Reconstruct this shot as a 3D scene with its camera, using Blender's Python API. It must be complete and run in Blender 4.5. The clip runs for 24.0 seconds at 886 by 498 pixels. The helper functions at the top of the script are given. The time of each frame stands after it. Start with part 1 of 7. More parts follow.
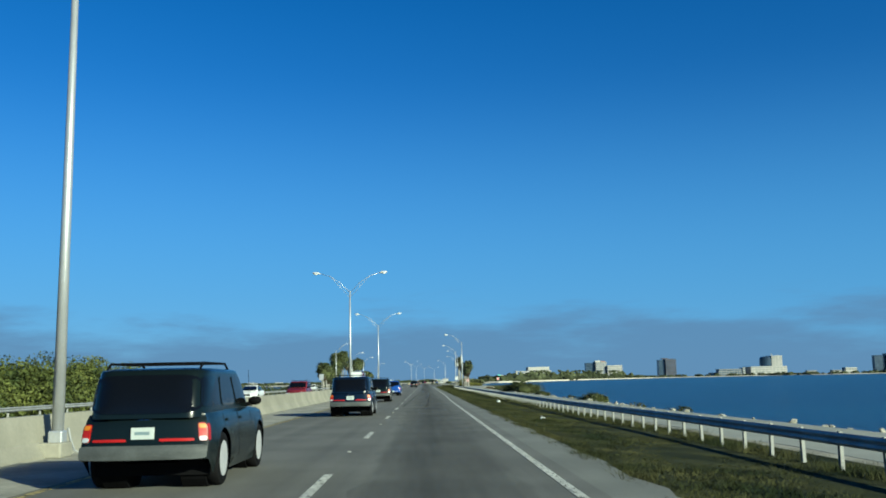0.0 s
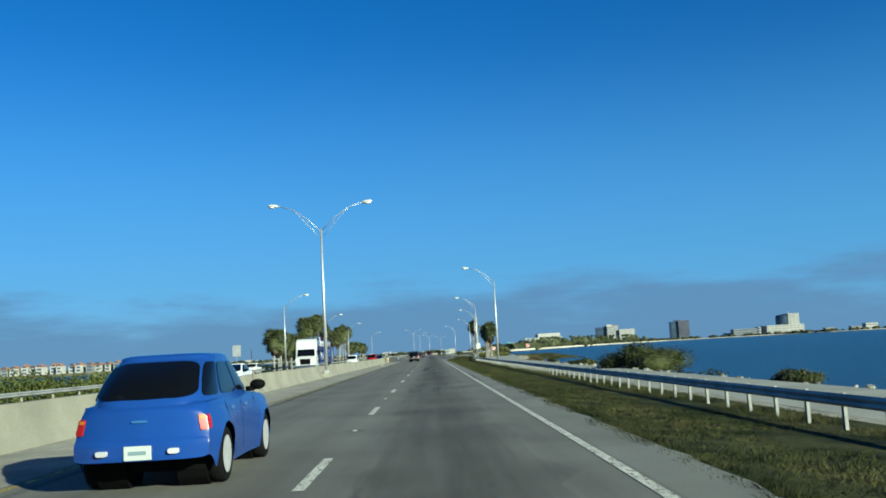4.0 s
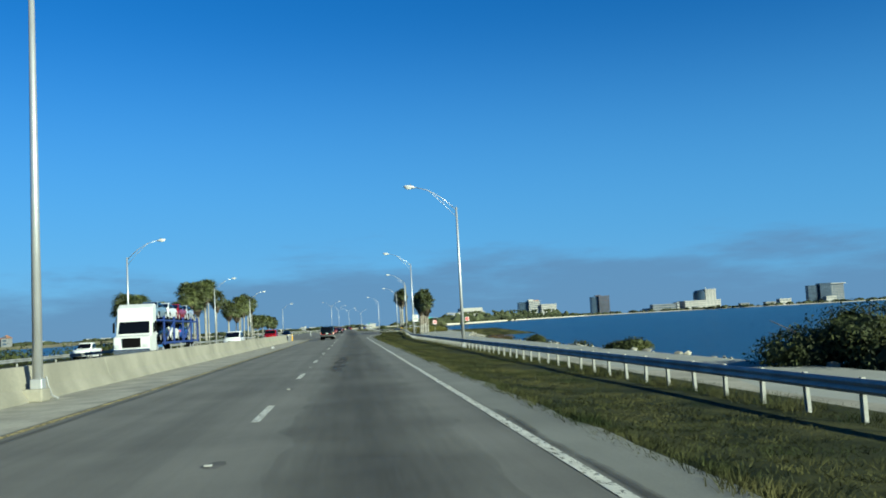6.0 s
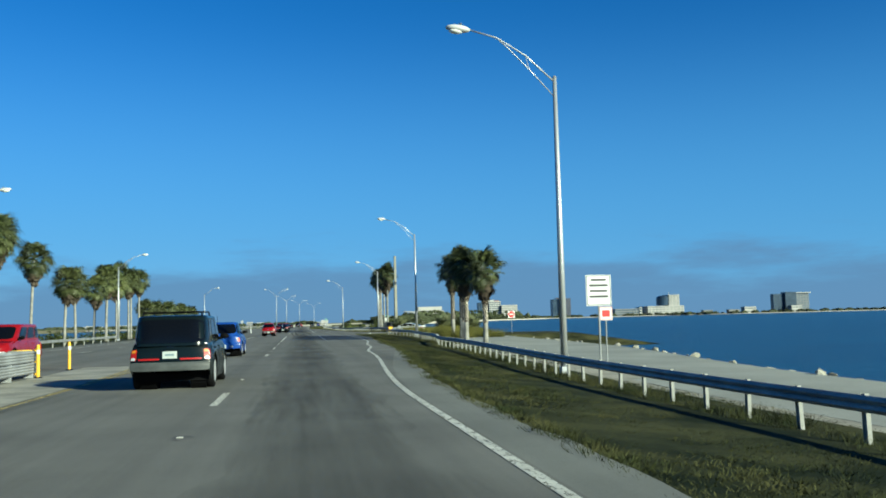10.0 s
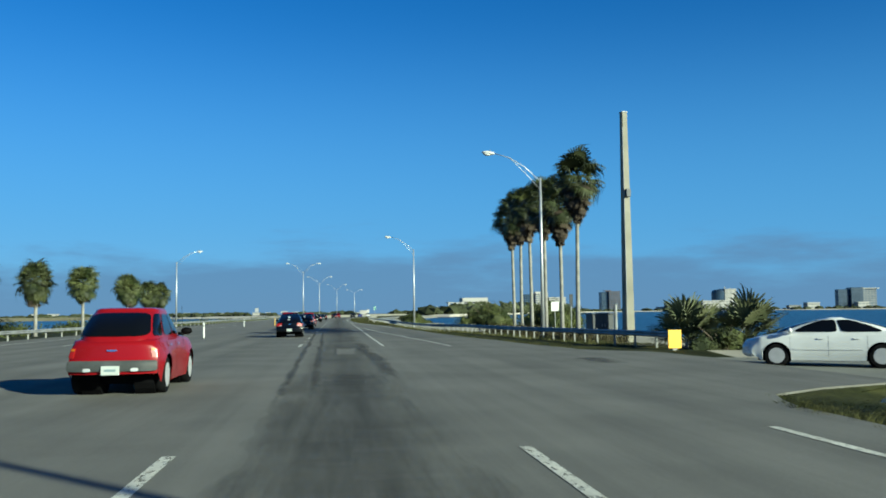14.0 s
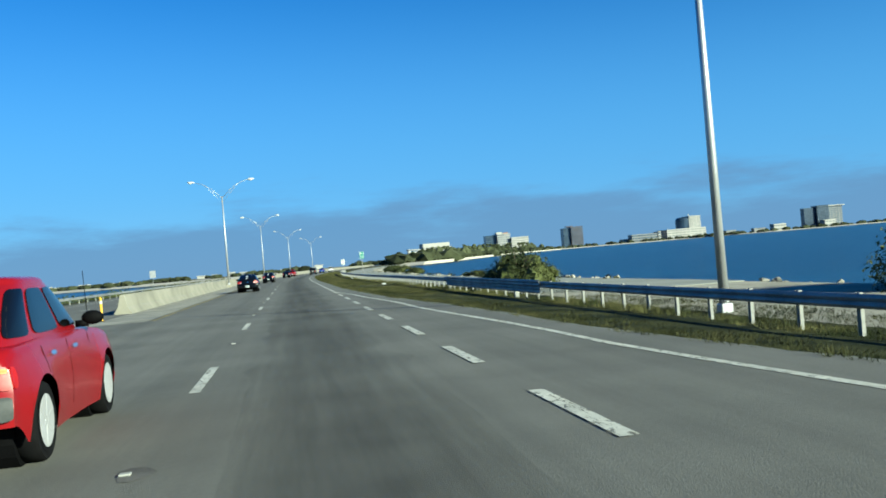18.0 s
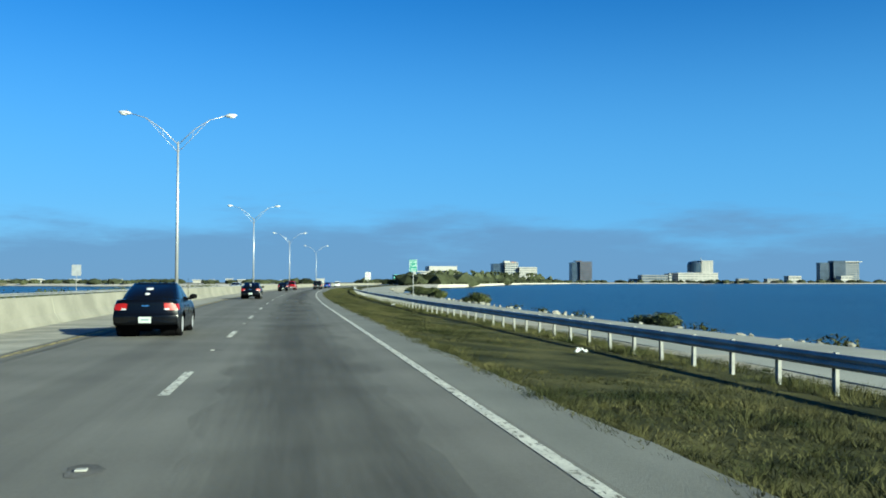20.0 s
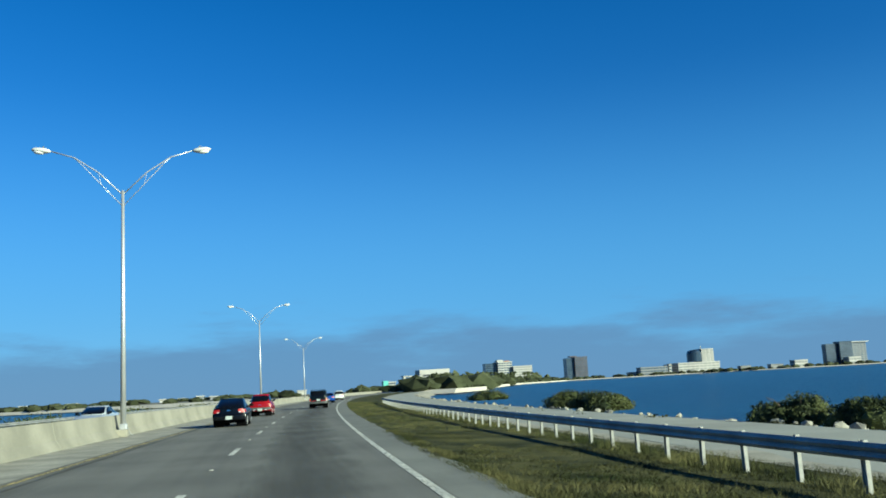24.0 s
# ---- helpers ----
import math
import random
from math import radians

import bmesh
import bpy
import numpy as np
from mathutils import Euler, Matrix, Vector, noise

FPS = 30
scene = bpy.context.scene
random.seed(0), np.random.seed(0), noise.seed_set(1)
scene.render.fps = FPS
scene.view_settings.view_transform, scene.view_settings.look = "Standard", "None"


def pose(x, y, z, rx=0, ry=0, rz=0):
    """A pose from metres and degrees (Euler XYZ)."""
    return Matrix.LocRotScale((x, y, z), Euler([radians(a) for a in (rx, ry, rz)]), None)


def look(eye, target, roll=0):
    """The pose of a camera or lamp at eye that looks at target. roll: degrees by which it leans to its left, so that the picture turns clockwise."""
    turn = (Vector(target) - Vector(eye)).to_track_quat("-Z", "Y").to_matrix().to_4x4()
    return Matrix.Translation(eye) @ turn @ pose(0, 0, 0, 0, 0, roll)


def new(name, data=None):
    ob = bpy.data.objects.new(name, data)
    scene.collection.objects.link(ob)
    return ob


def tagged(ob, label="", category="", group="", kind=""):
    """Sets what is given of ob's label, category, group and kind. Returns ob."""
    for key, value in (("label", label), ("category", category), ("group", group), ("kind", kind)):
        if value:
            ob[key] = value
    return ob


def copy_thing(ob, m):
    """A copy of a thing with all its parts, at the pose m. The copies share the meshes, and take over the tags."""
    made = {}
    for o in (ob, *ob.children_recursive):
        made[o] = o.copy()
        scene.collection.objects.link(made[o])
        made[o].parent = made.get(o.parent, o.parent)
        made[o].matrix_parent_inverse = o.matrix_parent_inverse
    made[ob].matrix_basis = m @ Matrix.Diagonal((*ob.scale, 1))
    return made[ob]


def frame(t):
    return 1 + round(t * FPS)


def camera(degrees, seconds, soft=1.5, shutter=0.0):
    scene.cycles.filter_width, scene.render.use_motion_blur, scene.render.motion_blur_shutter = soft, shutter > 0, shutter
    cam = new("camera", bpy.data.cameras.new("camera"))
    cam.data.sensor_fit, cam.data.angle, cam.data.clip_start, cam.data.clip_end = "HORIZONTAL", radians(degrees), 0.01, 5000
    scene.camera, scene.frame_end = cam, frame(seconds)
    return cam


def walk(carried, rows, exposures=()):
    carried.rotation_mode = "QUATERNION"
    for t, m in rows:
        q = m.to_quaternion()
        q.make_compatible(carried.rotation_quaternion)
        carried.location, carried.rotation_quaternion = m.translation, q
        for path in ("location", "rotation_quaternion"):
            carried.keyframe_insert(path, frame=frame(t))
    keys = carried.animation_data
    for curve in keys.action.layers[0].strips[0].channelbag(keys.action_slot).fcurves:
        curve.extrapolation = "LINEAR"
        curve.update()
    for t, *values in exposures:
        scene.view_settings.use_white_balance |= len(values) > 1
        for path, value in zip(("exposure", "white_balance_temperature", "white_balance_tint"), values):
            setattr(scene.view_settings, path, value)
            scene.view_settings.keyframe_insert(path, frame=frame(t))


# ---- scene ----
cam = camera(52.2, 24.0, soft=1.8)
PATH = [
    (0, (-2.111, -0.000, 1.422), (-1.654, 19.784, 4.316), -1.19),
    (0.5, (-2.100, 11.919, 1.422), (-1.186, 31.839, 2.950), -1.36),
    (1, (-2.144, 23.720, 1.422), (-1.765, 43.589, 3.674), -0.90),
    (1.5, (-2.270, 35.287, 1.422), (-1.623, 55.164, 3.538), -1.40),
    (2, (-2.185, 46.613, 1.422), (-1.292, 66.450, 3.812), -0.94),
    (2.5, (-2.293, 57.640, 1.422), (-1.348, 77.482, 3.746), -1.25),
    (4.5, (-2.069, 97.071, 1.422), (-1.710, 116.940, 3.680), -3.55),
    (5, (-2.045, 108.230, 1.422), (0.769, 127.764, 4.659), -0.67),
    (5.5, (-2.068, 119.505, 1.422), (-0.061, 139.326, 3.187), -2.74),
    (6, (-2.086, 130.950, 1.422), (0.038, 150.771, 3.039), -3.08),
    (6.5, (-2.134, 142.619, 1.422), (0.094, 162.424, 3.090), -1.23),
    (7, (-2.113, 154.455, 1.422), (-0.134, 174.275, 3.222), -1.00),
    (7.5, (-2.039, 166.402, 1.422), (-0.188, 186.258, 2.939), -1.58),
    (8, (-2.090, 178.418, 1.422), (-0.318, 198.293, 2.779), -1.95),
    (8.5, (-2.087, 190.462, 1.422), (-0.181, 210.325, 2.771), -2.45),
    (9, (-2.123, 202.562, 1.422), (0.156, 222.369, 3.010), -2.89),
    (9.5, (-2.126, 214.618, 1.422), (1.014, 234.305, 3.015), -1.61),
    (11.5, (-1.946, 262.414, 1.422), (0.982, 282.141, 2.930), -0.73),
    (12, (-1.883, 274.640, 1.422), (0.827, 294.402, 2.887), -0.97),
    (12.5, (-1.741, 286.821, 1.422), (1.008, 306.578, 2.870), -0.30),
    (13, (-1.912, 299.054, 1.422), (0.373, 318.864, 2.950), -0.04),
    (13.5, (-1.962, 311.289, 1.422), (0.285, 331.122, 2.680), -0.21),
    (14, (-1.962, 323.489, 1.422), (0.354, 343.305, 2.827), -0.66),
    (14.5, (-1.773, 335.590, 1.422), (0.795, 355.393, 2.537), -1.41),
    (15, (-2.071, 347.751, 1.422), (0.504, 367.550, 2.590), -2.21),
    (15.5, (-2.075, 359.969, 1.422), (0.611, 379.758, 2.514), -1.44),
    (16, (-2.124, 372.206, 1.422), (0.454, 392.007, 2.551), -0.78),
    (16.5, (-1.997, 384.415, 1.422), (0.740, 404.211, 2.222), -2.17),
    (17, (-2.287, 396.568, 1.422), (0.457, 416.363, 2.215), -2.52),
    (17.5, (-2.356, 408.573, 1.422), (0.947, 428.298, 1.580), -5.25),
    (19.5, (-2.242, 456.871, 1.422), (1.221, 476.561, 1.984), -0.74),
    (20, (-2.089, 469.174, 1.422), (1.234, 488.882, 2.157), 0.01),
    (20.5, (-2.133, 481.444, 1.422), (0.709, 501.217, 2.390), -1.48),
    (21, (-2.106, 493.832, 1.422), (1.069, 513.572, 1.954), -3.29),
    (21.5, (-1.950, 506.177, 1.422), (1.142, 525.927, 2.034), -3.80),
    (22, (-2.080, 518.459, 1.422), (1.582, 538.090, 2.534), -6.67),
    (22.5, (-2.021, 530.636, 1.422), (2.057, 550.061, 3.879), -5.32),
    (23, (-1.834, 542.743, 1.422), (1.158, 562.313, 4.264), -4.17),
    (23.5, (-1.568, 554.818, 1.422), (2.141, 574.221, 4.547), -4.81),
    (24, (-1.246, 566.876, 1.422), (2.599, 586.273, 4.421), -3.19),
]
walk(cam, [(t, look(eye, target, roll)) for t, eye, target, roll in PATH],
     exposures=[(0, 0.92, 5900, -12), (7, 1.03, 5900, -12), (12, 1.00, 5900, -12), (16, 0.98, 5900, -12), (17, 1.25, 5900, -12), (20, 1.28, 5900, -12), (22, 1.30, 5900, -12), (23, 1.11, 5900, -12), (24, 1.11, 5900, -12)])

# ---- light: low sun behind and to the right, deep blue sky with a cloud bank low over the horizon ----
SUN_EL, SUN_X, SUN_Y = radians(20), 0.690, -0.724
world = bpy.data.worlds.new("sky")
scene.world = world
world.use_nodes = True
wn = world.node_tree.nodes
wl = world.node_tree.links
wn.clear()
w_out = wn.new("ShaderNodeOutputWorld")
w_bg = wn.new("ShaderNodeBackground")
w_sky = wn.new("ShaderNodeTexSky")
w_sky.sky_type = "NISHITA"
w_sky.sun_disc = False
w_sky.sun_elevation = SUN_EL
w_sky.sun_rotation = math.atan2(SUN_X, SUN_Y)
w_sky.altitude = 0
w_sky.air_density, w_sky.dust_density, w_sky.ozone_density = 1.0, 0.0, 3.0
w_hsv = wn.new("ShaderNodeHueSaturation")
w_hsv.inputs["Saturation"].default_value = 1.33
w_hsv.inputs["Value"].default_value = 1.0
w_tint = wn.new("ShaderNodeMix")
w_tint.data_type = "RGBA"
w_tint.blend_type = "MULTIPLY"
w_tint.inputs["Factor"].default_value = 1.0
w_tint.inputs["B"].default_value = (0.78, 0.87, 1.22, 1)
w_tc = wn.new("ShaderNodeTexCoord")
w_sep = wn.new("ShaderNodeSeparateXYZ")
w_map = wn.new("ShaderNodeMapping")
w_map.inputs["Scale"].default_value = (5.5, 5.5, 30.0)
w_noise = wn.new("ShaderNodeTexNoise")
w_noise.inputs["Scale"].default_value = 1.0
w_noise.inputs["Detail"].default_value = 8.0
w_noise.inputs["Roughness"].default_value = 0.6
w_add = wn.new("ShaderNodeMath")
w_add.operation = "MULTIPLY_ADD"
w_add.inputs[1].default_value = 0.15
w_ramp = wn.new("ShaderNodeMapRange")
w_ramp.interpolation_type = "SMOOTHSTEP"
w_ramp.inputs["From Min"].default_value = 0.158
w_ramp.inputs["From Max"].default_value = 0.105
w_ramp.inputs["To Min"].default_value = 0.0
w_ramp.inputs["To Max"].default_value = 0.80
w_low = wn.new("ShaderNodeMapRange")
w_low.interpolation_type = "SMOOTHSTEP"
w_low.inputs["From Min"].default_value = 0.34
w_low.inputs["From Max"].default_value = 0.04
w_low.inputs["To Max"].default_value = 0.75
w_haze = wn.new("ShaderNodeMix")
w_haze.data_type = "RGBA"
w_haze.inputs["B"].default_value = (1.15, 3.5, 7.3, 1)
w_cloud = wn.new("ShaderNodeMix")
w_cloud.data_type = "RGBA"
w_cloud.inputs["B"].default_value = (1.5, 2.5, 4.45, 1)
w_bg.inputs["Strength"].default_value = 0.050
wl.new(w_tc.outputs["Generated"], w_sep.inputs[0])
wl.new(w_tc.outputs["Generated"], w_map.inputs["Vector"])
wl.new(w_map.outputs[0], w_noise.inputs["Vector"])
wl.new(w_noise.outputs["Fac"], w_add.inputs[0])
wl.new(w_sep.outputs["Z"], w_add.inputs[2])
wl.new(w_add.outputs[0], w_ramp.inputs["Value"])
wl.new(w_sky.outputs[0], w_hsv.inputs["Color"])
wl.new(w_hsv.outputs[0], w_tint.inputs["A"])
w_up = wn.new("ShaderNodeMapRange")
w_up.interpolation_type = "SMOOTHSTEP"
w_up.inputs["From Min"].default_value = 0.36
w_up.inputs["From Max"].default_value = 0.75
w_deep = wn.new("ShaderNodeMix")
w_deep.data_type = "RGBA"
w_deep.blend_type = "MULTIPLY"
w_deep.inputs["B"].default_value = (0.50, 0.58, 0.70, 1)
wl.new(w_sep.outputs["Z"], w_up.inputs["Value"])
wl.new(w_up.outputs[0], w_deep.inputs["Factor"])
wl.new(w_tint.outputs["Result"], w_deep.inputs["A"])
wl.new(w_deep.outputs["Result"], w_haze.inputs["A"])
wl.new(w_sep.outputs["Z"], w_low.inputs["Value"])
wl.new(w_low.outputs[0], w_haze.inputs["Factor"])
wl.new(w_haze.outputs["Result"], w_cloud.inputs["A"])
wl.new(w_ramp.outputs[0], w_cloud.inputs["Factor"])
wl.new(w_cloud.outputs["Result"], w_bg.inputs["Color"])
wl.new(w_bg.outputs[0], w_out.inputs[0])

sun = new("sun", bpy.data.lights.new("sun", "SUN"))
sun.data.energy = 5.0
sun.data.angle = radians(0.55)
sun.data.color = (1.0, 0.915, 0.72)
ch = math.cos(SUN_EL)
sun.matrix_basis = look((SUN_X * ch * 100, SUN_Y * ch * 100, 100 * math.sin(SUN_EL)), (0, 0, 0))


# ---- materials ----
def mat(name, color, rough=0.7, metal=0.0, vary=0.25, scale=3.0, fine=40.0, bump=0.0, bump_scale=60.0, second=None, island=0.0, spec=0.5, coat=0.0, stretch=None):
    """Base colour with broad and fine variation, an optional second tone, and relief."""
    m = bpy.data.materials.new(name)
    m.use_nodes = True
    n, l = m.node_tree.nodes, m.node_tree.links
    b = n["Principled BSDF"]
    b.inputs["Roughness"].default_value = rough
    b.inputs["Metallic"].default_value = metal
    b.inputs["Specular IOR Level"].default_value = spec
    b.inputs["Coat Weight"].default_value = coat
    tc = n.new("ShaderNodeTexCoord")
    vec = tc.outputs["Object"]
    if stretch:
        mp = n.new("ShaderNodeMapping")
        mp.inputs["Scale"].default_value = stretch
        l.new(vec, mp.inputs["Vector"])
        vec = mp.outputs[0]
    big = n.new("ShaderNodeTexNoise")
    big.inputs["Scale"].default_value = scale
    big.inputs["Detail"].default_value = 5
    small = n.new("ShaderNodeTexNoise")
    small.inputs["Scale"].default_value = fine
    small.inputs["Detail"].default_value = 3
    l.new(vec, big.inputs["Vector"])
    l.new(vec, small.inputs["Vector"])
    mix = n.new("ShaderNodeMix")
    mix.data_type = "RGBA"
    lo = [c * (1 - vary) for c in color]
    hi = [min(1, c * (1 + vary)) for c in (second or color)]
    mix.inputs["A"].default_value = (*lo, 1)
    mix.inputs["B"].default_value = (*hi, 1)
    mr = n.new("ShaderNodeMapRange")
    mr.inputs["From Min"].default_value = 0.36
    mr.inputs["From Max"].default_value = 0.64
    l.new(big.outputs["Fac"], mr.inputs["Value"])
    l.new(mr.outputs[0], mix.inputs["Factor"])
    grain = n.new("ShaderNodeMix")
    grain.data_type = "RGBA"
    grain.blend_type = "MULTIPLY"
    grain.inputs["Factor"].default_value = min(1.0, vary * 1.6)
    gr = n.new("ShaderNodeMapRange")
    gr.inputs["From Min"].default_value = 0.3
    gr.inputs["From Max"].default_value = 0.7
    gr.inputs["To Min"].default_value = 0.55
    gr.inputs["To Max"].default_value = 1.25
    l.new(small.outputs["Fac"], gr.inputs["Value"])
    l.new(mix.outputs["Result"], grain.inputs["A"])
    l.new(gr.outputs[0], grain.inputs["B"])
    last = grain.outputs["Result"]
    if island:
        geo = n.new("ShaderNodeNewGeometry")
        obi = n.new("ShaderNodeObjectInfo")
        sm = n.new("ShaderNodeMath")
        sm.operation = "ADD"
        l.new(geo.outputs["Random Per Island"], sm.inputs[0])
        l.new(obi.outputs["Random"], sm.inputs[1])
        ir = n.new("ShaderNodeMapRange")
        ir.inputs["From Max"].default_value = 2.0
        ir.inputs["To Min"].default_value = 1 - island
        ir.inputs["To Max"].default_value = 1 + island
        l.new(sm.outputs[0], ir.inputs["Value"])
        im = n.new("ShaderNodeMix")
        im.data_type = "RGBA"
        im.blend_type = "MULTIPLY"
        im.inputs["Factor"].default_value = 1
        l.new(last, im.inputs["A"])
        l.new(ir.outputs[0], im.inputs["B"])
        last = im.outputs["Result"]
    l.new(last, b.inputs["Base Color"])
    if bump:
        bn = n.new("ShaderNodeTexNoise")
        bn.inputs["Scale"].default_value = bump_scale
        bn.inputs["Detail"].default_value = 4
        l.new(vec, bn.inputs["Vector"])
        bp = n.new("ShaderNodeBump")
        bp.inputs["Strength"].default_value = bump
        bp.inputs["Distance"].default_value = 0.02
        l.new(bn.outputs["Fac"], bp.inputs["Height"])
        l.new(bp.outputs[0], b.inputs["Normal"])
    return m


def asphalt_mat(name, color, streak):
    """Worn asphalt: aggregate grain, broad patches, and darker wheel and oil streaks that run along the lane."""
    m = mat(name, color, rough=0.86, vary=0.13, scale=0.35, fine=24.0, bump=0.35, bump_scale=70.0, spec=0.3)
    n, l = m.node_tree.nodes, m.node_tree.links
    b = n["Principled BSDF"]
    src = b.inputs["Base Color"].links[0].from_socket
    tc = n.new("ShaderNodeTexCoord")
    mp = n.new("ShaderNodeMapping")
    mp.inputs["Scale"].default_value = (1.1, 0.012, 1)
    nz = n.new("ShaderNodeTexNoise")
    nz.inputs["Scale"].default_value = 1.0
    nz.inputs["Detail"].default_value = 6
    nz.inputs["Roughness"].default_value = 0.6
    mr = n.new("ShaderNodeMapRange")
    mr.inputs["From Min"].default_value = 0.38
    mr.inputs["From Max"].default_value = 0.66
    mr.inputs["To Min"].default_value = 1 + streak * 0.6
    mr.inputs["To Max"].default_value = 1 - streak
    mx = n.new("ShaderNodeMix")
    mx.data_type = "RGBA"
    mx.blend_type = "MULTIPLY"
    mx.inputs["Factor"].default_value = 1
    l.new(tc.outputs["Object"], mp.inputs["Vector"])
    l.new(mp.outputs[0], nz.inputs["Vector"])
    l.new(nz.outputs["Fac"], mr.inputs["Value"])
    l.new(src, mx.inputs["A"])
    l.new(mr.outputs[0], mx.inputs["B"])
    l.new(mx.outputs["Result"], b.inputs["Base Color"])
    return m


def glass_mat(name, color, rough=0.03):
    m = bpy.data.materials.new(name)
    m.use_nodes = True
    b = m.node_tree.nodes["Principled BSDF"]
    b.inputs["Base Color"].default_value = (*color, 1)
    b.inputs["Roughness"].default_value = rough
    b.inputs["Specular IOR Level"].default_value = 0.35
    return m


M_ASPHALT = asphalt_mat("asphalt", (0.127, 0.125, 0.110), 0.20)
M_ASPHALT_SIDE = asphalt_mat("shoulder_asphalt", (0.158, 0.160, 0.140), 0.10)
M_PATCH = mat("dark_asphalt", (0.0813, 0.078, 0.0702), rough=0.85, vary=0.4, scale=1.2, fine=30, bump=0.3)
M_WHITE = mat("road_paint", (0.513, 0.504, 0.427), rough=0.6, vary=0.18, scale=1.5, fine=22, bump=0.15)
M_YELLOW = mat("yellow_paint", (0.391, 0.306, 0.0935), rough=0.65, vary=0.4, scale=1.2, fine=18)


def worn(m, lo, hi):
    """Paint chipped through in ragged flecks."""
    n, l = m.node_tree.nodes, m.node_tree.links
    tc = n.new("ShaderNodeTexCoord")
    mp = n.new("ShaderNodeMapping")
    mp.inputs["Scale"].default_value = (14.0, 5.0, 1)
    nz = n.new("ShaderNodeTexNoise")
    nz.inputs["Scale"].default_value = 1.0
    nz.inputs["Detail"].default_value = 7
    nz.inputs["Roughness"].default_value = 0.72
    mr = n.new("ShaderNodeMapRange")
    mr.inputs["From Min"].default_value = lo
    mr.inputs["From Max"].default_value = hi
    l.new(tc.outputs["Object"], mp.inputs["Vector"])
    l.new(mp.outputs[0], nz.inputs["Vector"])
    l.new(nz.outputs["Fac"], mr.inputs["Value"])
    l.new(mr.outputs[0], n["Principled BSDF"].inputs["Alpha"])


worn(M_WHITE, 0.38, 0.48)
worn(M_YELLOW, 0.38, 0.56)
M_CONCRETE = mat("concrete", (0.204, 0.195, 0.154), rough=0.85, vary=0.12, scale=0.5, fine=14, bump=0.2, bump_scale=30, second=(0.230, 0.218, 0.174))
M_CONC_STAIN = mat("stained_concrete", (0.250, 0.240, 0.196), rough=0.9, vary=0.25, scale=0.8, fine=10, bump=0.25, bump_scale=25)
M_GRASS = mat("grass", (0.015, 0.023, 0.006), rough=0.95, vary=0.45, scale=0.5, fine=7, bump=0.9, bump_scale=14, second=(0.032, 0.033, 0.012), spec=0.1)
M_BLADE = mat("grass_blades", (0.0155, 0.0255, 0.006), rough=0.9, vary=0.3, scale=0.6, fine=3, second=(0.046, 0.0445, 0.016), island=0.5, spec=0.2)
M_GRASS_DRY = mat("dry_grass", (0.026, 0.033, 0.009), rough=0.95, vary=0.45, scale=0.5, fine=7, bump=0.9, bump_scale=14, second=(0.055, 0.053, 0.020), spec=0.1)
M_BLADE_DRY = mat("dry_grass_blades", (0.025, 0.036, 0.0088), rough=0.9, vary=0.3, scale=0.6, fine=3, second=(0.078, 0.074, 0.029), island=0.5, spec=0.2)
M_SAND = mat("pale_sand", (0.275, 0.26, 0.214), rough=0.95, vary=0.18, scale=0.6, fine=9, bump=0.4, bump_scale=20, spec=0.2)
M_TRAIL = mat("trail_paving", (0.258, 0.262, 0.232), rough=0.9, vary=0.12, scale=0.25, fine=20, bump=0.2, spec=0.3)
M_ROCK = mat("rock", (0.259, 0.248, 0.209), rough=0.9, vary=0.3, scale=1.5, fine=9, bump=0.5, bump_scale=9, island=0.35)
M_STEEL = mat("galvanized_steel", (0.27, 0.275, 0.275), rough=0.62, metal=0.25, vary=0.22, scale=1.2, fine=22)
M_ALU = mat("brushed_aluminium", (0.47, 0.48, 0.49), rough=0.42, metal=0.6, vary=0.08, scale=1, fine=20)
M_POST = mat("weathered_post", (0.30, 0.30, 0.28), rough=0.8, vary=0.2, scale=3, fine=20)
M_LAMP = mat("lamp_housing", (0.48, 0.48, 0.47), rough=0.4, vary=0.06)
M_LENS = glass_mat("lamp_lens", (0.75, 0.75, 0.7), 0.15)
M_LEAF = mat("palm_frond", (0.028, 0.043, 0.013), rough=0.55, vary=0.3, scale=0.6, fine=4, second=(0.070, 0.078, 0.027), island=0.6, spec=0.35)
M_PALMETTO = mat("palmetto_frond", (0.06, 0.076, 0.032), rough=0.6, vary=0.3, scale=0.6, fine=4, second=(0.136, 0.144, 0.072), island=0.5, spec=0.35)
M_DEAD = mat("dead_frond", (0.064, 0.050, 0.036), rough=0.85, vary=0.3, scale=0.8, fine=5, island=0.5, spec=0.2)
M_TRUNK = mat("palm_trunk", (0.235, 0.225, 0.20), rough=0.9, vary=0.25, scale=1.5, fine=16, bump=0.5, bump_scale=18)
M_BOOT = mat("leaf_base", (0.391, 0.348, 0.289), rough=0.9, vary=0.3, scale=3, fine=14, island=0.55)
# darker copy of palm_trunk; its colour holds the shade between old leaf bases
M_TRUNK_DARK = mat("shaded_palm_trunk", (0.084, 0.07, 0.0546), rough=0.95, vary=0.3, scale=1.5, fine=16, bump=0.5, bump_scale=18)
M_BUSH = mat("bush_leaf", (0.021, 0.0322, 0.0084), rough=0.7, vary=0.3, scale=0.7, fine=3, second=(0.049, 0.056, 0.0154), island=0.5, spec=0.25)
M_MANGROVE = mat("mangrove_leaf", (0.028, 0.044, 0.010), rough=0.7, vary=0.3, scale=0.4, fine=3, second=(0.066, 0.074, 0.016), island=0.5, spec=0.25)
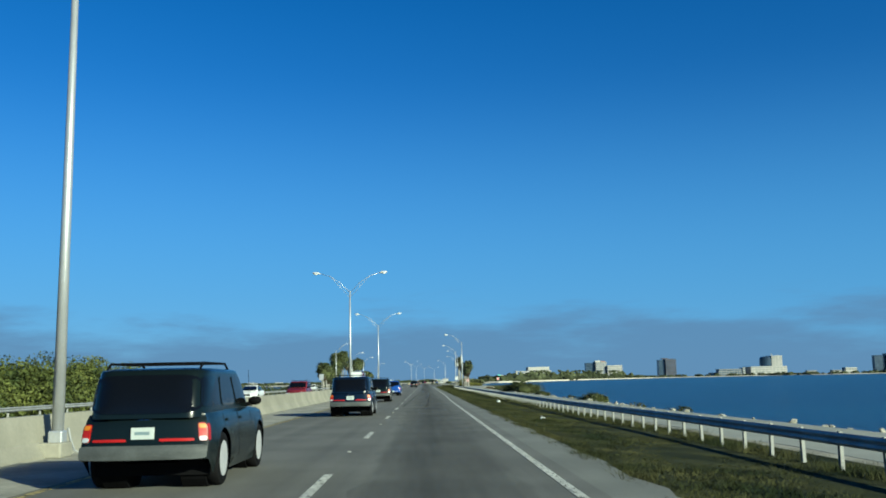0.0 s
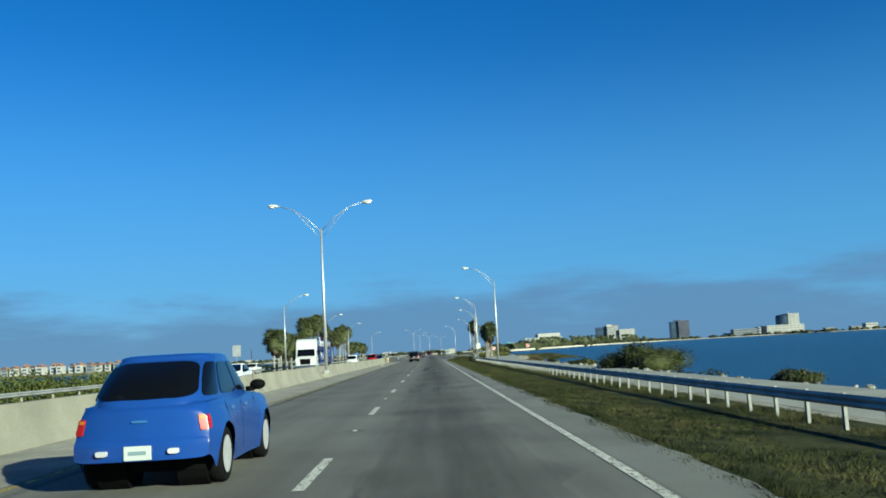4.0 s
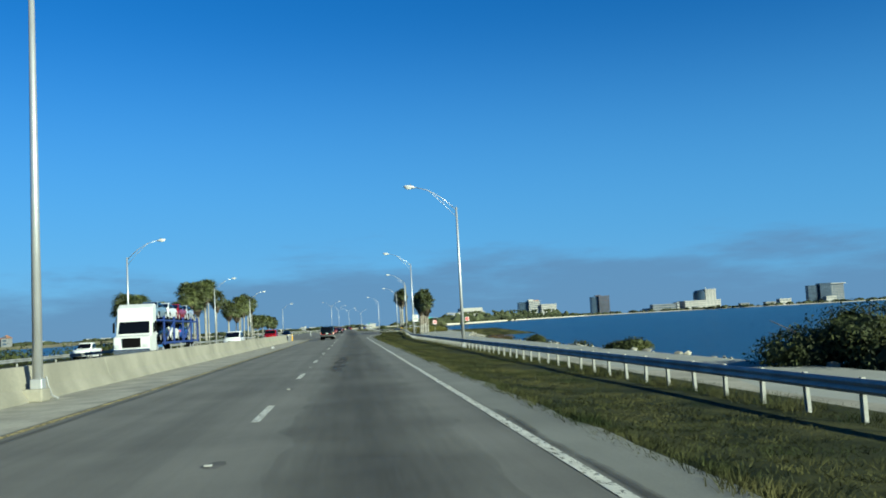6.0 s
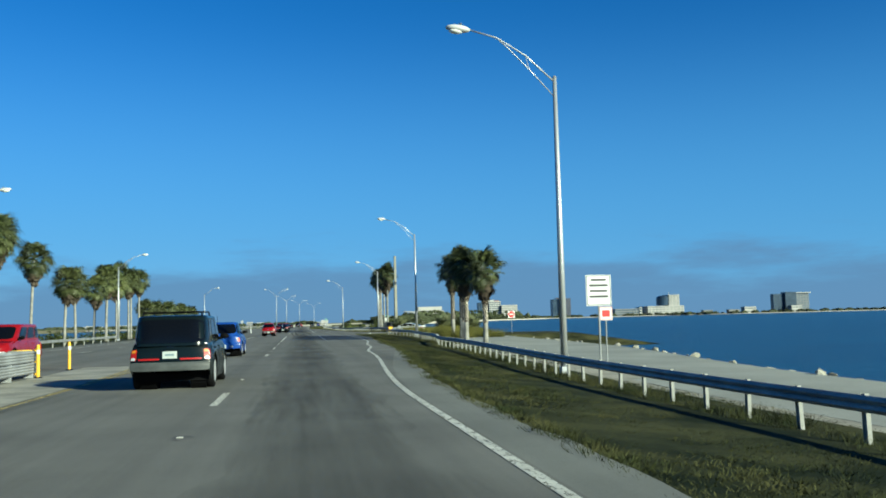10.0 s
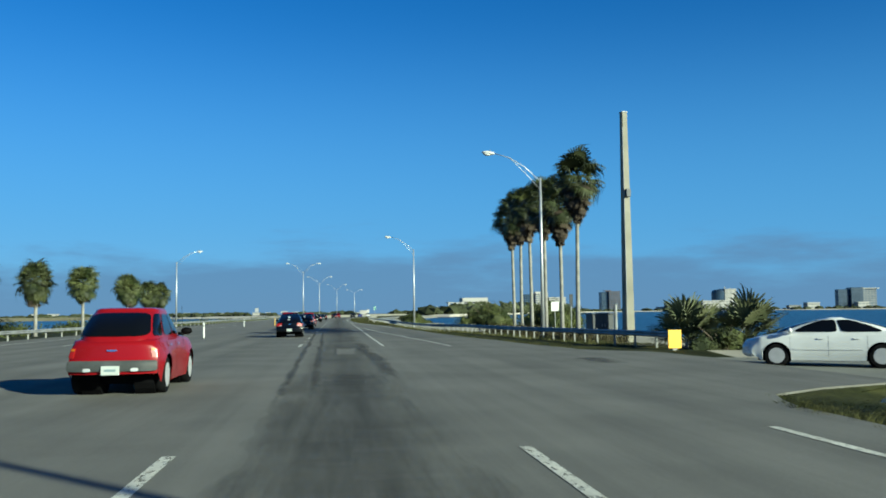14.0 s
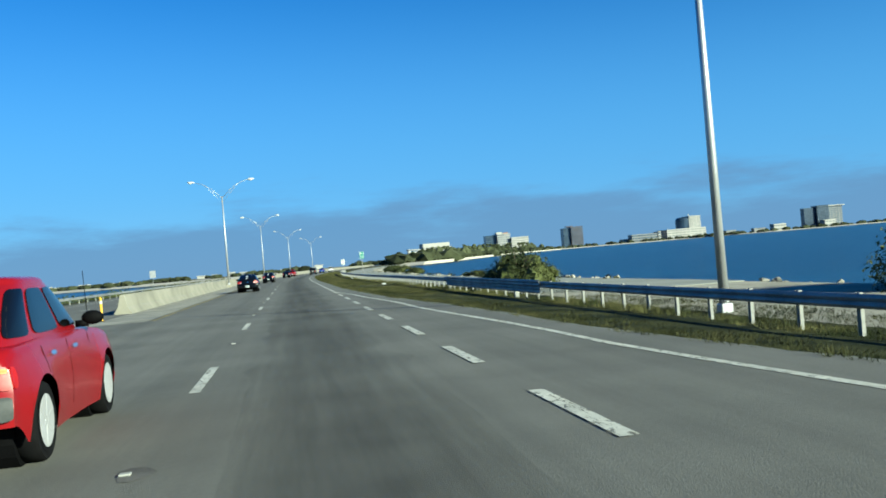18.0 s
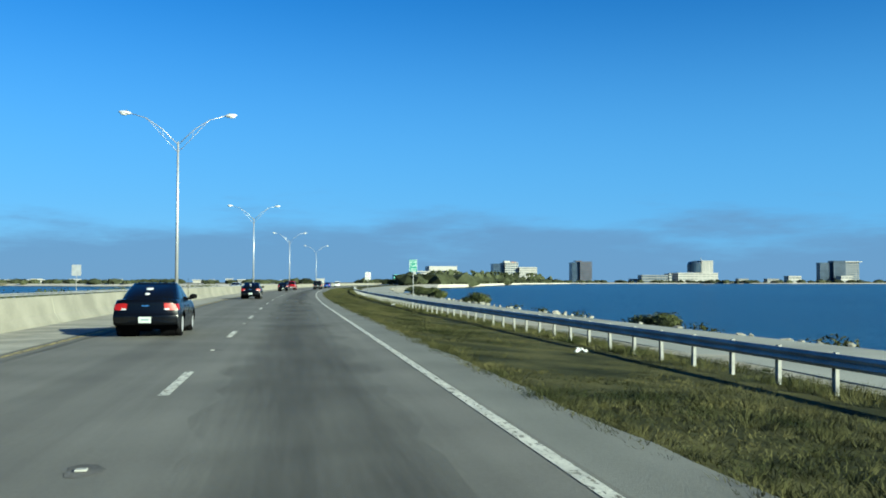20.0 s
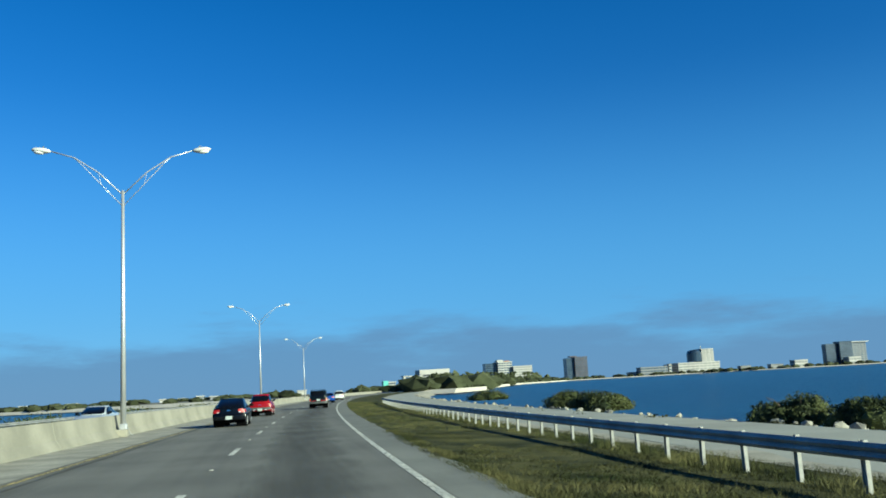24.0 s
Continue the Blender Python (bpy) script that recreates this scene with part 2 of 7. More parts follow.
M_REDWEED = mat("red_weeds", (0.052, 0.034, 0.022), rough=0.9, vary=0.35, scale=0.6, fine=5, second=(0.085, 0.060, 0.034), island=0.5, spec=0.1)
M_SCRUB = mat("dry_scrub", (0.040, 0.036, 0.020), rough=0.9, vary=0.35, scale=0.6, fine=5, second=(0.075, 0.066, 0.036), island=0.5, spec=0.1)
M_TWIG = mat("bare_branch", (0.091, 0.07, 0.049), rough=0.9, vary=0.3)
M_FARTREE = mat("far_trees", (0.031, 0.0384, 0.0186), rough=0.9, vary=0.35, scale=0.03, fine=0.3, second=(0.0465, 0.0527, 0.0279), island=0.35, spec=0.1)
M_FARLAND = mat("far_land", (0.104, 0.0975, 0.065), rough=0.95, vary=0.3, scale=0.01, fine=0.1)
M_BEACH = mat("beach", (0.44, 0.408, 0.344), rough=0.95, vary=0.1, scale=0.02, fine=0.3)
M_SIGNW = mat("sign_white", (0.663, 0.663, 0.646), rough=0.45, vary=0.04)
M_SIGNG = mat("sign_green", (0.015, 0.195, 0.143), rough=0.4, vary=0.06)
M_SIGNR = mat("sign_red", (0.55, 0.03, 0.03), rough=0.4, vary=0.06)
M_SIGNB = mat("sign_black", (0.03, 0.03, 0.03), rough=0.5, vary=0.1)
M_SIGNBACK = mat("sign_back", (0.40, 0.41, 0.42), rough=0.5, metal=0.5, vary=0.1)
M_AMBER = mat("marker_yellow", (0.75, 0.42, 0.02), rough=0.45, vary=0.08)
M_BOXGREY = mat("cabinet_paint", (0.035, 0.040, 0.045), rough=0.55, vary=0.1)

M_WATER = bpy.data.materials.new("bay_water")
M_WATER.use_nodes = True
_n, _l = M_WATER.node_tree.nodes, M_WATER.node_tree.links
_b = _n["Principled BSDF"]
_b.inputs["Base Color"].default_value = (0.012, 0.055, 0.115, 1)
_b.inputs["Roughness"].default_value = 0.28
_b.inputs["IOR"].default_value = 1.33
_b.inputs["Specular IOR Level"].default_value = 0.35
_tc = _n.new("ShaderNodeTexCoord")
_mp = _n.new("ShaderNodeMapping")
_mp.inputs["Scale"].default_value = (0.5, 0.9, 1)
_mp.inputs["Rotation"].default_value = (0, 0, 0.5)
_w1 = _n.new("ShaderNodeTexNoise")
_w1.inputs["Scale"].default_value = 0.9
_w1.inputs["Detail"].default_value = 6
_w1.inputs["Roughness"].default_value = 0.65
_bp = _n.new("ShaderNodeBump")
_bp.inputs["Strength"].default_value = 0.9
_bp.inputs["Distance"].default_value = 0.35
# stretched noise paints bright ripple glints into the base colour as paler streaks
_w2 = _n.new("ShaderNodeTexNoise")
_w2.inputs["Scale"].default_value = 1.0
_w2.inputs["Detail"].default_value = 7
_w2.inputs["Roughness"].default_value = 0.68
_mp2 = _n.new("ShaderNodeMapping")
_mp2.inputs["Scale"].default_value = (0.02, 0.10, 1)
_mp2.inputs["Rotation"].default_value = (0, 0, -0.25)
_mr2 = _n.new("ShaderNodeMapRange")
_mr2.inputs["From Min"].default_value = 0.36
_mr2.inputs["From Max"].default_value = 0.68
_cr = _n.new("ShaderNodeMix")
_cr.data_type = "RGBA"
_cr.inputs["A"].default_value = (0.003, 0.017, 0.046, 1)
_cr.inputs["B"].default_value = (0.009, 0.047, 0.096, 1)
_l.new(_tc.outputs["Object"], _mp.inputs["Vector"])
_l.new(_mp.outputs[0], _w1.inputs["Vector"])
_l.new(_tc.outputs["Object"], _mp2.inputs["Vector"])
_l.new(_mp2.outputs[0], _w2.inputs["Vector"])
_l.new(_w1.outputs["Fac"], _bp.inputs["Height"])
_l.new(_bp.outputs[0], _b.inputs["Normal"])
_l.new(_w2.outputs["Fac"], _mr2.inputs["Value"])
_l.new(_mr2.outputs[0], _cr.inputs["Factor"])
_l.new(_cr.outputs["Result"], _b.inputs["Base Color"])


# ---- mesh helpers ----
def finish(bm, smooth=False, mats=()):
    me = bpy.data.meshes.new("m")
    bm.normal_update()
    bm.to_mesh(me)
    bm.free()
    for m in mats:
        me.materials.append(m)
    if smooth:
        me.shade_smooth()
    return me


def part(name, bm, material, parent=None, label="", smooth=False):
    me = bm if isinstance(bm, bpy.types.Mesh) else finish(bm, smooth)
    if material and not me.materials:
        me.materials.append(material)
    ob = new(name, me)
    if parent:
        ob.parent = parent
    if label:
        ob["label"] = label
    return ob


def thing(name, label, category, group="", at=None, kind=""):
    ob = new(name)
    ob.empty_display_size = 0.2
    if at is not None:
        ob.matrix_basis = at
    return tagged(ob, label, category, group, kind)


def box(bm, x0, x1, y0, y1, z0, z1, m=None, bevel=0.0):
    mat4 = Matrix.Translation(((x0 + x1) / 2, (y0 + y1) / 2, (z0 + z1) / 2)) @ Matrix.Diagonal((x1 - x0, y1 - y0, z1 - z0, 1))
    if m is not None:
        mat4 = m @ mat4
    r = bmesh.ops.create_cube(bm, size=1, matrix=mat4)
    if bevel:
        es = list({e for v in r["verts"] for e in v.link_edges})
        bmesh.ops.bevel(bm, geom=es, offset=bevel, segments=2, affect="EDGES", profile=0.5)
    return bm


def tube(bm, pts, radii, n=8, cap=True):
    """A round, tapering rod through points."""
    rings = []
    for i, p in enumerate(pts):
        p = Vector(p)
        a = Vector(pts[max(i - 1, 0)])
        b = Vector(pts[min(i + 1, len(pts) - 1)])
        d = (b - a).normalized()
        u = d.orthogonal().normalized()
        if abs(d.z) < 0.95:
            u = d.cross(Vector((0, 0, 1))).normalized()
        v = d.cross(u)
        r = radii[i] if hasattr(radii, "__len__") else radii
        rings.append([bm.verts.new(p + r * (math.cos(2 * math.pi * k / n) * u + math.sin(2 * math.pi * k / n) * v)) for k in range(n)])
    for r0, r1 in zip(rings, rings[1:]):
        for k in range(n):
            bm.faces.new((r0[k], r0[(k + 1) % n], r1[(k + 1) % n], r1[k]))
    if cap:
        bm.faces.new(rings[0][::-1])
        bm.faces.new(rings[-1])
    return bm


def edge_x(y):
    """The road's right edge line: straight, then bending right."""
    d = max(y - 518.8, 0.0)
    return 0.000541 / 2 * d * d


def lerp(y, table):
    if y <= table[0][0]:
        return table[0][1]
    for (a, u), (b, v) in zip(table, table[1:]):
        if y <= b:
            k = (y - a) / (b - a)
            k = k * k * (3 - 2 * k)
            return u + (v - u) * k
    return table[-1][1]


def steps(y0, y1, d):
    n = max(1, int(round((y1 - y0) / d)))
    return [y0 + (y1 - y0) * i / n for i in range(n + 1)]


def ribbon(bm, ys, left, right, z=0.0, thick=0.0, z_right=None):
    """A strip along the road between two offsets from its edge line; thick: a skirt down its sides."""
    f = lambda s, y: s(y) if callable(s) else s
    rows = []
    for y in ys:
        e = edge_x(y)
        zz = f(z, y)
        a, b = e + f(left, y), e + f(right, y)
        zr = f(z_right, y) if z_right else zz
        row = [bm.verts.new((a, y, zz)), bm.verts.new((b, y, zr))]
        if thick:
            row += [bm.verts.new((a, y, zz - thick)), bm.verts.new((b, y, zr - thick))]
        rows.append(row)
    for r0, r1 in zip(rows, rows[1:]):
        bm.faces.new((r0[0], r0[1], r1[1], r1[0]))
        if thick:
            bm.faces.new((r0[2], r0[0], r1[0], r1[2]))
            bm.faces.new((r0[1], r0[3], r1[3], r1[1]))
    if thick:
        bm.faces.new((rows[0][1], rows[0][0], rows[0][2], rows[0][3]))
        bm.faces.new((rows[-1][0], rows[-1][1], rows[-1][3], rows[-1][2]))
    return bm


# ---- large structure ----
Y0, Y1 = -60.0, 1000.0
# right limit of the paving, offset from the edge line
PAVE_R = [(-60, 0.95), (240, 0.95), (285, 3.3), (298, 3.95), (310, 4.5), (331, 4.5), (336, 4.7), (338.6, 5.4), (339.6, 9.0), (353, 9.0), (357, 7.0), (366, 6.3), (376, 5.5), (390, 4.9), (410, 4.25), (422, 4.0), (440, 2.7), (464, 1.45), (480, 1.05), (1000, 1.0)]
SHORE_R = [(-60, 16.0), (160, 16.0), (245, 17.0), (292, 22.0), (410, 23.0), (450, 19.5), (520, 17.5), (1000, 17.5)]
SHORE_L = [(-60, -60.0), (30, -52.0), (62, -37.0), (150, -37.0), (210, -44.0), (460, -46.0), (520, -40.0), (1000, -40.0)]
RAIL_X = [(-60, 5.6), (240, 5.7), (289, 7.5), (299, 8.5), (317, 8.9), (331, 7.8), (357, 10.9), (366, 9.7), (378, 9.0), (392, 8.4), (412, 6.9), (440, 6.5), (490, 6.5), (530, 6.1), (570, 5.7), (1000, 5.6)]
RAIL_Z = [(-60, -0.35), (15, -0.38), (60, -0.48), (250, -0.48), (289, -0.40), (300, -0.32), (330, -0.15), (338, -0.28), (352, -0.28), (358, -0.1), (392, -0.22), (420, -0.40), (470, -0.42), (520, -0.42), (570, -0.34), (1000, -0.32)]

YS = steps(Y0, 325, 5) + steps(325, 365, 1)[1:] + steps(365, Y1, 5)[1:]
# ground of the causeway: verge, banks and shore in one sheet
bm = bmesh.new()
ys = YS + [1010.0]
rows = []
for y in ys:
    e = edge_x(y)
    pr, sr, sl, rx, rz = (lerp(y, tb) for tb in (PAVE_R, SHORE_R, SHORE_L, RAIL_X, RAIL_Z))
    prof = [(sl - 30, -5.0), (sl - 2.5, -2.4), (sl + 1.0, -1.2), (sl + 6, -0.55), (-27, -0.3), (-23.2, -0.12), (-21.6, -0.06), (-9.5, -0.06), (pr - 0.5, -0.06), (pr + 0.02, -0.035),
            ((pr * 2 + rx) / 3, rz * 0.45), (rx, rz), (rx + 1.2, rz - 0.03), (sr - 3.5, rz - 0.14), (sr - 1.2, rz - 0.6), (sr + 1.5, -2.3), (sr + 14, -4.8)]
    row = []
    for i, (x, z) in enumerate(prof):
        j = 0.0
        if i not in (6, 7, 8, 9):
            j = 0.05 * noise.noise((x * 0.6, y * 0.35, 3.0))
        row.append(bm.verts.new((e + x, y, z + j)))
    rows.append(row)
for r0, r1 in zip(rows, rows[1:]):
    for k in range(len(r0) - 1):
        f = bm.faces.new((r0[k], r0[k + 1], r1[k + 1], r1[k]))
        f.material_index = 1 if k >= 12 or k <= 2 else (2 if r0[0].co.y > 452 else 0)
        f.smooth = True
ground = part("ground", finish(bm, mats=(M_GRASS, M_SAND, M_GRASS_DRY)), None)
tagged(ground, "low causeway verge of patchy green and straw grass with sandy shore", "ground", kind="structure")

# water of the bay, out to the horizon
bm = bmesh.new()
for x0, x1, y0, y1 in ((-4900, 4900, -1500, 4900),):
    vs = [bm.verts.new(p) for p in ((x0, y0, -1.9), (x1, y0, -1.9), (x1, y1, -1.9), (x0, y1, -1.9))]
    bm.faces.new(vs)
tagged(part("water", bm, M_WATER), "deep blue bay water with small wind ripples", "water", kind="structure")

# carriageway
road = part("road", ribbon(bmesh.new(), YS, -10.4, lambda y: lerp(y, [(-60, 0.12), (243, 0.12), (285, 3.3), (298, 3.9), (331, 4.5), (336, 4.7), (338.6, 5.4), (339.6, 9.0), (353, 9.0), (357, 7.0), (366, 6.3), (376, 5.5), (390, 4.9), (410, 4.25), (422, 4.0), (440, 2.5), (464, 1.0), (474, 0.15), (1000, 0.12)]), 0.0, 0.08), M_ASPHALT)
tagged(road, "worn grey asphalt carriageway with dark wheel tracks", "road", kind="structure")
for ys in (steps(Y0, 330, 0.8), steps(360, 700, 0.8) + steps(700, Y1, 6)[1:]):
    tagged(part("pavement", ribbon(bmesh.new(), ys, lambda y: lerp(y, PAVE_R) - 1.6, lambda y: lerp(y, PAVE_R) + 0.14 * noise.noise((y * 0.4, 1, 1)) + 0.14 * noise.noise((y * 1.3, 7, 1)), -0.006, 0.06), M_ASPHALT_SIDE), "pale paved shoulder beside the edge line", "pavement", kind="structure")
tagged(part("pavement", ribbon(bmesh.new(), steps(Y0, 262, 5), -10.02, -7.7, 0.004), M_CONC_STAIN), "pale concrete inner shoulder below the median barrier", "pavement", kind="structure")
tagged(part("pavement", ribbon(bmesh.new(), steps(455, 1000, 5), -10.02, -7.7, 0.004), M_CONC_STAIN), "pale concrete inner shoulder below the median barrier", "pavement", kind="structure")
road_far = part("road", ribbon(bmesh.new(), steps(Y0, Y1, 5), -22.0, -10.4, -0.004, 0.08), M_ASPHALT)
tagged(road_far, "grey asphalt carriageway for oncoming traffic", "road", kind="structure")
# shore trail behind the guardrail
tagged(part("pavement", ribbon(bmesh.new(), steps(Y0, 332, 4), lambda y: lerp(y, RAIL_X) + 1.7 + 0.25 * noise.noise((y * 0.2, 5, 1)), lambda y: lerp(y, SHORE_R) - 3.4, lambda y: lerp(y, RAIL_Z) - 0.035, 0.2, lambda y: lerp(y, RAIL_Z) - 0.10), M_TRAIL), "pale sandy trail running along the shore", "trail", kind="structure")
tagged(part("pavement", ribbon(bmesh.new(), steps(455, 1000, 4), lambda y: lerp(y, RAIL_X) + 1.9 + 0.25 * noise.noise((y * 0.2, 5, 1)), lambda y: lerp(y, SHORE_R) - 3.6, lambda y: lerp(y, RAIL_Z) - 0.035, 0.2, lambda y: lerp(y, RAIL_Z) - 0.10), M_TRAIL), "pale sandy trail running along the shore", "trail", kind="structure")
# side road at the opening
bm = bmesh.new()
vs = [bm.verts.new(p) for p in ((8.8, 339.8, -0.012), (11.0, 339.8, -0.24), (20.5, 339.0, -0.40), (20.5, 353.0, -0.40), (11.0, 354.0, -0.24), (8.8, 353.2, -0.012))]
bm.faces.new((vs[0], vs[1], vs[4], vs[5]))
bm.faces.new((vs[1], vs[2], vs[3], vs[4]))
tagged(part("road", bm, M_ASPHALT_SIDE), "short asphalt side road leading to the shore", "road", kind="structure")


def paint(ys, left, right, material, name, label="", parent=road, z=0.006):
    return part(name, ribbon(bmesh.new(), ys, left, right, z), material, parent, label)


EDGE_OFF = [(-60, -0.22), (65, -0.22), (100, 0.0), (243, 0.0), (270, 1.16), (281, 2.0), (298, 3.0), (310, 3.2), (334, 3.25)]
paint(steps(-40, 334, 3), lambda y: lerp(y, EDGE_OFF) - 0.066, lambda y: lerp(y, EDGE_OFF) + 0.066, M_WHITE, "edge_line")
paint(steps(304, 333, 3), -0.066, 0.066, M_WHITE, "lane_line")
paint(steps(363, 391, 3), -0.066, 0.066, M_WHITE, "lane_line")
TAPER = [(358, 3.0), (365, 2.68), (379, 1.99), (391, 1.33), (404, 0.75), (415, 0.2)]
paint(steps(362, 415, 3), lambda y: lerp(y, TAPER) - 0.06, lambda y: lerp(y, TAPER) + 0.06, M_WHITE, "taper_line")
paint(steps(394, 416, 3), -0.066, 0.066, M_WHITE, "lane_line")
OUTER = [(412, 3.4), (420, 3.08), (425, 2.71), (434, 2.06), (450, 1.3), (464, 0.64), (472.4, 0.02), (1000, 0.0)]
paint(steps(412, 1000, 3), lambda y: lerp(y, OUTER) - 0.07, lambda y: lerp(y, OUTER) + 0.07, M_WHITE, "edge_line")
for k in range(11):
    paint(steps(416.2 + 5.35 * k, 418.8 + 5.35 * k, 2.6), -0.08, 0.08, M_WHITE, "lane_dash", z=0.011)
paint(steps(-40, 262, 3), -7.62, -7.47, M_YELLOW, "yellow_line")
paint(steps(455, 1000, 4), -7.55, -7.4, M_YELLOW, "yellow_line")
bm = ribbon(bmesh.new(), steps(252, 300, 3), lambda y: lerp(y, [(252, -7.7), (300, -11.2)]) - 0.08, lambda y: lerp(y, [(252, -7.7), (300, -11.2)]) + 0.08, 0.006)
part("yellow_line", bm, M_YELLOW, road)
paint(steps(282, 338, 3), lambda y: lerp(y, [(282, -8.1), (300, -7.65), (338, -7.5)]) - 0.08, lambda y: lerp(y, [(282, -8.1), (300, -7.65), (338, -7.5)]) + 0.08, M_WHITE, "lane_line")
paint(steps(300.4, 333, 3), -3.73, -3.59, M_WHITE, "lane_line")
# broken lane line, and the small reflector between each pair of dashes
REFLECTOR = finish(box(bmesh.new(), -0.045, 0.045, -0.04, 0.04, 0.0, 0.018, bevel=0.008), mats=(M_POST,))
TAR_PAD = []
for k in range(3):
    bm = bmesh.new()
    rim = [bm.verts.new((0.15 * math.cos(a * 0.524) * random.uniform(0.6, 1.15), 0.26 * math.sin(a * 0.524) * random.uniform(0.6, 1.2), 0.001)) for a in range(12)]
    bm.faces.new(rim)
    TAR_PAD.append(finish(bm, mats=(M_PATCH,)))
DASHES = [-0.55 + 12.19 * k for k in range(-2, 21)] + [268.0, 280.2, 292.2, 363.8, 376.0] + [5.56 + 12.19 * k for k in range(32, 78)]
for y in DASHES:
    if 299 < y < 336:
        continue
    part("lane_dash", ribbon(bmesh.new(), [y, y + 1.0, y + 2.05, y + 3.05], -3.72, -3.58, 0.006), M_WHITE, road)
    if y < 640:
        r = part("reflector", REFLECTOR, None, road)
        r.location = (edge_x(y + 7.6) - 3.66 + random.uniform(-0.05, 0.05), y + 7.6, 0.004)
        r = part("tar_pad", TAR_PAD[int(y) % 3], None, road)
        r.location = (edge_x(y + 7.6) - 3.62, y + 7.65, 0.003)
for y in [-8 + 12.19 * k for k in range(0, 60)]:
    part("lane_dash", ribbon(bmesh.new(), [y, y + 3.05], -15.45, -15.3, 0.003), M_WHITE, road_far)
paint(steps(-40, 990, 6), -19.35, -19.2, M_WHITE, "edge_line", parent=road_far, z=0.003)
paint(steps(-40, 250, 6), -12.05, -11.9, M_YELLOW, "yellow_line", parent=road_far, z=0.003)


# ---- median barrier ----
def barrier_profile(y):
    h = 0.88 if y < 300 else 0.94
    return [(-9.98, 0.0), (-10.0, 0.08), (-10.17, 0.33), (-10.30, h), (-10.52, h), (-10.65, 0.33), (-10.82, 0.08), (-10.85, 0.0)]


def barrier(y0, y1, label):
    root = thing("median_barrier", label, "barrier", kind="structure")
    n = max(1, round((y1 - y0) / 12.2))
    for i in range(n):
        a, b = y0 + (y1 - y0) * i / n, y0 + (y1 - y0) * (i + 1) / n - 0.025
        bm = bmesh.new()
        rows = []
        for y in (a, a + 0.02, (a + b) / 2, b - 0.02, b):
            e = edge_x(y)
            s = 0.015 if y in (a, b) else 0.0
            rows.append([bm.verts.new((e + x + (-s if x > -10.4 else s), y, z - (s if z > 0.5 else 0))) for x, z in barrier_profile(y)])
        for r0, r1 in zip(rows, rows[1:]):
            for k in range(len(r0) - 1):
                bm.faces.new((r0[k], r0[k + 1], r1[k + 1], r1[k]))
        bm.faces.new(rows[0][::-1])
        bm.faces.new(rows[-1])
        part("barrier_segment", bm, M_CONCRETE, root)
    return root


LAMPS_L = [19.6, 95.8, 154.6, 533.6, 609.6, 686.0, 761.0]
barrier(-60, 249, "long pale concrete median barrier with stained faces")
barrier(466, 990, "long pale concrete median barrier bending with the road")


# ---- guardrails ----
def wbeam(bm, ys, off, ztop, base, flip=1):
    prof = [(0.0, 0.0), (0.025, -0.016), (0.06, -0.058), (0.025, -0.104), (0.0, -0.12), (0.025, -0.136), (0.06, -0.182), (0.025, -0.224), (0.0, -0.24)]
    rows = []
    for y in ys:
        e = edge_x(y)
        rows.append([bm.verts.new((e + off(y) - flip * x, y, base(y) + ztop + z)) for x, z in prof])
        rows[-1] += [bm.verts.new((e + off(y) - flip * (x - 0.012), y, base(y) + ztop + z)) for x, z in prof[::-1]]
    m = len(rows[0])
    for r0, r1 in zip(rows, rows[1:]):
        for k in range(m):
            bm.faces.new((r0[k], r0[(k + 1) % m], r1[(k + 1) % m], r1[k]))
    bm.faces.new(rows[0])
    bm.faces.new(rows[-1][::-1])
    return bm


def guardrail(y0, y1, off, base, label, gap=1.74, flip=1, group="guardrails of the causeway"):
    root = thing("guardrail", label, "guardrail", group)
    for a in steps(y0, y1, 7.62)[:-1]:
        b = min(a + (y1 - y0) / max(1, round((y1 - y0) / 7.62)), y1)
        part("rail", wbeam(bmesh.new(), steps(a, b, 3.8), off, 0.70, base, flip), M_STEEL, root)
    pm = None
    for i, y in enumerate(steps(y0 + 0.3, y1 - 0.3, gap)):
        if pm is None:
            bm = box(bmesh.new(), -0.034, 0.034, -0.054, -0.047, -0.25, 0.71)
            box(bm, -0.034, 0.034, 0.047, 0.054, -0.25, 0.71)
            box(bm, -0.003, 0.003, -0.05, 0.05, -0.25, 0.71)
            box(bm, -0.10 if flip > 0 else 0.045, -0.045 if flip > 0 else 0.10, -0.03, 0.03, 0.46, 0.68)
            pm = finish(bm, mats=(M_POST,))
        ob = part("post", pm, None, root)
        ob.location = (edge_x(y) + off(y) + 0.11 * flip, y, base(y))
        ob.rotation_euler = (radians(random.uniform(-2, 2)), radians(random.uniform(-2, 2)), 0)
    return root


rx = lambda y: lerp(y, RAIL_X)
rz = lambda y: lerp(y, RAIL_Z)
guardrail(-30, 331, rx, rz, "galvanized steel guardrail on pale posts beside the shore trail")
guardrail(357, 690, rx, rz, "galvanized steel guardrail on pale posts along the grass verge")
guardrail(-30, 335, lambda y: -22.8, lambda y: -0.12, "galvanized guardrail on the far side of the oncoming lanes", gap=3.81, flip=-1)
guardrail(365, 800, lambda y: -22.8, lambda y: -0.12, "galvanized guardrail on the far side of the oncoming lanes", gap=3.81, flip=-1)


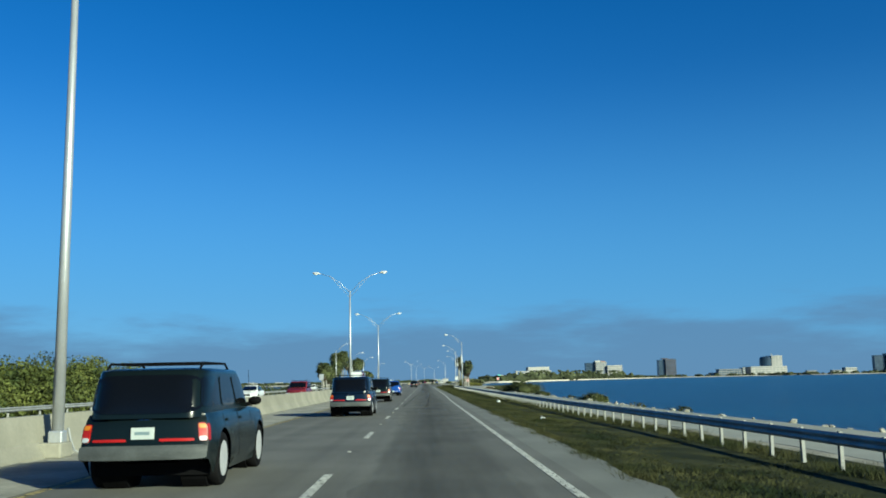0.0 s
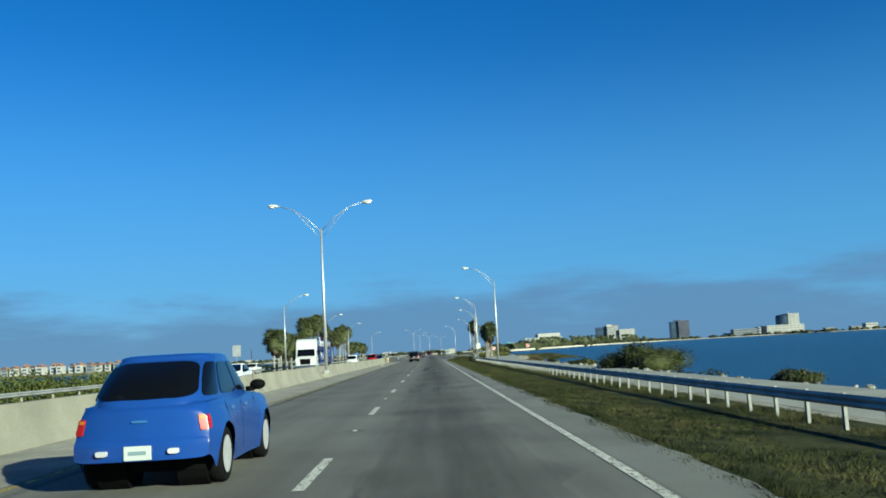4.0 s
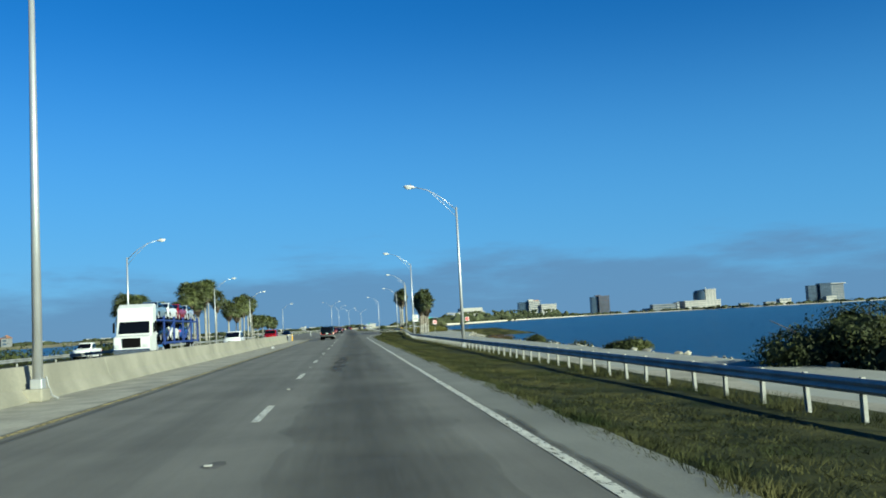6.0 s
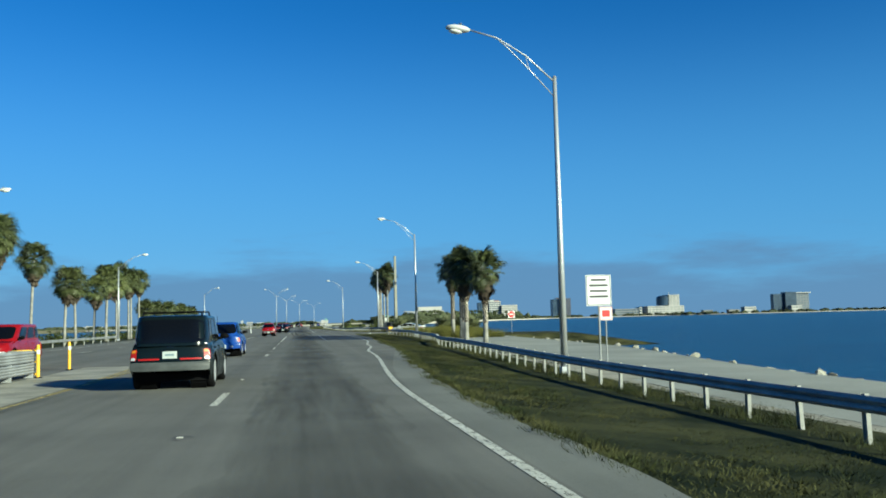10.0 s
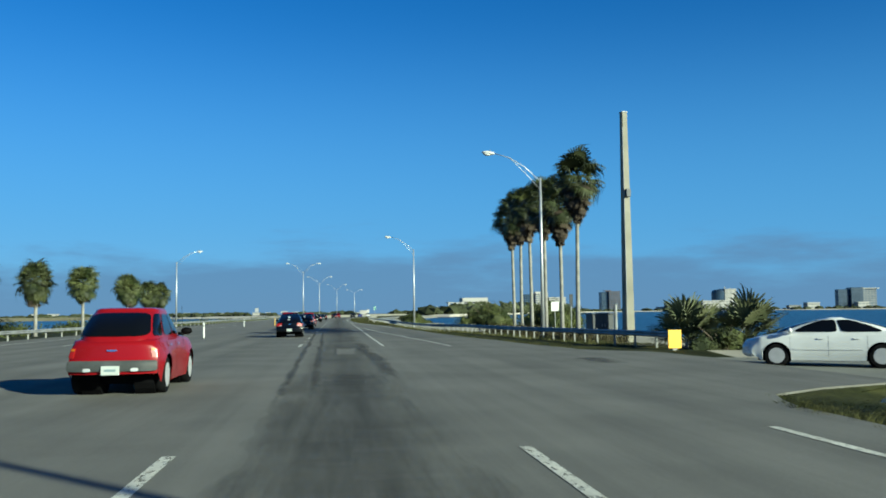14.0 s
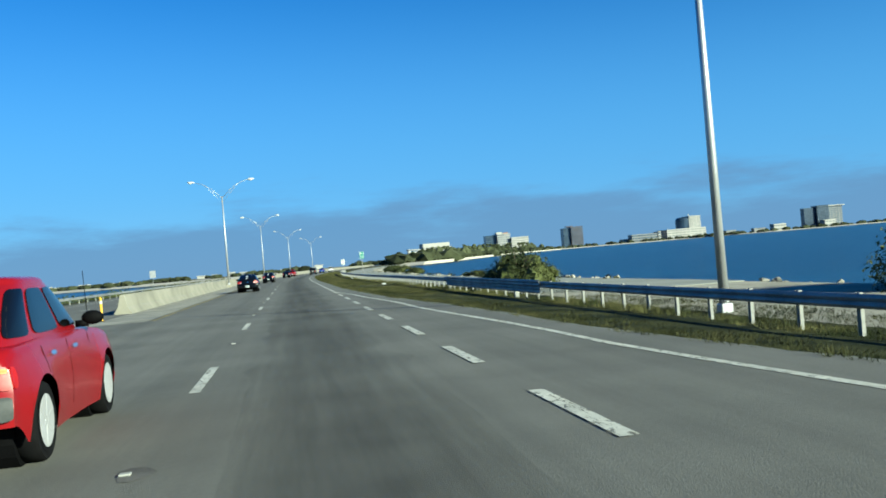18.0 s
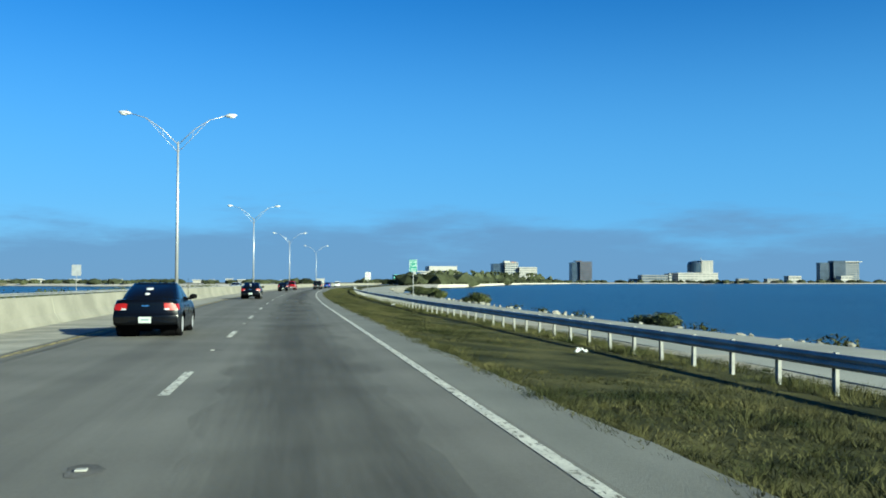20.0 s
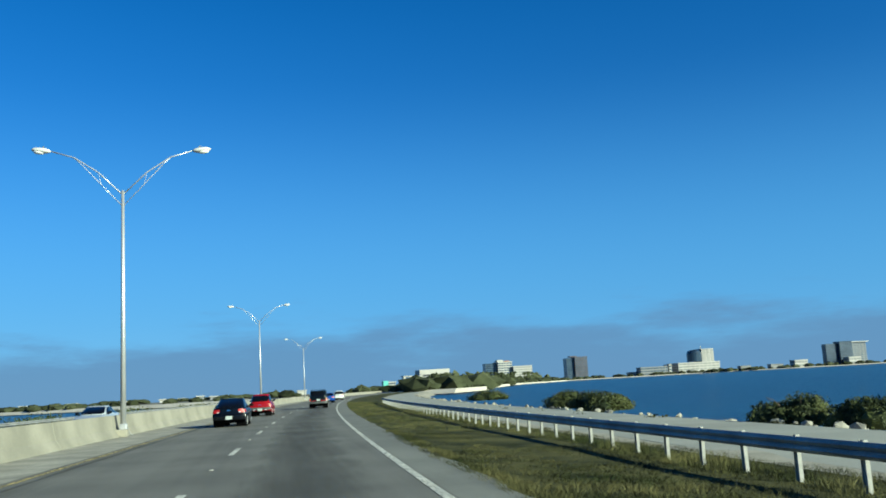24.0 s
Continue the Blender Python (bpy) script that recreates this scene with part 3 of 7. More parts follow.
# lapped double rail with a stout block post where the verge narrows
root = thing("guardrail", "lapped double steel rail with a pale block post", "guardrail", "guardrails of the causeway")
part("rail", wbeam(bmesh.new(), steps(452, 472.2, 3.4), lambda y: rx(y) - 0.10, 0.76, rz), M_STEEL, root)
part("rail", wbeam(bmesh.new(), steps(452, 471.8, 3.3), lambda y: rx(y) - 0.06, 0.50, rz), M_STEEL, root)
for y in (456.0, 463.6, 471.3):
    part("block_post", box(bmesh.new(), rx(y) - 0.05, rx(y) + 0.12, y - 0.09, y + 0.09, rz(y) - 0.25, rz(y) + 0.74, bevel=0.015), M_POST, root)


# ---- street lamps ----
def street_lamp(x, y, z, height, arms, label, group, reach=3.35, rise=1.64):
    """arms: the directions (-1, 1) in which bracket arms reach out; reach and rise: where their lamp heads are, from the pole's top."""
    root = thing("street_lamp", label, "street lamp", group, pose(x, y, z))
    part("pole", tube(bmesh.new(), [(0, 0, 0.25), (0, 0, height * 0.5), (0, 0, height)], [0.125, 0.10, 0.07], 12), M_ALU, root, smooth=True)
    part("base", box(bmesh.new(), -0.15, 0.15, -0.15, 0.15, 0.0, 0.26, bevel=0.03), M_ALU, root)
    part("cap", tube(bmesh.new(), [(0, 0, height), (0, 0, height + 0.06)], [0.085, 0.03], 10), M_ALU, root)
    for s in arms:
        p, q = s * reach / 3.35, rise / 1.64
        up = [(s * 0.05, 0, height - 0.12), (p * 1.0, 0, height + 0.75 * q), (p * 2.0, 0, height + 1.35 * q), (p * 3.0, 0, height + 1.62 * q)]
        lo = [(s * 0.05, 0, height - 0.65), (p * 0.9, 0, height + 0.28 * q), (p * 1.7, 0, height + 1.08 * q), (p * 2.0, 0, height + 1.33 * q)]
        a = part("arm", tube(bmesh.new(), up, 0.030, 8), M_ALU, root, smooth=True)
        part("brace", tube(bmesh.new(), lo, 0.020, 6), M_ALU, root, smooth=True)
        for k in (1, 2):
            part("strut", tube(bmesh.new(), [up[k], lo[k]], 0.013, 6), M_ALU, root)
        bm = bmesh.new()
        hx = s * reach
        bmesh.ops.create_uvsphere(bm, u_segments=14, v_segments=8, radius=1, matrix=pose(hx, 0, height + rise, 0, -s * 6, 0) @ Matrix.Diagonal((0.44, 0.19, 0.13, 1)))
        head = part("lamp_head", bm, M_LAMP, root, smooth=True)
        bm = bmesh.new()
        bmesh.ops.create_uvsphere(bm, u_segments=12, v_segments=6, radius=1, matrix=pose(hx + s * 0.08, 0, height + rise - 0.08, 0, -s * 6, 0) @ Matrix.Diagonal((0.26, 0.15, 0.10, 1)))
        part("lens", bm, M_LENS, head, smooth=True)
        part("photocell", tube(bmesh.new(), [(hx - s * 0.1, 0, height + rise + 0.10), (hx - s * 0.1, 0, height + rise + 0.19)], 0.04, 8), M_SIGNB, head)
    return root


for y in LAMPS_L:
    lamp = street_lamp(edge_x(y) - 9.87, y, 0.30, 10.8, (-1, 1), "tall aluminium street lamp with two arms on the median barrier", "double lamps on the barrier", 3.55, 1.95)
    part("pedestal", box(bmesh.new(), -0.40, 0.20, -0.32, 0.32, -0.30, 0.02, bevel=0.04), M_CONCRETE, lamp, "concrete foot let into the barrier")
    part("conduit", tube(bmesh.new(), [(0.10, 0.3, 0.30), (0.14, 0.35, 0.05), (0.20, 0.42, -0.18), (0.34, 0.5, -0.28)], 0.03, 6), M_STEEL, lamp)
for x, y, z in ((6.0, 195.9, -0.5), (6.7, 256.3, -0.5), (9.5, 317.4, -0.05), (11.0, 380.1, -0.25), (7.9, 441.0, -0.5)):
    street_lamp(x, y, z, 10.2, (-1,), "tall aluminium street lamp with one arm behind the guardrail", "single lamps by the shore")
for x, y in ((-23.6, 222.5), (-25.2, 291.5), (-25.5, 350), (-26.0, 463.0)):
    street_lamp(x, y, -0.2, 9.6, (1,), "tall aluminium street lamp with one arm beyond the oncoming lanes", "single lamps beyond the oncoming lanes")


# ---- plants ----
def frond_mesh(length, blades, droop, material, fold=0.25, seed=0, spread=215):
    """One fan leaf: a stalk with narrow blades spread round its end, tips hanging."""
    rnd = random.Random(seed)
    bm = bmesh.new()
    s = length * 0.52
    tube(bm, [(0, 0, 0), (s * 0.5, 0, s * 0.03), (s * 0.96, 0, -s * 0.02)], [0.03, 0.022, 0.015], 4, cap=False)
    hub = bm.verts.new((s, 0, -s * 0.02))
    bm.verts.ensure_lookup_table()
    for k in range(4):
        bm.faces.new((bm.verts[8 + k], bm.verts[8 + (k + 1) % 4], hub))
    for k in range(blades):
        a = (k / (blades - 1) - 0.5) * radians(spread)
        bl = length * 0.55 * (0.72 + 0.28 * math.cos(a * 0.8)) * rnd.uniform(0.88, 1.08)
        w = length * 0.056
        d = Vector((math.cos(a), math.sin(a), 0))
        side = Vector((-d.y, d.x, 0)) * w * 0.5
        z1 = fold * bl * 0.25 * abs(math.sin(a))
        p0 = Vector((s, 0, -s * 0.02))
        p1 = p0 + d * bl * 0.55 + Vector((0, 0, z1 - droop * bl * 0.08))
        p2 = p0 + d * bl * 0.88 + Vector((0, 0, z1 - droop * bl * rnd.uniform(0.3, 0.42)))
        p3 = p0 + d * bl * (0.98 - 0.1 * droop) + Vector((0, 0, z1 - droop * bl * rnd.uniform(0.55, 0.85)))
        v = [hub] + [bm.verts.new(q) for q in (p1 - side, p1 + side, p2 - side * 0.6, p2 + side * 0.6, p3)]
        bm.faces.new((v[0], v[1], v[2]))
        bm.faces.new((v[1], v[3], v[4], v[2]))
        bm.faces.new((v[3], v[5], v[4]))
    return finish(bm, mats=(material,))


FRONDS = [frond_mesh(1.75, 21, d, M_LEAF, seed=i) for i, d in enumerate((0.5, 0.85, 1.2, 1.5))]
DEADS = [frond_mesh(1.3, 11, d, M_DEAD, fold=0.2, seed=9 + i, spread=62) for i, d in enumerate((0.12, 0.3))]


def place_all(bm, me, mats4):
    """Copies of a leaf mesh joined into one bmesh."""
    src = bmesh.new()
    src.from_mesh(me)
    for m in mats4:
        made = {v: bm.verts.new(m @ v.co) for v in src.verts}
        for f in src.faces:
            bm.faces.new([made[v] for v in f.verts])
    src.free()


def frond_poses(rnd, n, lo, hi, scale, top, ragged=0.14):
    out = []
    for i in range(n):
        az = i * 137.5 + rnd.uniform(-16, 16)
        el = lo + (hi - lo) * ((i + 0.5) / n) + rnd.uniform(-8, 8)
        s = scale * rnd.uniform(1 - ragged, 1.0 + ragged * 0.8)
        out.append(Matrix.Translation((0, 0, top - 0.5 * (1 - (el + 90) / 180))) @ pose(0, 0, 0, 0, 0, az) @ pose(0, 0, 0, rnd.uniform(-20, 20), -el, 0) @ Matrix.Diagonal((s, s, s, 1)))
    return out


def palm(x, y, z, height, radius, crown, label, group, seed, near=False, boots=0.0, skirt=1.0, lean=(0, 0), ball=False):
    """height: where the crown's heart is. boots: how far up the trunk old leaf bases start (share of height; 0: none)."""
    rnd = random.Random(seed)
    root = thing("palm_tree", label, "palm tree", group, pose(x, y, z, 0, 0, rnd.uniform(0, 360)))
    bm = bmesh.new()
    n = 14
    pts = [(lean[0] * (i / n) ** 1.6 + 0.006 * rnd.uniform(-1, 1), lean[1] * (i / n) ** 1.6 + 0.006 * rnd.uniform(-1, 1), height * i / n) for i in range(n + 1)]
    rad = [radius * (1.22 if i == 0 else 1.0 - 0.28 * i / n) * rnd.uniform(0.985, 1.015) for i in range(n + 1)]
    cut = 4 if boots else n
    tube(bm, pts[:cut + 1], rad[:cut + 1], 12)
    part("trunk", bm, M_TRUNK, root, smooth=True)
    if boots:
        # dark core: painted shade that shows in the gaps between the stubs
        part("upper_trunk", tube(bmesh.new(), pts[cut:], rad[cut:], 12), M_TRUNK_DARK, root, "fibrous upper trunk, coloured dark for shade between leaf stubs", smooth=True)
        bm = bmesh.new()
        zz = height * boots
        k = 0
        while zz < height * 0.93:
            a = k * 2.4
            d = Vector((math.cos(a), math.sin(a), 0))
            t = Vector((-d.y, d.x, 0)) * radius * 0.30
            up = Vector((0, 0, 1))
            p = d * radius * 0.88 + up * zz
            tip = d * radius * rnd.uniform(1.05, 1.24) + up * (zz + rnd.uniform(0.10, 0.17))
            vs = [bm.verts.new(q) for q in (p - t, p + t, tip + t * 0.55, tip - t * 0.55, p + up * 0.15)]
            bm.faces.new((vs[0], vs[1], vs[2], vs[3]))
            bm.faces.new((vs[1], vs[4], vs[2]))
            bm.faces.new((vs[3], vs[4], vs[0]))
            bm.faces.new((vs[2], vs[4], vs[3]))
            zz += 0.030
            k += 1
        part("bark", bm, M_BOOT, root, "criss-cross stubs of old leaf stalks")
    live = frond_poses(rnd, 76, -70, 88, crown * 0.88, height + 0.35) if ball else frond_poses(rnd, 44 if near else 42, -40 if near else -50, 86, crown, height + 0.25, 0.3 if near else 0.14)
    shift = Matrix.Translation((lean[0], lean[1], 0))
    if near:
        for i, m in enumerate(live):
            ob = part("frond", FRONDS[i % 4 if i < 34 else i % 2], None, root)
            ob.matrix_basis = shift @ m
    else:
        bm = bmesh.new()
        for j in range(4):
            place_all(bm, FRONDS[j], [shift @ m for m in live[j::4]])
        part("crown", bm, M_LEAF, root)
    bm = bmesh.new()
    dead = []
    layers = ((-0.05, 1.08, 26, -62, -18), (0.3, 1.05, 28, -80, -46), (0.65, 0.95, 22, -88, -62), (1.05, 0.8, 14, -91, -76)) if near else ((0.0, 1.1, 28, -80, -50), (0.4, 1.0, 22, -88, -64), (0.85, 0.85, 16, -91, -76))
    for drop, size, n, lo, hi in layers:
        dead += frond_poses(rnd, int(n * skirt), lo, hi, crown * size, height + (0.22 if near else -0.05) - drop * crown * min(1.25, skirt))
    for j in range(2):
        place_all(bm, DEADS[j], [shift @ m for m in dead[j::2]])
    part("skirt", bm, M_DEAD, root, "hanging skirt of dry brown leaves")
    return root


B_PALM = "stout fan palm with criss-cross trunk and dry leaf skirt"
for i, (x, y, h) in enumerate(((12.6, 313.6, 6.7), (12.9, 310.4, 7.0), (12.4, 306.3, 6.5), (11.6, 302.1, 5.9), (10.9, 297.3, 5.8), (11.9, 294.6, 5.4))):
    palm(x, y, -0.42, h, 0.20, 0.92, B_PALM, "row of stout palms by the trail", 20 + i, near=True, boots=0.27, skirt=1.7)
D_PALM = "tall slender fan palm with a smooth grey trunk"
for i, (x, y, h) in enumerate(((12.2, 376.0, 9.6), (12.7, 381.8, 8.7), (12.6, 386.0, 9.4), (12.5, 390.2, 9.6), (12.7, 395.0, 9.7), (12.85, 398.8, 9.6))):
    palm(x, y, -0.4, h, 0.14, 0.95, D_PALM, "row of tall palms past the side road", 40 + i, near=True, skirt=1.3, lean=(0.1 * (i % 3 - 1), 0.12 * (i % 2)))
rnd = random.Random(5)
TALL_L = "tall slender fan palm in a cluster beyond the oncoming lanes"
for i, (x, y, h) in enumerate(((-30.5, 297.6, 8.8), (-31.3, 300.4, 9.6), (-30.2, 302.2, 8.0), (-31.0, 304.6, 9.9), (-30.4, 307.0, 9.0), (-32.0, 310.5, 9.8), (-30.5, 314.6, 10.4), (-30.2, 317.0, 11.0), (-31.2, 320.4, 10.6), (-30.5, 329.0, 9.3))):
    palm(x, y, -0.4, h, 0.17, 1.15, TALL_L, "cluster of tall palms", 60 + i, skirt=0.9, lean=(rnd.uniform(-0.4, 0.4), rnd.uniform(-0.3, 0.3)))
for i, (x, y, h) in enumerate(((-29.0, 337.0, 7.2), (-30.0, 346.5, 7.6), (-29.4, 354.0, 7.0), (-29.0, 359.5, 8.6), (-29.6, 363.0, 9.2), (-28.8, 366.0, 8.2), (-29.3, 370.0, 9.8), (-29.0, 376.6, 9.0), (-29.4, 381.0, 9.6), (-29.0, 386.0, 9.6))):
    palm(x, y, -0.4, h, 0.17, 1.1, TALL_L, "second cluster of tall palms", 80 + i, skirt=0.9, lean=(rnd.uniform(-0.4, 0.4), rnd.uniform(-0.3, 0.3)))
SHORT_L = "short round-headed cabbage palm beyond the oncoming lanes"
for i, (x, y, h) in enumerate(((-29.5, 246.8, 5.3), (-29.2, 252.2, 5.2), (-30.4, 257.0, 4.8), (-29.5, 260.8, 4.2), (-30.2, 264.2, 4.5), (-29.4, 272.2, 4.4), (-31.0, 276.5, 5.0), (-29.5, 282.2, 5.3))):
    palm(x, y, -0.4, h, 0.2, 1.3, SHORT_L, "short palms beyond the oncoming lanes", 110 + i, skirt=0.3, ball=True)
for i, (x, y, h) in enumerate(((-29.5, 395.5, 4.9), (-30.0, 412.0, 5.0), (-30.0, 427.8, 5.3), (-30.0, 449.0, 5.3), (-30.3, 452.0, 5.1), (-30.0, 463.0, 4.9), (-30.0, 470.8, 4.9))):
    palm(x, y, -0.4, h, 0.18, 1.2, SHORT_L, "lone round palms beyond the oncoming lanes", 130 + i, skirt=0.12, ball=True)


def leaf_cloud(bm, rnd, centre, size, count, leaf, lumps=9):
    """Small leaf blades in overlapping uneven lumps, denser near their skin."""
    cx, cy, cz = centre
    sx, sy, sz = size
    lump = []
    for i in range(lumps):
        a = rnd.uniform(0, 6.283)
        r = rnd.uniform(0.1, 0.72)
        lump.append((cx + sx * r * math.cos(a), cy + sy * r * math.sin(a), cz + sz * (0.05 + rnd.uniform(0.1, 0.6) * (1.1 - r)), rnd.uniform(0.28, 0.5)))
    for i in range(count):
        lx, ly, lz, lr = lump[i % lumps]
        d = Vector((rnd.gauss(0, 1), rnd.gauss(0, 1), rnd.gauss(0, 1))).normalized()
        r = lr * rnd.uniform(0.72, 1.08)
        p = Vector((lx + d.x * r * sx, ly + d.y * r * sy, max(cz + 0.02, lz + d.z * r * sz)))
        n = (d + Vector((rnd.gauss(0, 0.6), rnd.gauss(0, 0.6), rnd.gauss(0, 0.6) + 0.3))).normalized()
        u = n.orthogonal().normalized()
        u.rotate(Matrix.Rotation(rnd.uniform(0, 6.283), 3, n))
        w = n.cross(u)
        s = leaf * rnd.uniform(0.6, 1.35)
        vs = [bm.verts.new(q) for q in (p - u * s, p + w * s * 0.42 + n * s * 0.12, p + u * s, p - w * s * 0.42 + n * s * 0.12)]
        bm.faces.new((vs[0], vs[1], vs[2], vs[3]))
    return lump


def bush(x, y, z, size, count, leaf, label, group, seed, material=M_BUSH):
    rnd = random.Random(seed)
    root = thing("bush", label, "bush", group, pose(x, y, z))
    bm = bmesh.new()
    for i in range(12):
        a = rnd.uniform(0, 6.283)
        r = rnd.uniform(0.3, 0.75)
        tip = (size[0] * r * math.cos(a), size[1] * r * math.sin(a), size[2] * rnd.uniform(0.5, 0.95))
        tube(bm, [(0.1 * math.cos(a), 0.1 * math.sin(a), -0.1), (tip[0] * 0.5, tip[1] * 0.5, tip[2] * 0.6), tip], [0.05, 0.03, 0.01], 5)
    part("bough", bm, M_TWIG, root)
    bm = bmesh.new()
    lump = leaf_cloud(bm, rnd, (0, 0, 0), size, count * 4, leaf * 0.6, lumps=16)
    for lx, ly, lz, lr in lump:
        q = 0.62 * lr
        r = bmesh.ops.create_icosphere(bm, subdivisions=2, radius=1, matrix=Matrix.Translation((lx, ly, lz)) @ Matrix.Diagonal((size[0] * q, size[1] * q, size[2] * q, 1)))
        for v in r["verts"]:
            v.co += Vector((rnd.gauss(0, 0.05) * size[0], rnd.gauss(0, 0.05) * size[1], rnd.gauss(0, 0.05) * size[2]))
            v.co.z = max(v.co.z, 0.0)
    part("foliage", bm, material, root)
    return root


SHORE_BUSH = "rounded green shrub on the rocky shore beside the trail"
for i, (x, y, sx, sy, sz, n) in enumerate(((14.1, 158.8, 4.3, 3.6, 2.5, 5200), (13.75, 181.8, 1.5, 1.6, 0.95, 1100), (14.0, 86.7, 1.9, 2.2, 1.0, 1200), (14.2, 128.0, 1.2, 1.6, 0.8, 600), (16.6, 513.2, 1.3, 1.6, 0.75, 900),
                                                (18.3, 442.8, 4.9, 3.6, 3.6, 5200), (16.8, 559.6, 1.9, 1.8, 1.2, 2000), (17.6, 597.4, 1.7, 2.0, 1.25, 2400), (18.6, 594.6, 1.5, 1.8, 1.15, 1900), (20.2, 624.3, 2.6, 3.0, 1.5, 2600),
                                                (22.0, 636.0, 2.2, 3.2, 1.4, 2200), (26.2, 649.5, 2.0, 3.0, 1.2, 1800), (28.5, 690.0, 3.0, 5.0, 1.6, 2200), (14.6, 212.0, 1.0, 2.0, 0.9, 700))):
    bush(x, y, lerp(y, RAIL_Z) - 0.4, (sx, sy, sz), n, 0.13, SHORE_BUSH, "shore bushes", 200 + i)
bush(17.2, 403.0, -0.4, (3.2, 3.6, 3.3), 3200, 0.13, "dense dark green bush at the end of the palm row", "shore bushes", 220)
bush(10.0, 469.0, -0.4, (2.4, 3.4, 2.0), 0 + 1500, 0.13, "dense dark green bush beyond the guardrail", "shore bushes", 221)
for i, (x, y, sx, sy, sz) in enumerate(((14.6, 331.5, 1.8, 2.2, 0.8), (16.5, 332.5, 2.2, 2.0, 0.9))):
    bush(x, y, -0.35, (sx, sy, sz), 1800, 0.11, "yellow-green shrub mound by the side road", "shrubs by the side road", 230 + i, M_MANGROVE)
for i, (x, y, sx, sy, sz) in enumerate(((13.0, 357.6, 1.5, 0.9, 1.15), (15.5, 357.2, 1.6, 0.9, 1.1))):
    bush(x, y, -0.25, (sx, sy, sz), 1500, 0.08, "clipped dark hedge beside the side road", "hedges by the side road", 240 + i)


FANS = [frond_mesh(1.6, 17, d, M_PALMETTO, seed=70 + i) for i, d in enumerate((0.15, 0.35))]


def palmetto(x, y, z, s, seed):
    rnd = random.Random(seed)
    root = thing("palmetto", "low clump of stiff pale green palmetto fans", "palmetto", "palmettos by the side road", pose(x, y, z))
    for i, m in enumerate(frond_poses(rnd, 26, 5, 85, s, 0.6)):
        ob = part("frond", FANS[i % 2], None, root)
        ob.matrix_basis = m
    part("trunk", tube(bmesh.new(), [(0, 0, -0.1), (0, 0, 0.6)], [0.22, 0.2], 8), M_TRUNK, root)


for i, (x, y, s) in enumerate(((12.4, 359.4, 1.15), (14.7, 359.0, 1.2), (13.3, 340.5, 0.0), (17.0, 335.5, 1.25), (18.8, 336.6, 1.15), (15.4, 335.2, 1.2), (16.2, 337.4, 1.35))):
    if s:
        palmetto(x, y, -0.35, s, 260 + i)

# mangrove thicket along the left shore and hedge strips
def thicket(label, spots, seed, material, leaf=0.2):
    rnd = random.Random(seed)
    bm = bmesh.new()
    for x, y, z, sx, sy, sz, n in spots:
        leaf_cloud(bm, rnd, (x, y, z), (sx, sy, sz), n, leaf, lumps=12)
    tagged(part("thicket", bm, material), label, "thicket", kind="stuff")


rnd = random.Random(8)
thicket("dense sunlit mangrove thicket along the far shore", [(-34 - rnd.uniform(0, 8 if i < 16 else 3), 14 + i * 3.6, -0.8, 4.5, 4.4, 5.6 if i < 25 else 3.6, 5600) for i in range(28)] + [(-37, 112 + i * 5, -0.9, 2.8, 4, 2.7, 1300) for i in range(17)], 1, M_MANGROVE, 0.19)
thicket("low green scrub behind the far guardrail", [(-33 - rnd.uniform(0, 6), 186 + i * 7, -0.6, 3.5, 5, rnd.uniform(1.4, 2.4), 420) for i in range(42)], 2, M_BUSH)
thicket("low mangrove scrub along the far shore", [(edge_x(490 + i * 9) - 34 - rnd.uniform(0, 6), 490 + i * 9, -0.8, 4.0, 6, rnd.uniform(1.0, 2.0), 330) for i in range(40)], 3, M_MANGROVE)
thicket("dry brownish grass and weeds behind the guardrail", [(11.4 + rnd.uniform(-0.8, 0.8), 366 + i * 1.7, -0.35, 1.3, 1.4, 0.9, 1500) for i in range(22)], 4, M_SCRUB, 0.055)
thicket("reddish-brown weeds on the bank beside the trail", [(14.2 + rnd.uniform(-0.4, 0.5), 235.5 - 1.3 * i, -0.85, 1.0, 1.3, rnd.uniform(0.55, 0.8), 700) for i in range(9)], 9, M_REDWEED, 0.05)
thicket("straw-coloured weeds on the water's edge", [(14.2 + rnd.uniform(-0.6, 0.8), y + rnd.uniform(-2, 2), -0.95, 0.9, 2.0, rnd.uniform(0.5, 0.8), 170) for y in (60, 66, 95, 104, 140, 146, 187, 193, 199, 204, 208, 216, 221, 226, 232, 238, 243)] + [(15.3 + rnd.uniform(-0.5, 0.8), y, -0.85, 0.8, 1.8, 0.6, 120) for y in range(470, 640, 9)], 6, M_BLADE, 0.1)

# ---- the far shore ----
SHORE = [(-900, 1500), (-300, 1320), (-60, 1060), (30, 985), (72, 930), (98, 985), (152, 1180), (240, 1460), (300, 1640), (420, 1900), (560, 2240), (640, 2290), (860, 2340), (1000, 2160), (1250, 2160), (1700, 2240), (2600, 2300), (3600, 2500)]
bm = bmesh.new()
fr = [bm.verts.new((x, y, -1.5)) for x, y in SHORE]
md = [bm.verts.new((x * 1.0 + 4, y + 14, 0.3)) for x, y in SHORE]
bk = [bm.verts.new((x * 1.1, y + 1400, 1.0)) for x, y in SHORE]
for k in range(len(SHORE) - 1):
    f = bm.faces.new((fr[k], fr[k + 1], md[k + 1], md[k]))
    f.material_index = 1
    bm.faces.new((md[k], md[k + 1], bk[k + 1], bk[k]))
tagged(part("ground", finish(bm, mats=(M_FARLAND, M_BEACH)), None), "low far shore with a pale beach across the bay", "shore", kind="structure")
bm = bmesh.new()
box(bm, -1500, -250, 902, 1060, -2, 0.6)
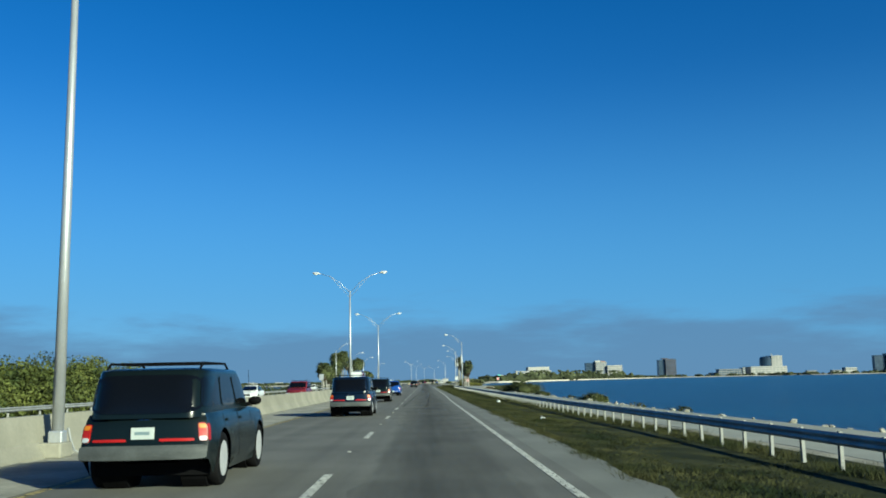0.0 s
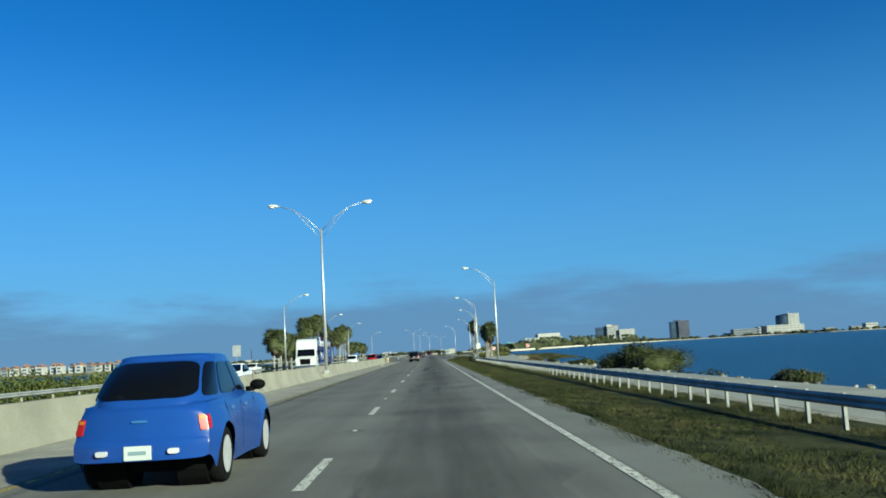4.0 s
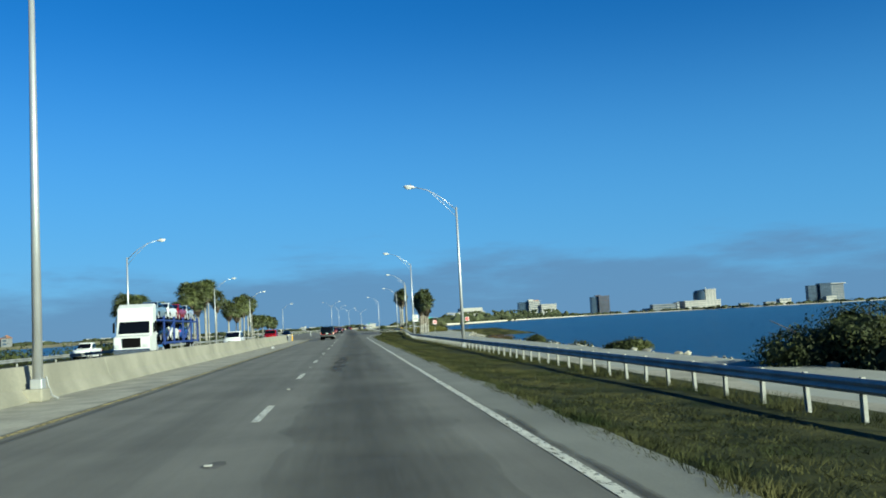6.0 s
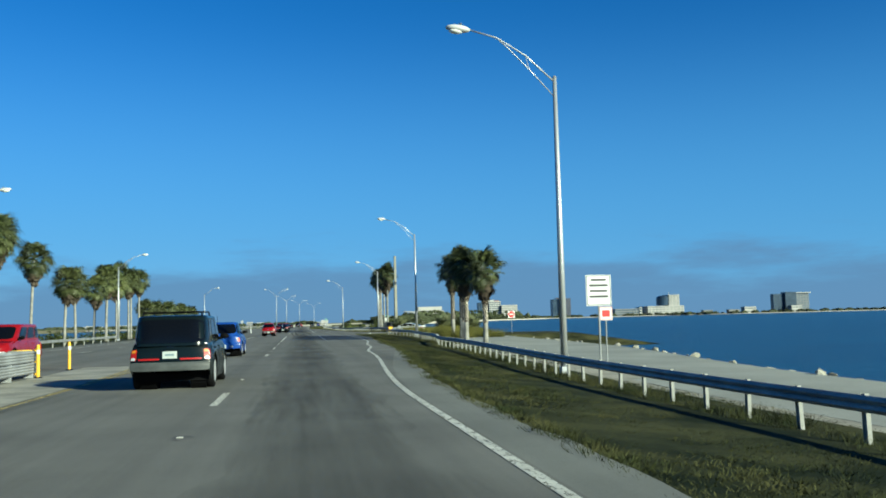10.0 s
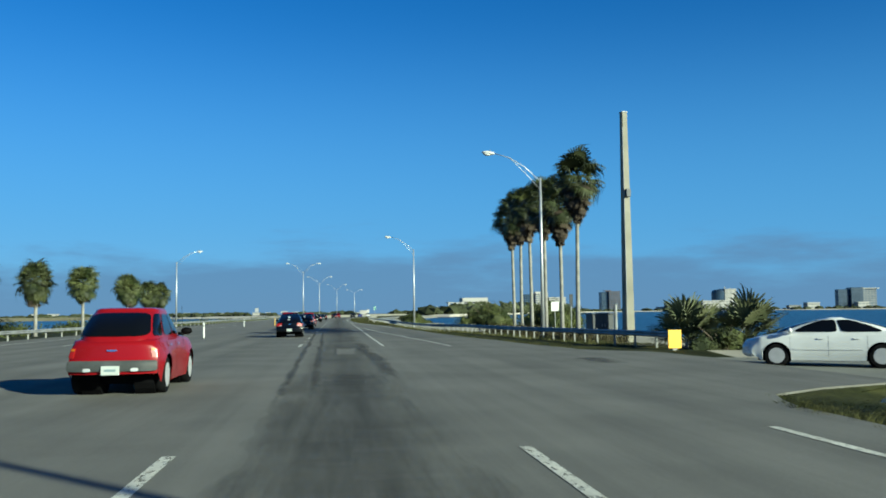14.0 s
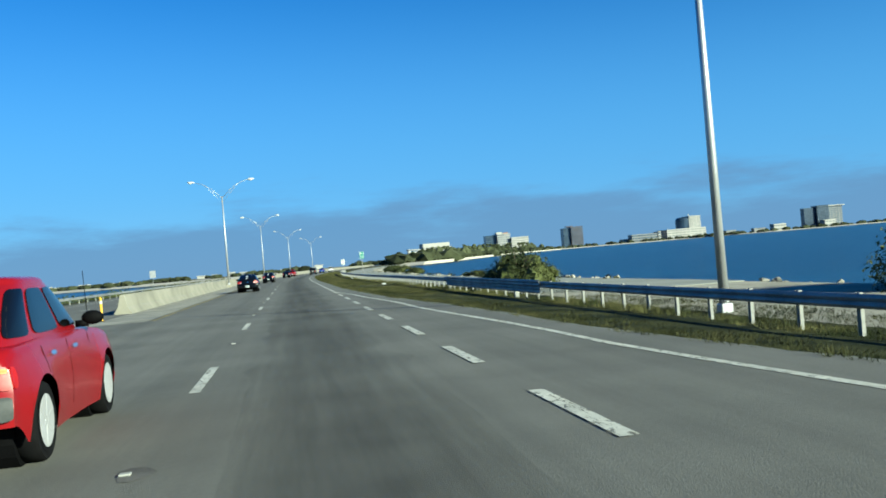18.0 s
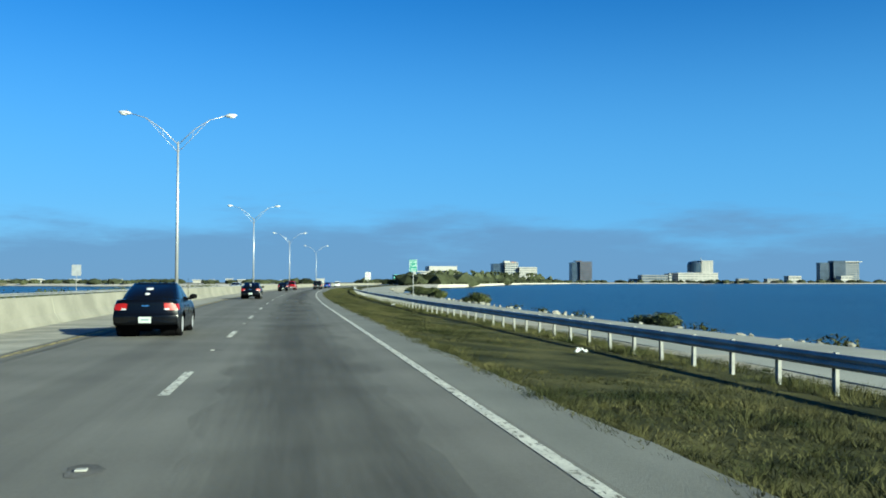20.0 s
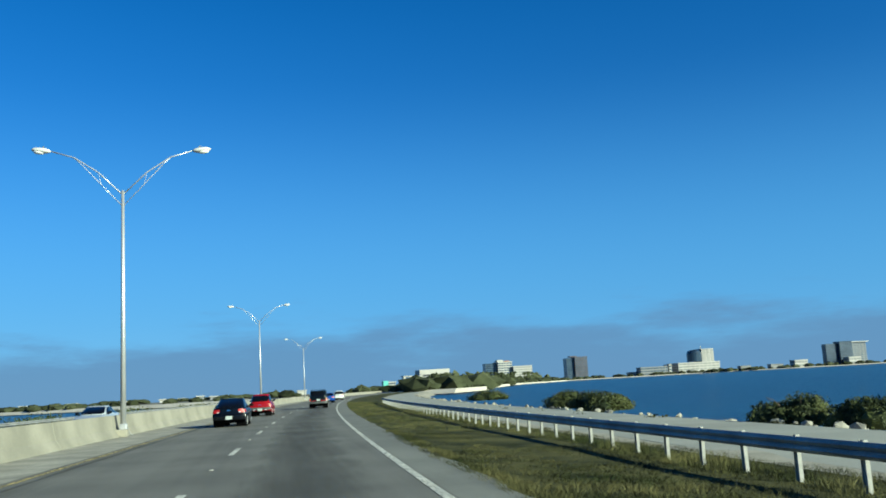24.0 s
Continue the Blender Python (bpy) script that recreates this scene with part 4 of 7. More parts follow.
box(bm, -2600, -230, 1150, 1500, -2, 1.0)
tagged(part("ground", bm, M_FARLAND), "low wooded shore across the water", "shore", kind="structure")


def clump(bm, rnd, x, y, z, rx_, rz_):
    m = Matrix.Translation((x, y, z + rz_ * 0.4)) @ Matrix.Diagonal((rx_, rx_, rz_, 1))
    r = bmesh.ops.create_icosphere(bm, subdivisions=2, radius=1, matrix=m)
    for v in r["verts"]:
        v.co += Vector((rnd.gauss(0, 0.14) * rx_, rnd.gauss(0, 0.14) * rx_, rnd.gauss(0, 0.18) * rz_))


rnd = random.Random(17)
bm = bmesh.new()
pts = SHORE
for (xa, ya), (xb, yb) in zip(pts[1:], pts[2:]):
    L = math.hypot(xb - xa, yb - ya)
    n = int(L / 7)
    for i in range(n):
        k = rnd.random()
        far = rnd.uniform(18, 75)
        s = rnd.uniform(0.6, 1.25)
        s *= 0.55 if xa < 40 else 1.0
        clump(bm, rnd, xa + (xb - xa) * k - far * 0.2 + rnd.uniform(-8, 8), ya + (yb - ya) * k + far, 0.5, 7 * s, 3.6 * s)
tagged(part("far_trees", bm, M_FARTREE), "low dark line of trees along the far shore", "trees", kind="stuff")
bm = bmesh.new()
for i in range(150):
    clump(bm, rnd, -262 - rnd.uniform(0, 1100), 925 + rnd.uniform(0, 60), 0.8, rnd.uniform(4, 8), rnd.uniform(1.6, 3.2))
for i in range(300):
    clump(bm, rnd, -240 - rnd.uniform(0, 2200), 1160 + rnd.uniform(0, 80), 0.8, rnd.uniform(6, 11), rnd.uniform(1.0, 1.9))
for i in range(110):
    clump(bm, rnd, -880 + 900 * rnd.random(), 1530 + rnd.uniform(0, 300), 0.8, rnd.uniform(7, 12), rnd.uniform(1.8, 3.4))
for i in range(46):
    x = rnd.uniform(104, 160)
    clump(bm, rnd, x, 1140 + (x - 104) * 1.6 + rnd.uniform(0, 30), 0.6, rnd.uniform(3, 5.5), rnd.uniform(3.0, 6.5))
for i in range(130):
    k = rnd.random()
    clump(bm, rnd, 150 + 330 * k + rnd.uniform(-8, 8), 1560 + 560 * k + rnd.uniform(0, 25), 1.0, rnd.uniform(4, 8), rnd.uniform(3.5, 9.5))
for i in range(60):
    k = rnd.random()
    x, y, h = 170 + 290 * k, 1600 + 500 * k, rnd.uniform(11, 17)
    tube(bm, [(x, y, 0), (x + 0.4, y, h)], [0.5, 0.35], 5)
    clump(bm, rnd, x + 0.4, y, h - 1.0, rnd.uniform(2.2, 3.2), rnd.uniform(1.8, 2.6))
tagged(part("far_trees", bm, M_FARTREE), "dark green tree line on the shore across the water", "trees", kind="stuff")

M_GLASSBLUE = mat("blue_curtain_glass", (0.022, 0.038, 0.062), rough=0.2, vary=0.2, scale=0.05, fine=0.5, spec=0.7)
M_BROWNGLASS = mat("brown_tower", (0.060, 0.047, 0.055), rough=0.35, vary=0.2, scale=0.05, fine=0.5)
M_STUCCO = mat("white_stucco", (0.353, 0.343, 0.318), rough=0.8, vary=0.06, scale=0.05, fine=0.6)
# wall and window colours are pushed towards blue to stand for distant haze
M_HAZYBEIGE = mat("hazy_beige_stucco", (0.176, 0.181, 0.186), rough=0.85, vary=0.08, scale=0.05, fine=0.6)
M_WINDOW = mat("far_window", (0.06, 0.085, 0.12), rough=0.2, vary=0.2, scale=0.1, fine=0.7, spec=0.7)
M_ROOFRED = mat("tile_roof", (0.252, 0.119, 0.063), rough=0.85, vary=0.15, scale=0.1, fine=1.0)
M_TEAL = mat("teal_panel", (0.12, 0.42, 0.36), rough=0.5, vary=0.1)


def block(root, x0, x1, y0, y1, z0, z1, wall, glass, floors, bays, name="wall", label=""):
    """A slab of a building with recessed-looking rows of windows set proud on the two faces that are seen."""
    bm = bmesh.new()
    box(bm, x0, x1, y0, y1, z0, z1)
    w = part(name, bm, wall, root, label)
    part("parapet", box(bmesh.new(), x0 - 0.4, x1 + 0.4, y0 - 0.4, y1 + 0.4, z1, z1 + 1.0), wall, root)
    h = (z1 - z0) / floors
    for f in range(floors):
        za, zb = z0 + h * (f + 0.3), z0 + h * (f + 0.82)
        for b in range(bays):
            bw = (x1 - x0) / bays
            part("window", box(bmesh.new(), x0 + bw * (b + 0.1), x0 + bw * (b + 0.9), y0 - 0.3, y0 + 0.2, za, zb), glass, w)
        part("window", box(bmesh.new(), x0 - 0.3, x0 + 0.2, y0 + 1, y1 - 1, za, zb), glass, w)
    return w


b = thing("office_building", "white stepped office block with a dark glass wing", "building", "buildings on the far shore")
block(b, 389, 411, 2200, 2220, 0, 37, M_GLASSBLUE, M_WINDOW, 9, 5, label="dark blue glass wing")
block(b, 411.5, 438, 2192, 2235, 0, 39, M_STUCCO, M_WINDOW, 9, 5)
block(b, 438.5, 474, 2185, 2235, 0, 30, M_STUCCO, M_HAZYBEIGE, 7, 8)
part("roof_plant", box(bmesh.new(), 412, 424, 2200, 2215, 40, 43.5), M_STUCCO, b)
part("roof_plant", box(bmesh.new(), 426, 436, 2200, 2215, 40, 42), M_ROOFRED, b)
b = thing("office_tower", "dark brown glass office tower on the far shore", "building", "buildings on the far shore")
block(b, 636, 653, 2470, 2492, 0, 46, M_GLASSBLUE, M_WINDOW, 12, 5)
block(b, 653.5, 682, 2464, 2492, 0, 48, M_BROWNGLASS, M_WINDOW, 12, 6)
part("roof_plant", box(bmesh.new(), 648, 664, 2480, 2495, 49, 51.5), M_BROWNGLASS, b)
b = thing("hotel_tower", "pale tower with a rounded dark glass side above a low podium", "building", "buildings on the far shore")
bm = bmesh.new()
tube(bm, [(907, 2410, 24), (907, 2410, 42), (907, 2410, 47), (907, 2410, 49)], [16, 16, 14, 9], 20)
part("glass_bay", bm, M_GLASSBLUE, b, "rounded dark glass bay")
block(b, 920, 948, 2400, 2440, 23, 50, M_STUCCO, M_HAZYBEIGE, 9, 3)
part("roof_mast", tube(bmesh.new(), [(926, 2415, 51), (926, 2415, 57)], 0.8, 6), M_STUCCO, b)
block(b, 860, 956, 2392, 2450, 0, 22, M_STUCCO, M_HAZYBEIGE, 4, 10, name="podium")
b = thing("hotel_tower", "broad dark glass hotel with a paler wing by the water", "building", "buildings on the far shore")
block(b, 1127, 1154, 2262, 2276, 8, 43, M_GLASSBLUE, M_WINDOW, 11, 6)
block(b, 1154.5, 1183, 2255, 2276, 8, 47, M_GLASSBLUE, M_WINDOW, 12, 6)
block(b, 1183.5, 1220, 2262, 2300, 0, 44, M_HAZYBEIGE, M_WINDOW, 11, 5)
part("roof_slab", box(bmesh.new(), 1178, 1225, 2258, 2302, 45.2, 47), M_STUCCO, b)
block(b, 1127, 1183, 2254, 2276, 0, 7.5, M_GLASSBLUE, M_WINDOW, 2, 8, name="podium")
b = thing("pavilion", "low cream pavilion at the foot of the hotel", "building", "buildings on the far shore")
block(b, 1153, 1179, 2226, 2245, 0, 14, M_STUCCO, M_HAZYBEIGE, 2, 3)
b = thing("pavilion", "low white waterfront building", "building", "buildings on the far shore")
block(b, 1044, 1073, 2246, 2265, 0, 14, M_STUCCO, M_HAZYBEIGE, 2, 4)
b = thing("pavilion", "long low tan building on the waterfront", "building", "buildings on the far shore")
block(b, 775, 838, 2395, 2420, 0, 17, M_HAZYBEIGE, M_WINDOW, 3, 9)
block(b, 838.5, 845, 2393, 2420, 0, 20, M_STUCCO, M_WINDOW, 3, 1)
b = thing("office_building", "low white building with a slanted corner among the shore trees", "building", "buildings on the far shore")
block(b, 186, 206, 1800, 1825, 0, 14, M_STUCCO, M_WINDOW, 2, 2)
bm = bmesh.new()
for yy in (1799, 1826):
    bm.faces.new([bm.verts.new(q) for q in ((178, yy, 17.5), (204, yy, 15.2), (206, yy, 19.5), (200, yy, 17.6), (178, yy, 18.6))])
bm.verts.ensure_lookup_table()
for k in range(5):
    bm.faces.new((bm.verts[k], bm.verts[(k + 1) % 5], bm.verts[5 + (k + 1) % 5], bm.verts[5 + k]))
part("roof_slab", bm, M_STUCCO, b, "slanted white roof slab")
part("corner_fin", box(bmesh.new(), 178.5, 182, 1800, 1812, 0, 17.5), M_STUCCO, b)
b = thing("office_building", "white flat-roofed building with a raised top storey", "building", "buildings on the far shore")
block(b, 206, 254, 1840, 1875, 0, 18, M_STUCCO, M_HAZYBEIGE, 4, 9)
part("roof_slab", box(bmesh.new(), 207, 250, 1836, 1878, 19.2, 26), M_STUCCO, b)
b = thing("office_building", "narrow building with dark teal panels by the causeway end", "building", "buildings on the far shore")
block(b, 132, 140, 1600, 1620, 0, 9, M_STUCCO, M_WINDOW, 3, 3)
part("end_panel", box(bmesh.new(), 126, 131.6, 1599, 1616, 0, 11.0), M_TEAL, b, "dark teal panelled end wall")
rnd = random.Random(23)
for i in range(16):
    x = rnd.uniform(690, 1110)
    b = thing("low_building", "low pale building among trees on the far shore", "building", "low buildings along the far shore")
    w, h = rnd.uniform(12, 30), rnd.uniform(5, 9)
    y = 2390 + rnd.uniform(0, 60)
    part("wall", box(bmesh.new(), x, x + w, y, y + 15, 0, h), rnd.choice((M_HAZYBEIGE, M_STUCCO, M_HAZYBEIGE)), b)
    part("roof", box(bmesh.new(), x - 1, x + w + 1, y - 1, y + 16, h, h + 1.2), M_HAZYBEIGE, b)
for i in range(34):
    x = rnd.uniform(-650, 60)
    b = thing("low_building", "small white building on the distant shore ahead", "building", "white buildings on the distant shore")
    w, h = rnd.uniform(5, 11), rnd.uniform(2.5, 5)
    y = 1560 + rnd.uniform(0, 200)
    part("wall", box(bmesh.new(), x, x + w, y, y + 12, 0, h), rnd.choice((M_HAZYBEIGE, M_STUCCO, M_STUCCO)), b)
    part("roof", box(bmesh.new(), x - 1, x + w + 1, y - 1, y + 13, h, h + 1.0), M_STUCCO, b)
for i in range(20):
    x = -285 - i * 8.5 - rnd.uniform(0, 2)
    b = thing("house", "pale waterfront house with an orange tile roof", "house", "waterfront houses across the water")
    w, h = rnd.uniform(5, 7.5), rnd.uniform(6, 8.5)
    y = 905 + rnd.uniform(0, 10)
    part("wall", box(bmesh.new(), x, x + w, y, y + 9, 0.5, h), rnd.choice((M_STUCCO, M_HAZYBEIGE, M_STUCCO)), b)
    bm = bmesh.new()
    vs = [bm.verts.new(q) for q in ((x - 0.5, y - 0.5, h), (x + w + 0.5, y - 0.5, h), (x + w + 0.5, y + 9.5, h), (x - 0.5, y + 9.5, h), (x + w * 0.5, y + 3, h + 2.6), (x + w * 0.5, y + 6, h + 2.6))]
    for f in ((0, 1, 4), (1, 2, 5, 4), (2, 3, 5), (3, 0, 4, 5), (3, 2, 1, 0)):
        bm.faces.new([vs[q] for q in f])
    part("roof", bm, M_ROOFRED, b)
    for k in range(3):
        part("window", box(bmesh.new(), x + w * 0.2, x + w * 0.75, y - 0.15, y + 0.1, 2 + k * 2.8, 3.6 + k * 2.8), M_WINDOW, b)


# ---- vehicles ----
def paint_mat(name, color, rough=0.2, metal=0.0):
    return mat(name, color, rough=rough, metal=metal, vary=0.05, scale=1.2, fine=60, coat=0.1, spec=0.22)


M_TYRE = mat("tyre_rubber", (0.006, 0.006, 0.0065), rough=0.85, vary=0.2, scale=6, fine=40, spec=0.08)
M_RIM = mat("alloy_rim", (0.42, 0.42, 0.43), rough=0.35, metal=0.25, vary=0.06)
M_CARGLASS = glass_mat("tinted_glass", (0.003, 0.0035, 0.004), 0.07)
M_TRIM = mat("black_trim", (0.0035, 0.0035, 0.004), rough=0.7, vary=0.2, spec=0.05)
M_GREYBUMP = mat("grey_bumper", (0.060, 0.065, 0.065), rough=0.5, vary=0.2, spec=0.2)
M_CHROME = mat("chrome", (0.75, 0.75, 0.76), rough=0.15, metal=1.0, vary=0.03)
M_TAIL = mat("red_lens", (0.30, 0.007, 0.007), rough=0.4, vary=0.08, spec=0.3)
M_AMBERLENS = mat("amber_lens", (0.50, 0.16, 0.012), rough=0.4, vary=0.05, spec=0.3)
M_CLEAR = mat("clear_lens", (0.45, 0.46, 0.47), rough=0.25, vary=0.05, spec=0.4)
M_PLATE = mat("plate", (0.42, 0.45, 0.43), rough=0.4, vary=0.05)
M_PLATEBAR = mat("plate_bar", (0.16, 0.22, 0.24), rough=0.5, vary=0.1)
C_SUV = paint_mat("dark_green_paint", (0.004, 0.007, 0.007))
C_BLUE = paint_mat("blue_paint", (0.012, 0.045, 0.21))
C_NAVY = paint_mat("navy_paint", (0.003, 0.007, 0.017))
C_BLACK = paint_mat("black_paint", (0.002, 0.0025, 0.004))
C_RED = paint_mat("red_paint", (0.185, 0.004, 0.007))
C_WHITE = paint_mat("white_paint", (0.562, 0.569, 0.562))
C_SILVER = paint_mat("silver_paint", (0.42, 0.45, 0.48), metal=0.4)
C_MAROON = paint_mat("maroon_paint", (0.10, 0.012, 0.018))
C_GREY = paint_mat("grey_blue_paint", (0.14, 0.19, 0.24))

# size: length, width, height, wheelbase, wheel radius. top: height of hood, belt and deck along the length (rear to front).
# cabin: foot and roof ends along y (rear foot, rear roof, front roof, front foot), foot height, roof share of the width,
# rear and front curve, squareness. flare: how far the wings swell over the wheels.
KINDS = {
    "suv": dict(rear_low=0.44, size=(4.80, 1.86, 1.70, 2.84, 0.38), top=[(-2.4, 1.05), (-1.0, 1.07), (0.9, 1.06), (1.3, 1.04), (1.9, 0.99), (2.25, 0.90), (2.4, 0.80)], cabin=(-2.34, -2.10, 0.40, 1.22), foot=1.00, roof=0.84, curve=(1.5, 1.15), sq=7.0, flare=0.03, plate=0.80,
                glass=(0.10, 0.88, 0.92), cuts=((0.04, 0.27), (0.31, 0.58), (0.62, 0.88)), tail=(0.86, 0.99, 0.68, 0.92)),
    "hatch": dict(rear_low=0.4, size=(4.29, 1.70, 1.59, 2.62, 0.335), top=[(-2.14, 0.90), (-1.9, 0.99), (-1.0, 1.02), (0.8, 1.00), (1.2, 0.97), (1.7, 0.91), (2.0, 0.80), (2.14, 0.66)], cabin=(-2.02, -1.22, 0.10, 1.08), foot=0.93, roof=0.70, curve=(1.9, 1.35), sq=4.2, flare=0.07, plate=0.47,
                  glass=(0.22, 0.88, 0.84), cuts=((0.09, 0.25), (0.29, 0.57), (0.60, 0.87)), tail=(0.88, 0.99, 0.68, 0.86)),
    "van": dict(rear_low=0.32, size=(4.60, 1.80, 1.68, 2.75, 0.33), top=[(-2.3, 0.96), (-1.0, 1.00), (1.3, 0.98), (1.8, 0.90), (2.15, 0.78), (2.3, 0.66)], cabin=(-2.26, -1.9, 0.45, 1.72), foot=0.92, roof=0.78, curve=(1.5, 1.2), sq=6.0, flare=0.02, plate=0.80,
                glass=(0.16, 0.86, 0.84), cuts=((0.04, 0.32), (0.35, 0.60), (0.63, 0.88)), tail=(0.84, 0.985, 0.72, 1.0)),
    "sedan": dict(crown=0.03, rear_low=0.33, size=(4.50, 1.72, 1.41, 2.62, 0.31), top=[(-2.25, 0.86), (-2.1, 0.955), (-1.6, 0.965), (-1.0, 0.93), (1.0, 0.90), (1.4, 0.87), (1.9, 0.79), (2.15, 0.69), (2.25, 0.58)], cabin=(-1.84, -0.62, 0.02, 1.28), foot=0.86, roof=0.66, curve=(1.65, 1.7), sq=4.6, flare=0.025, plate=0.46,
                  glass=(0.16, 0.88, 0.84), cuts=((0.11, 0.45), (0.49, 0.87)), tail=(0.60, 0.985, 0.70, 0.87)),
    "saloon": dict(crown=0.025, rear_low=0.32, size=(4.82, 1.83, 1.43, 2.78, 0.335), top=[(-2.41, 0.90), (-2.25, 1.01), (-1.8, 1.03), (-1.0, 0.98), (1.0, 0.95), (1.4, 0.93), (1.9, 0.86), (2.25, 0.75), (2.41, 0.62)], cabin=(-2.02, -0.42, 0.02, 1.50), foot=0.90, roof=0.66, curve=(1.75, 1.75), sq=4.6, flare=0.025, plate=0.82,
                   glass=(0.22, 0.86, 0.80), cuts=((0.13, 0.47), (0.50, 0.86)), tail=(0.66, 0.985, 0.74, 0.92)),
    "pickup": dict(rear_low=0.45, size=(5.30, 1.85, 1.72, 3.30, 0.37), top=[(-2.65, 1.03), (-0.8, 1.04), (1.0, 1.05), (1.5, 1.02), (2.2, 0.97), (2.5, 0.88), (2.65, 0.76)], cabin=(-0.78, -0.55, 0.52, 1.32), foot=0.98, roof=0.78, curve=(1.3, 1.2), sq=6.0, flare=0.03, plate=0.55,
                   glass=(0.2, 0.86, 0.84), cuts=((0.12, 0.86),), tail=(0.86, 0.985, 0.66, 0.94)),
}


def ease(k):
    k = max(0.0, min(1.0, k))
    return k * k * (3 - 2 * k)


class Shape:
    """The skin of a car's lower body and cabin as smooth functions."""

    def __init__(self, k):
        d = KINDS[k]
        self.L, self.W, self.H, self.wb, self.wr = d["size"]
        self.d = d
        self.ra = self.wr + 0.06
        self.y0 = self.wb / 2 + self.ra + 0.04

    def top(self, y):
        return lerp(y, self.d["top"])

    def low(self, y):
        z = 0.20 + ((self.d["rear_low"] if y < 0 else 0.30) - 0.20) * ease((abs(y) - self.L / 2 + 0.55) / 0.5)
        for c in (-self.wb / 2, self.wb / 2):
            if abs(y - c) < self.ra:
                z = max(z, self.wr + math.sqrt(self.ra ** 2 - (y - c) ** 2))
        return z

    def end(self, s, z, u):
        """How far the tail (s=-1) or nose (s=1) reaches at a height and a share of the width."""
        if s < 0:
            cut = lerp(z, [(0.28, 0.10), (0.38, 0.0), (0.56, 0.0), (0.64, 0.045), (0.85, 0.07), (1.05, 0.12)])
            return -(self.L / 2 - cut - 0.13 * abs(u) ** 3)
        cut = lerp(z, [(0.26, 0.16), (0.40, 0.02), (0.56, 0.0), (0.75, 0.08), (1.0, 0.16)])
        return self.L / 2 - cut - 0.30 * abs(u) ** 3

    def side(self, y, z):
        lo, hi = 0.2, self.top(y)
        t = (z - lo) / (hi - lo)
        p = lerp(t, [(0, 0.945), (0.25, 0.99), (0.5, 1.0), (0.72, 0.985), (0.9, 0.955), (1.0, 0.92)])
        e = ease((abs(y) / (self.L / 2) - 0.62) / 0.38)
        f = 0.0
        for c in (-self.wb / 2, self.wb / 2):
            f += self.d["flare"] * math.exp(-((y - c) / (self.ra * 1.1)) ** 2) * (1 - ease((z - 0.5) / 0.5))
        return self.W / 2 * p * (1 - 0.05 * e) - self.d["flare"] * 0.5 + f

    def flank(self, y, z, s):
        """A point of the side, drawn in to meet the rounded tail and nose."""
        q = 1 if y > 0 else -1
        a = abs(y)
        if a > self.y0:
            a = self.y0 + (a - self.y0) / (self.L / 2 - self.y0) * (abs(self.end(q, z, 1)) - self.y0)
        return Vector((s * self.side(y, z), q * a, z))

    def tail(self, u, z, s=-1):
        y = s * self.L / 2
        return Vector((u * self.side(y, z), self.end(s, z, u), z + 0.03 * (1 - u * u) * ease((z - 0.6) / 0.4)))

    def cab(self, g):
        a, b, c, e = self.d["cabin"]
        pb, pf = self.d["curve"]
        h = min(g, 1.0)
        yb = a + (b - a) * h ** pb
        yf = e + (c - e) * h ** pf
        wb_ = self.side(0, self.top(0)) - 0.005
        w = wb_ + (self.W / 2 * self.d["roof"] - wb_) * h ** 1.25
        z = self.d["foot"] + (self.H - self.d.get("crown", 0.07) - self.d["foot"]) * h
        return yb, yf, w, z

    def cab_side(self, f, g, s):
        yb, yf, w, z = self.cab(g)
        y = yb + (yf - yb) * f
        m = min(0.999, abs(2 * f - 1))
        n = self.d["sq"]
        return Vector((s * w * (1 - m ** n) ** (1 / n), y, z))

    def cab_end(self, u, g, s):
        yb, yf, w, z = self.cab(g)
        n = self.d["sq"]
        r = (1 - min(0.999, abs(u)) ** n) ** (1 / n)
        return Vector((u * w, (yb + yf) / 2 + s * (yf - yb) / 2 * r, z))


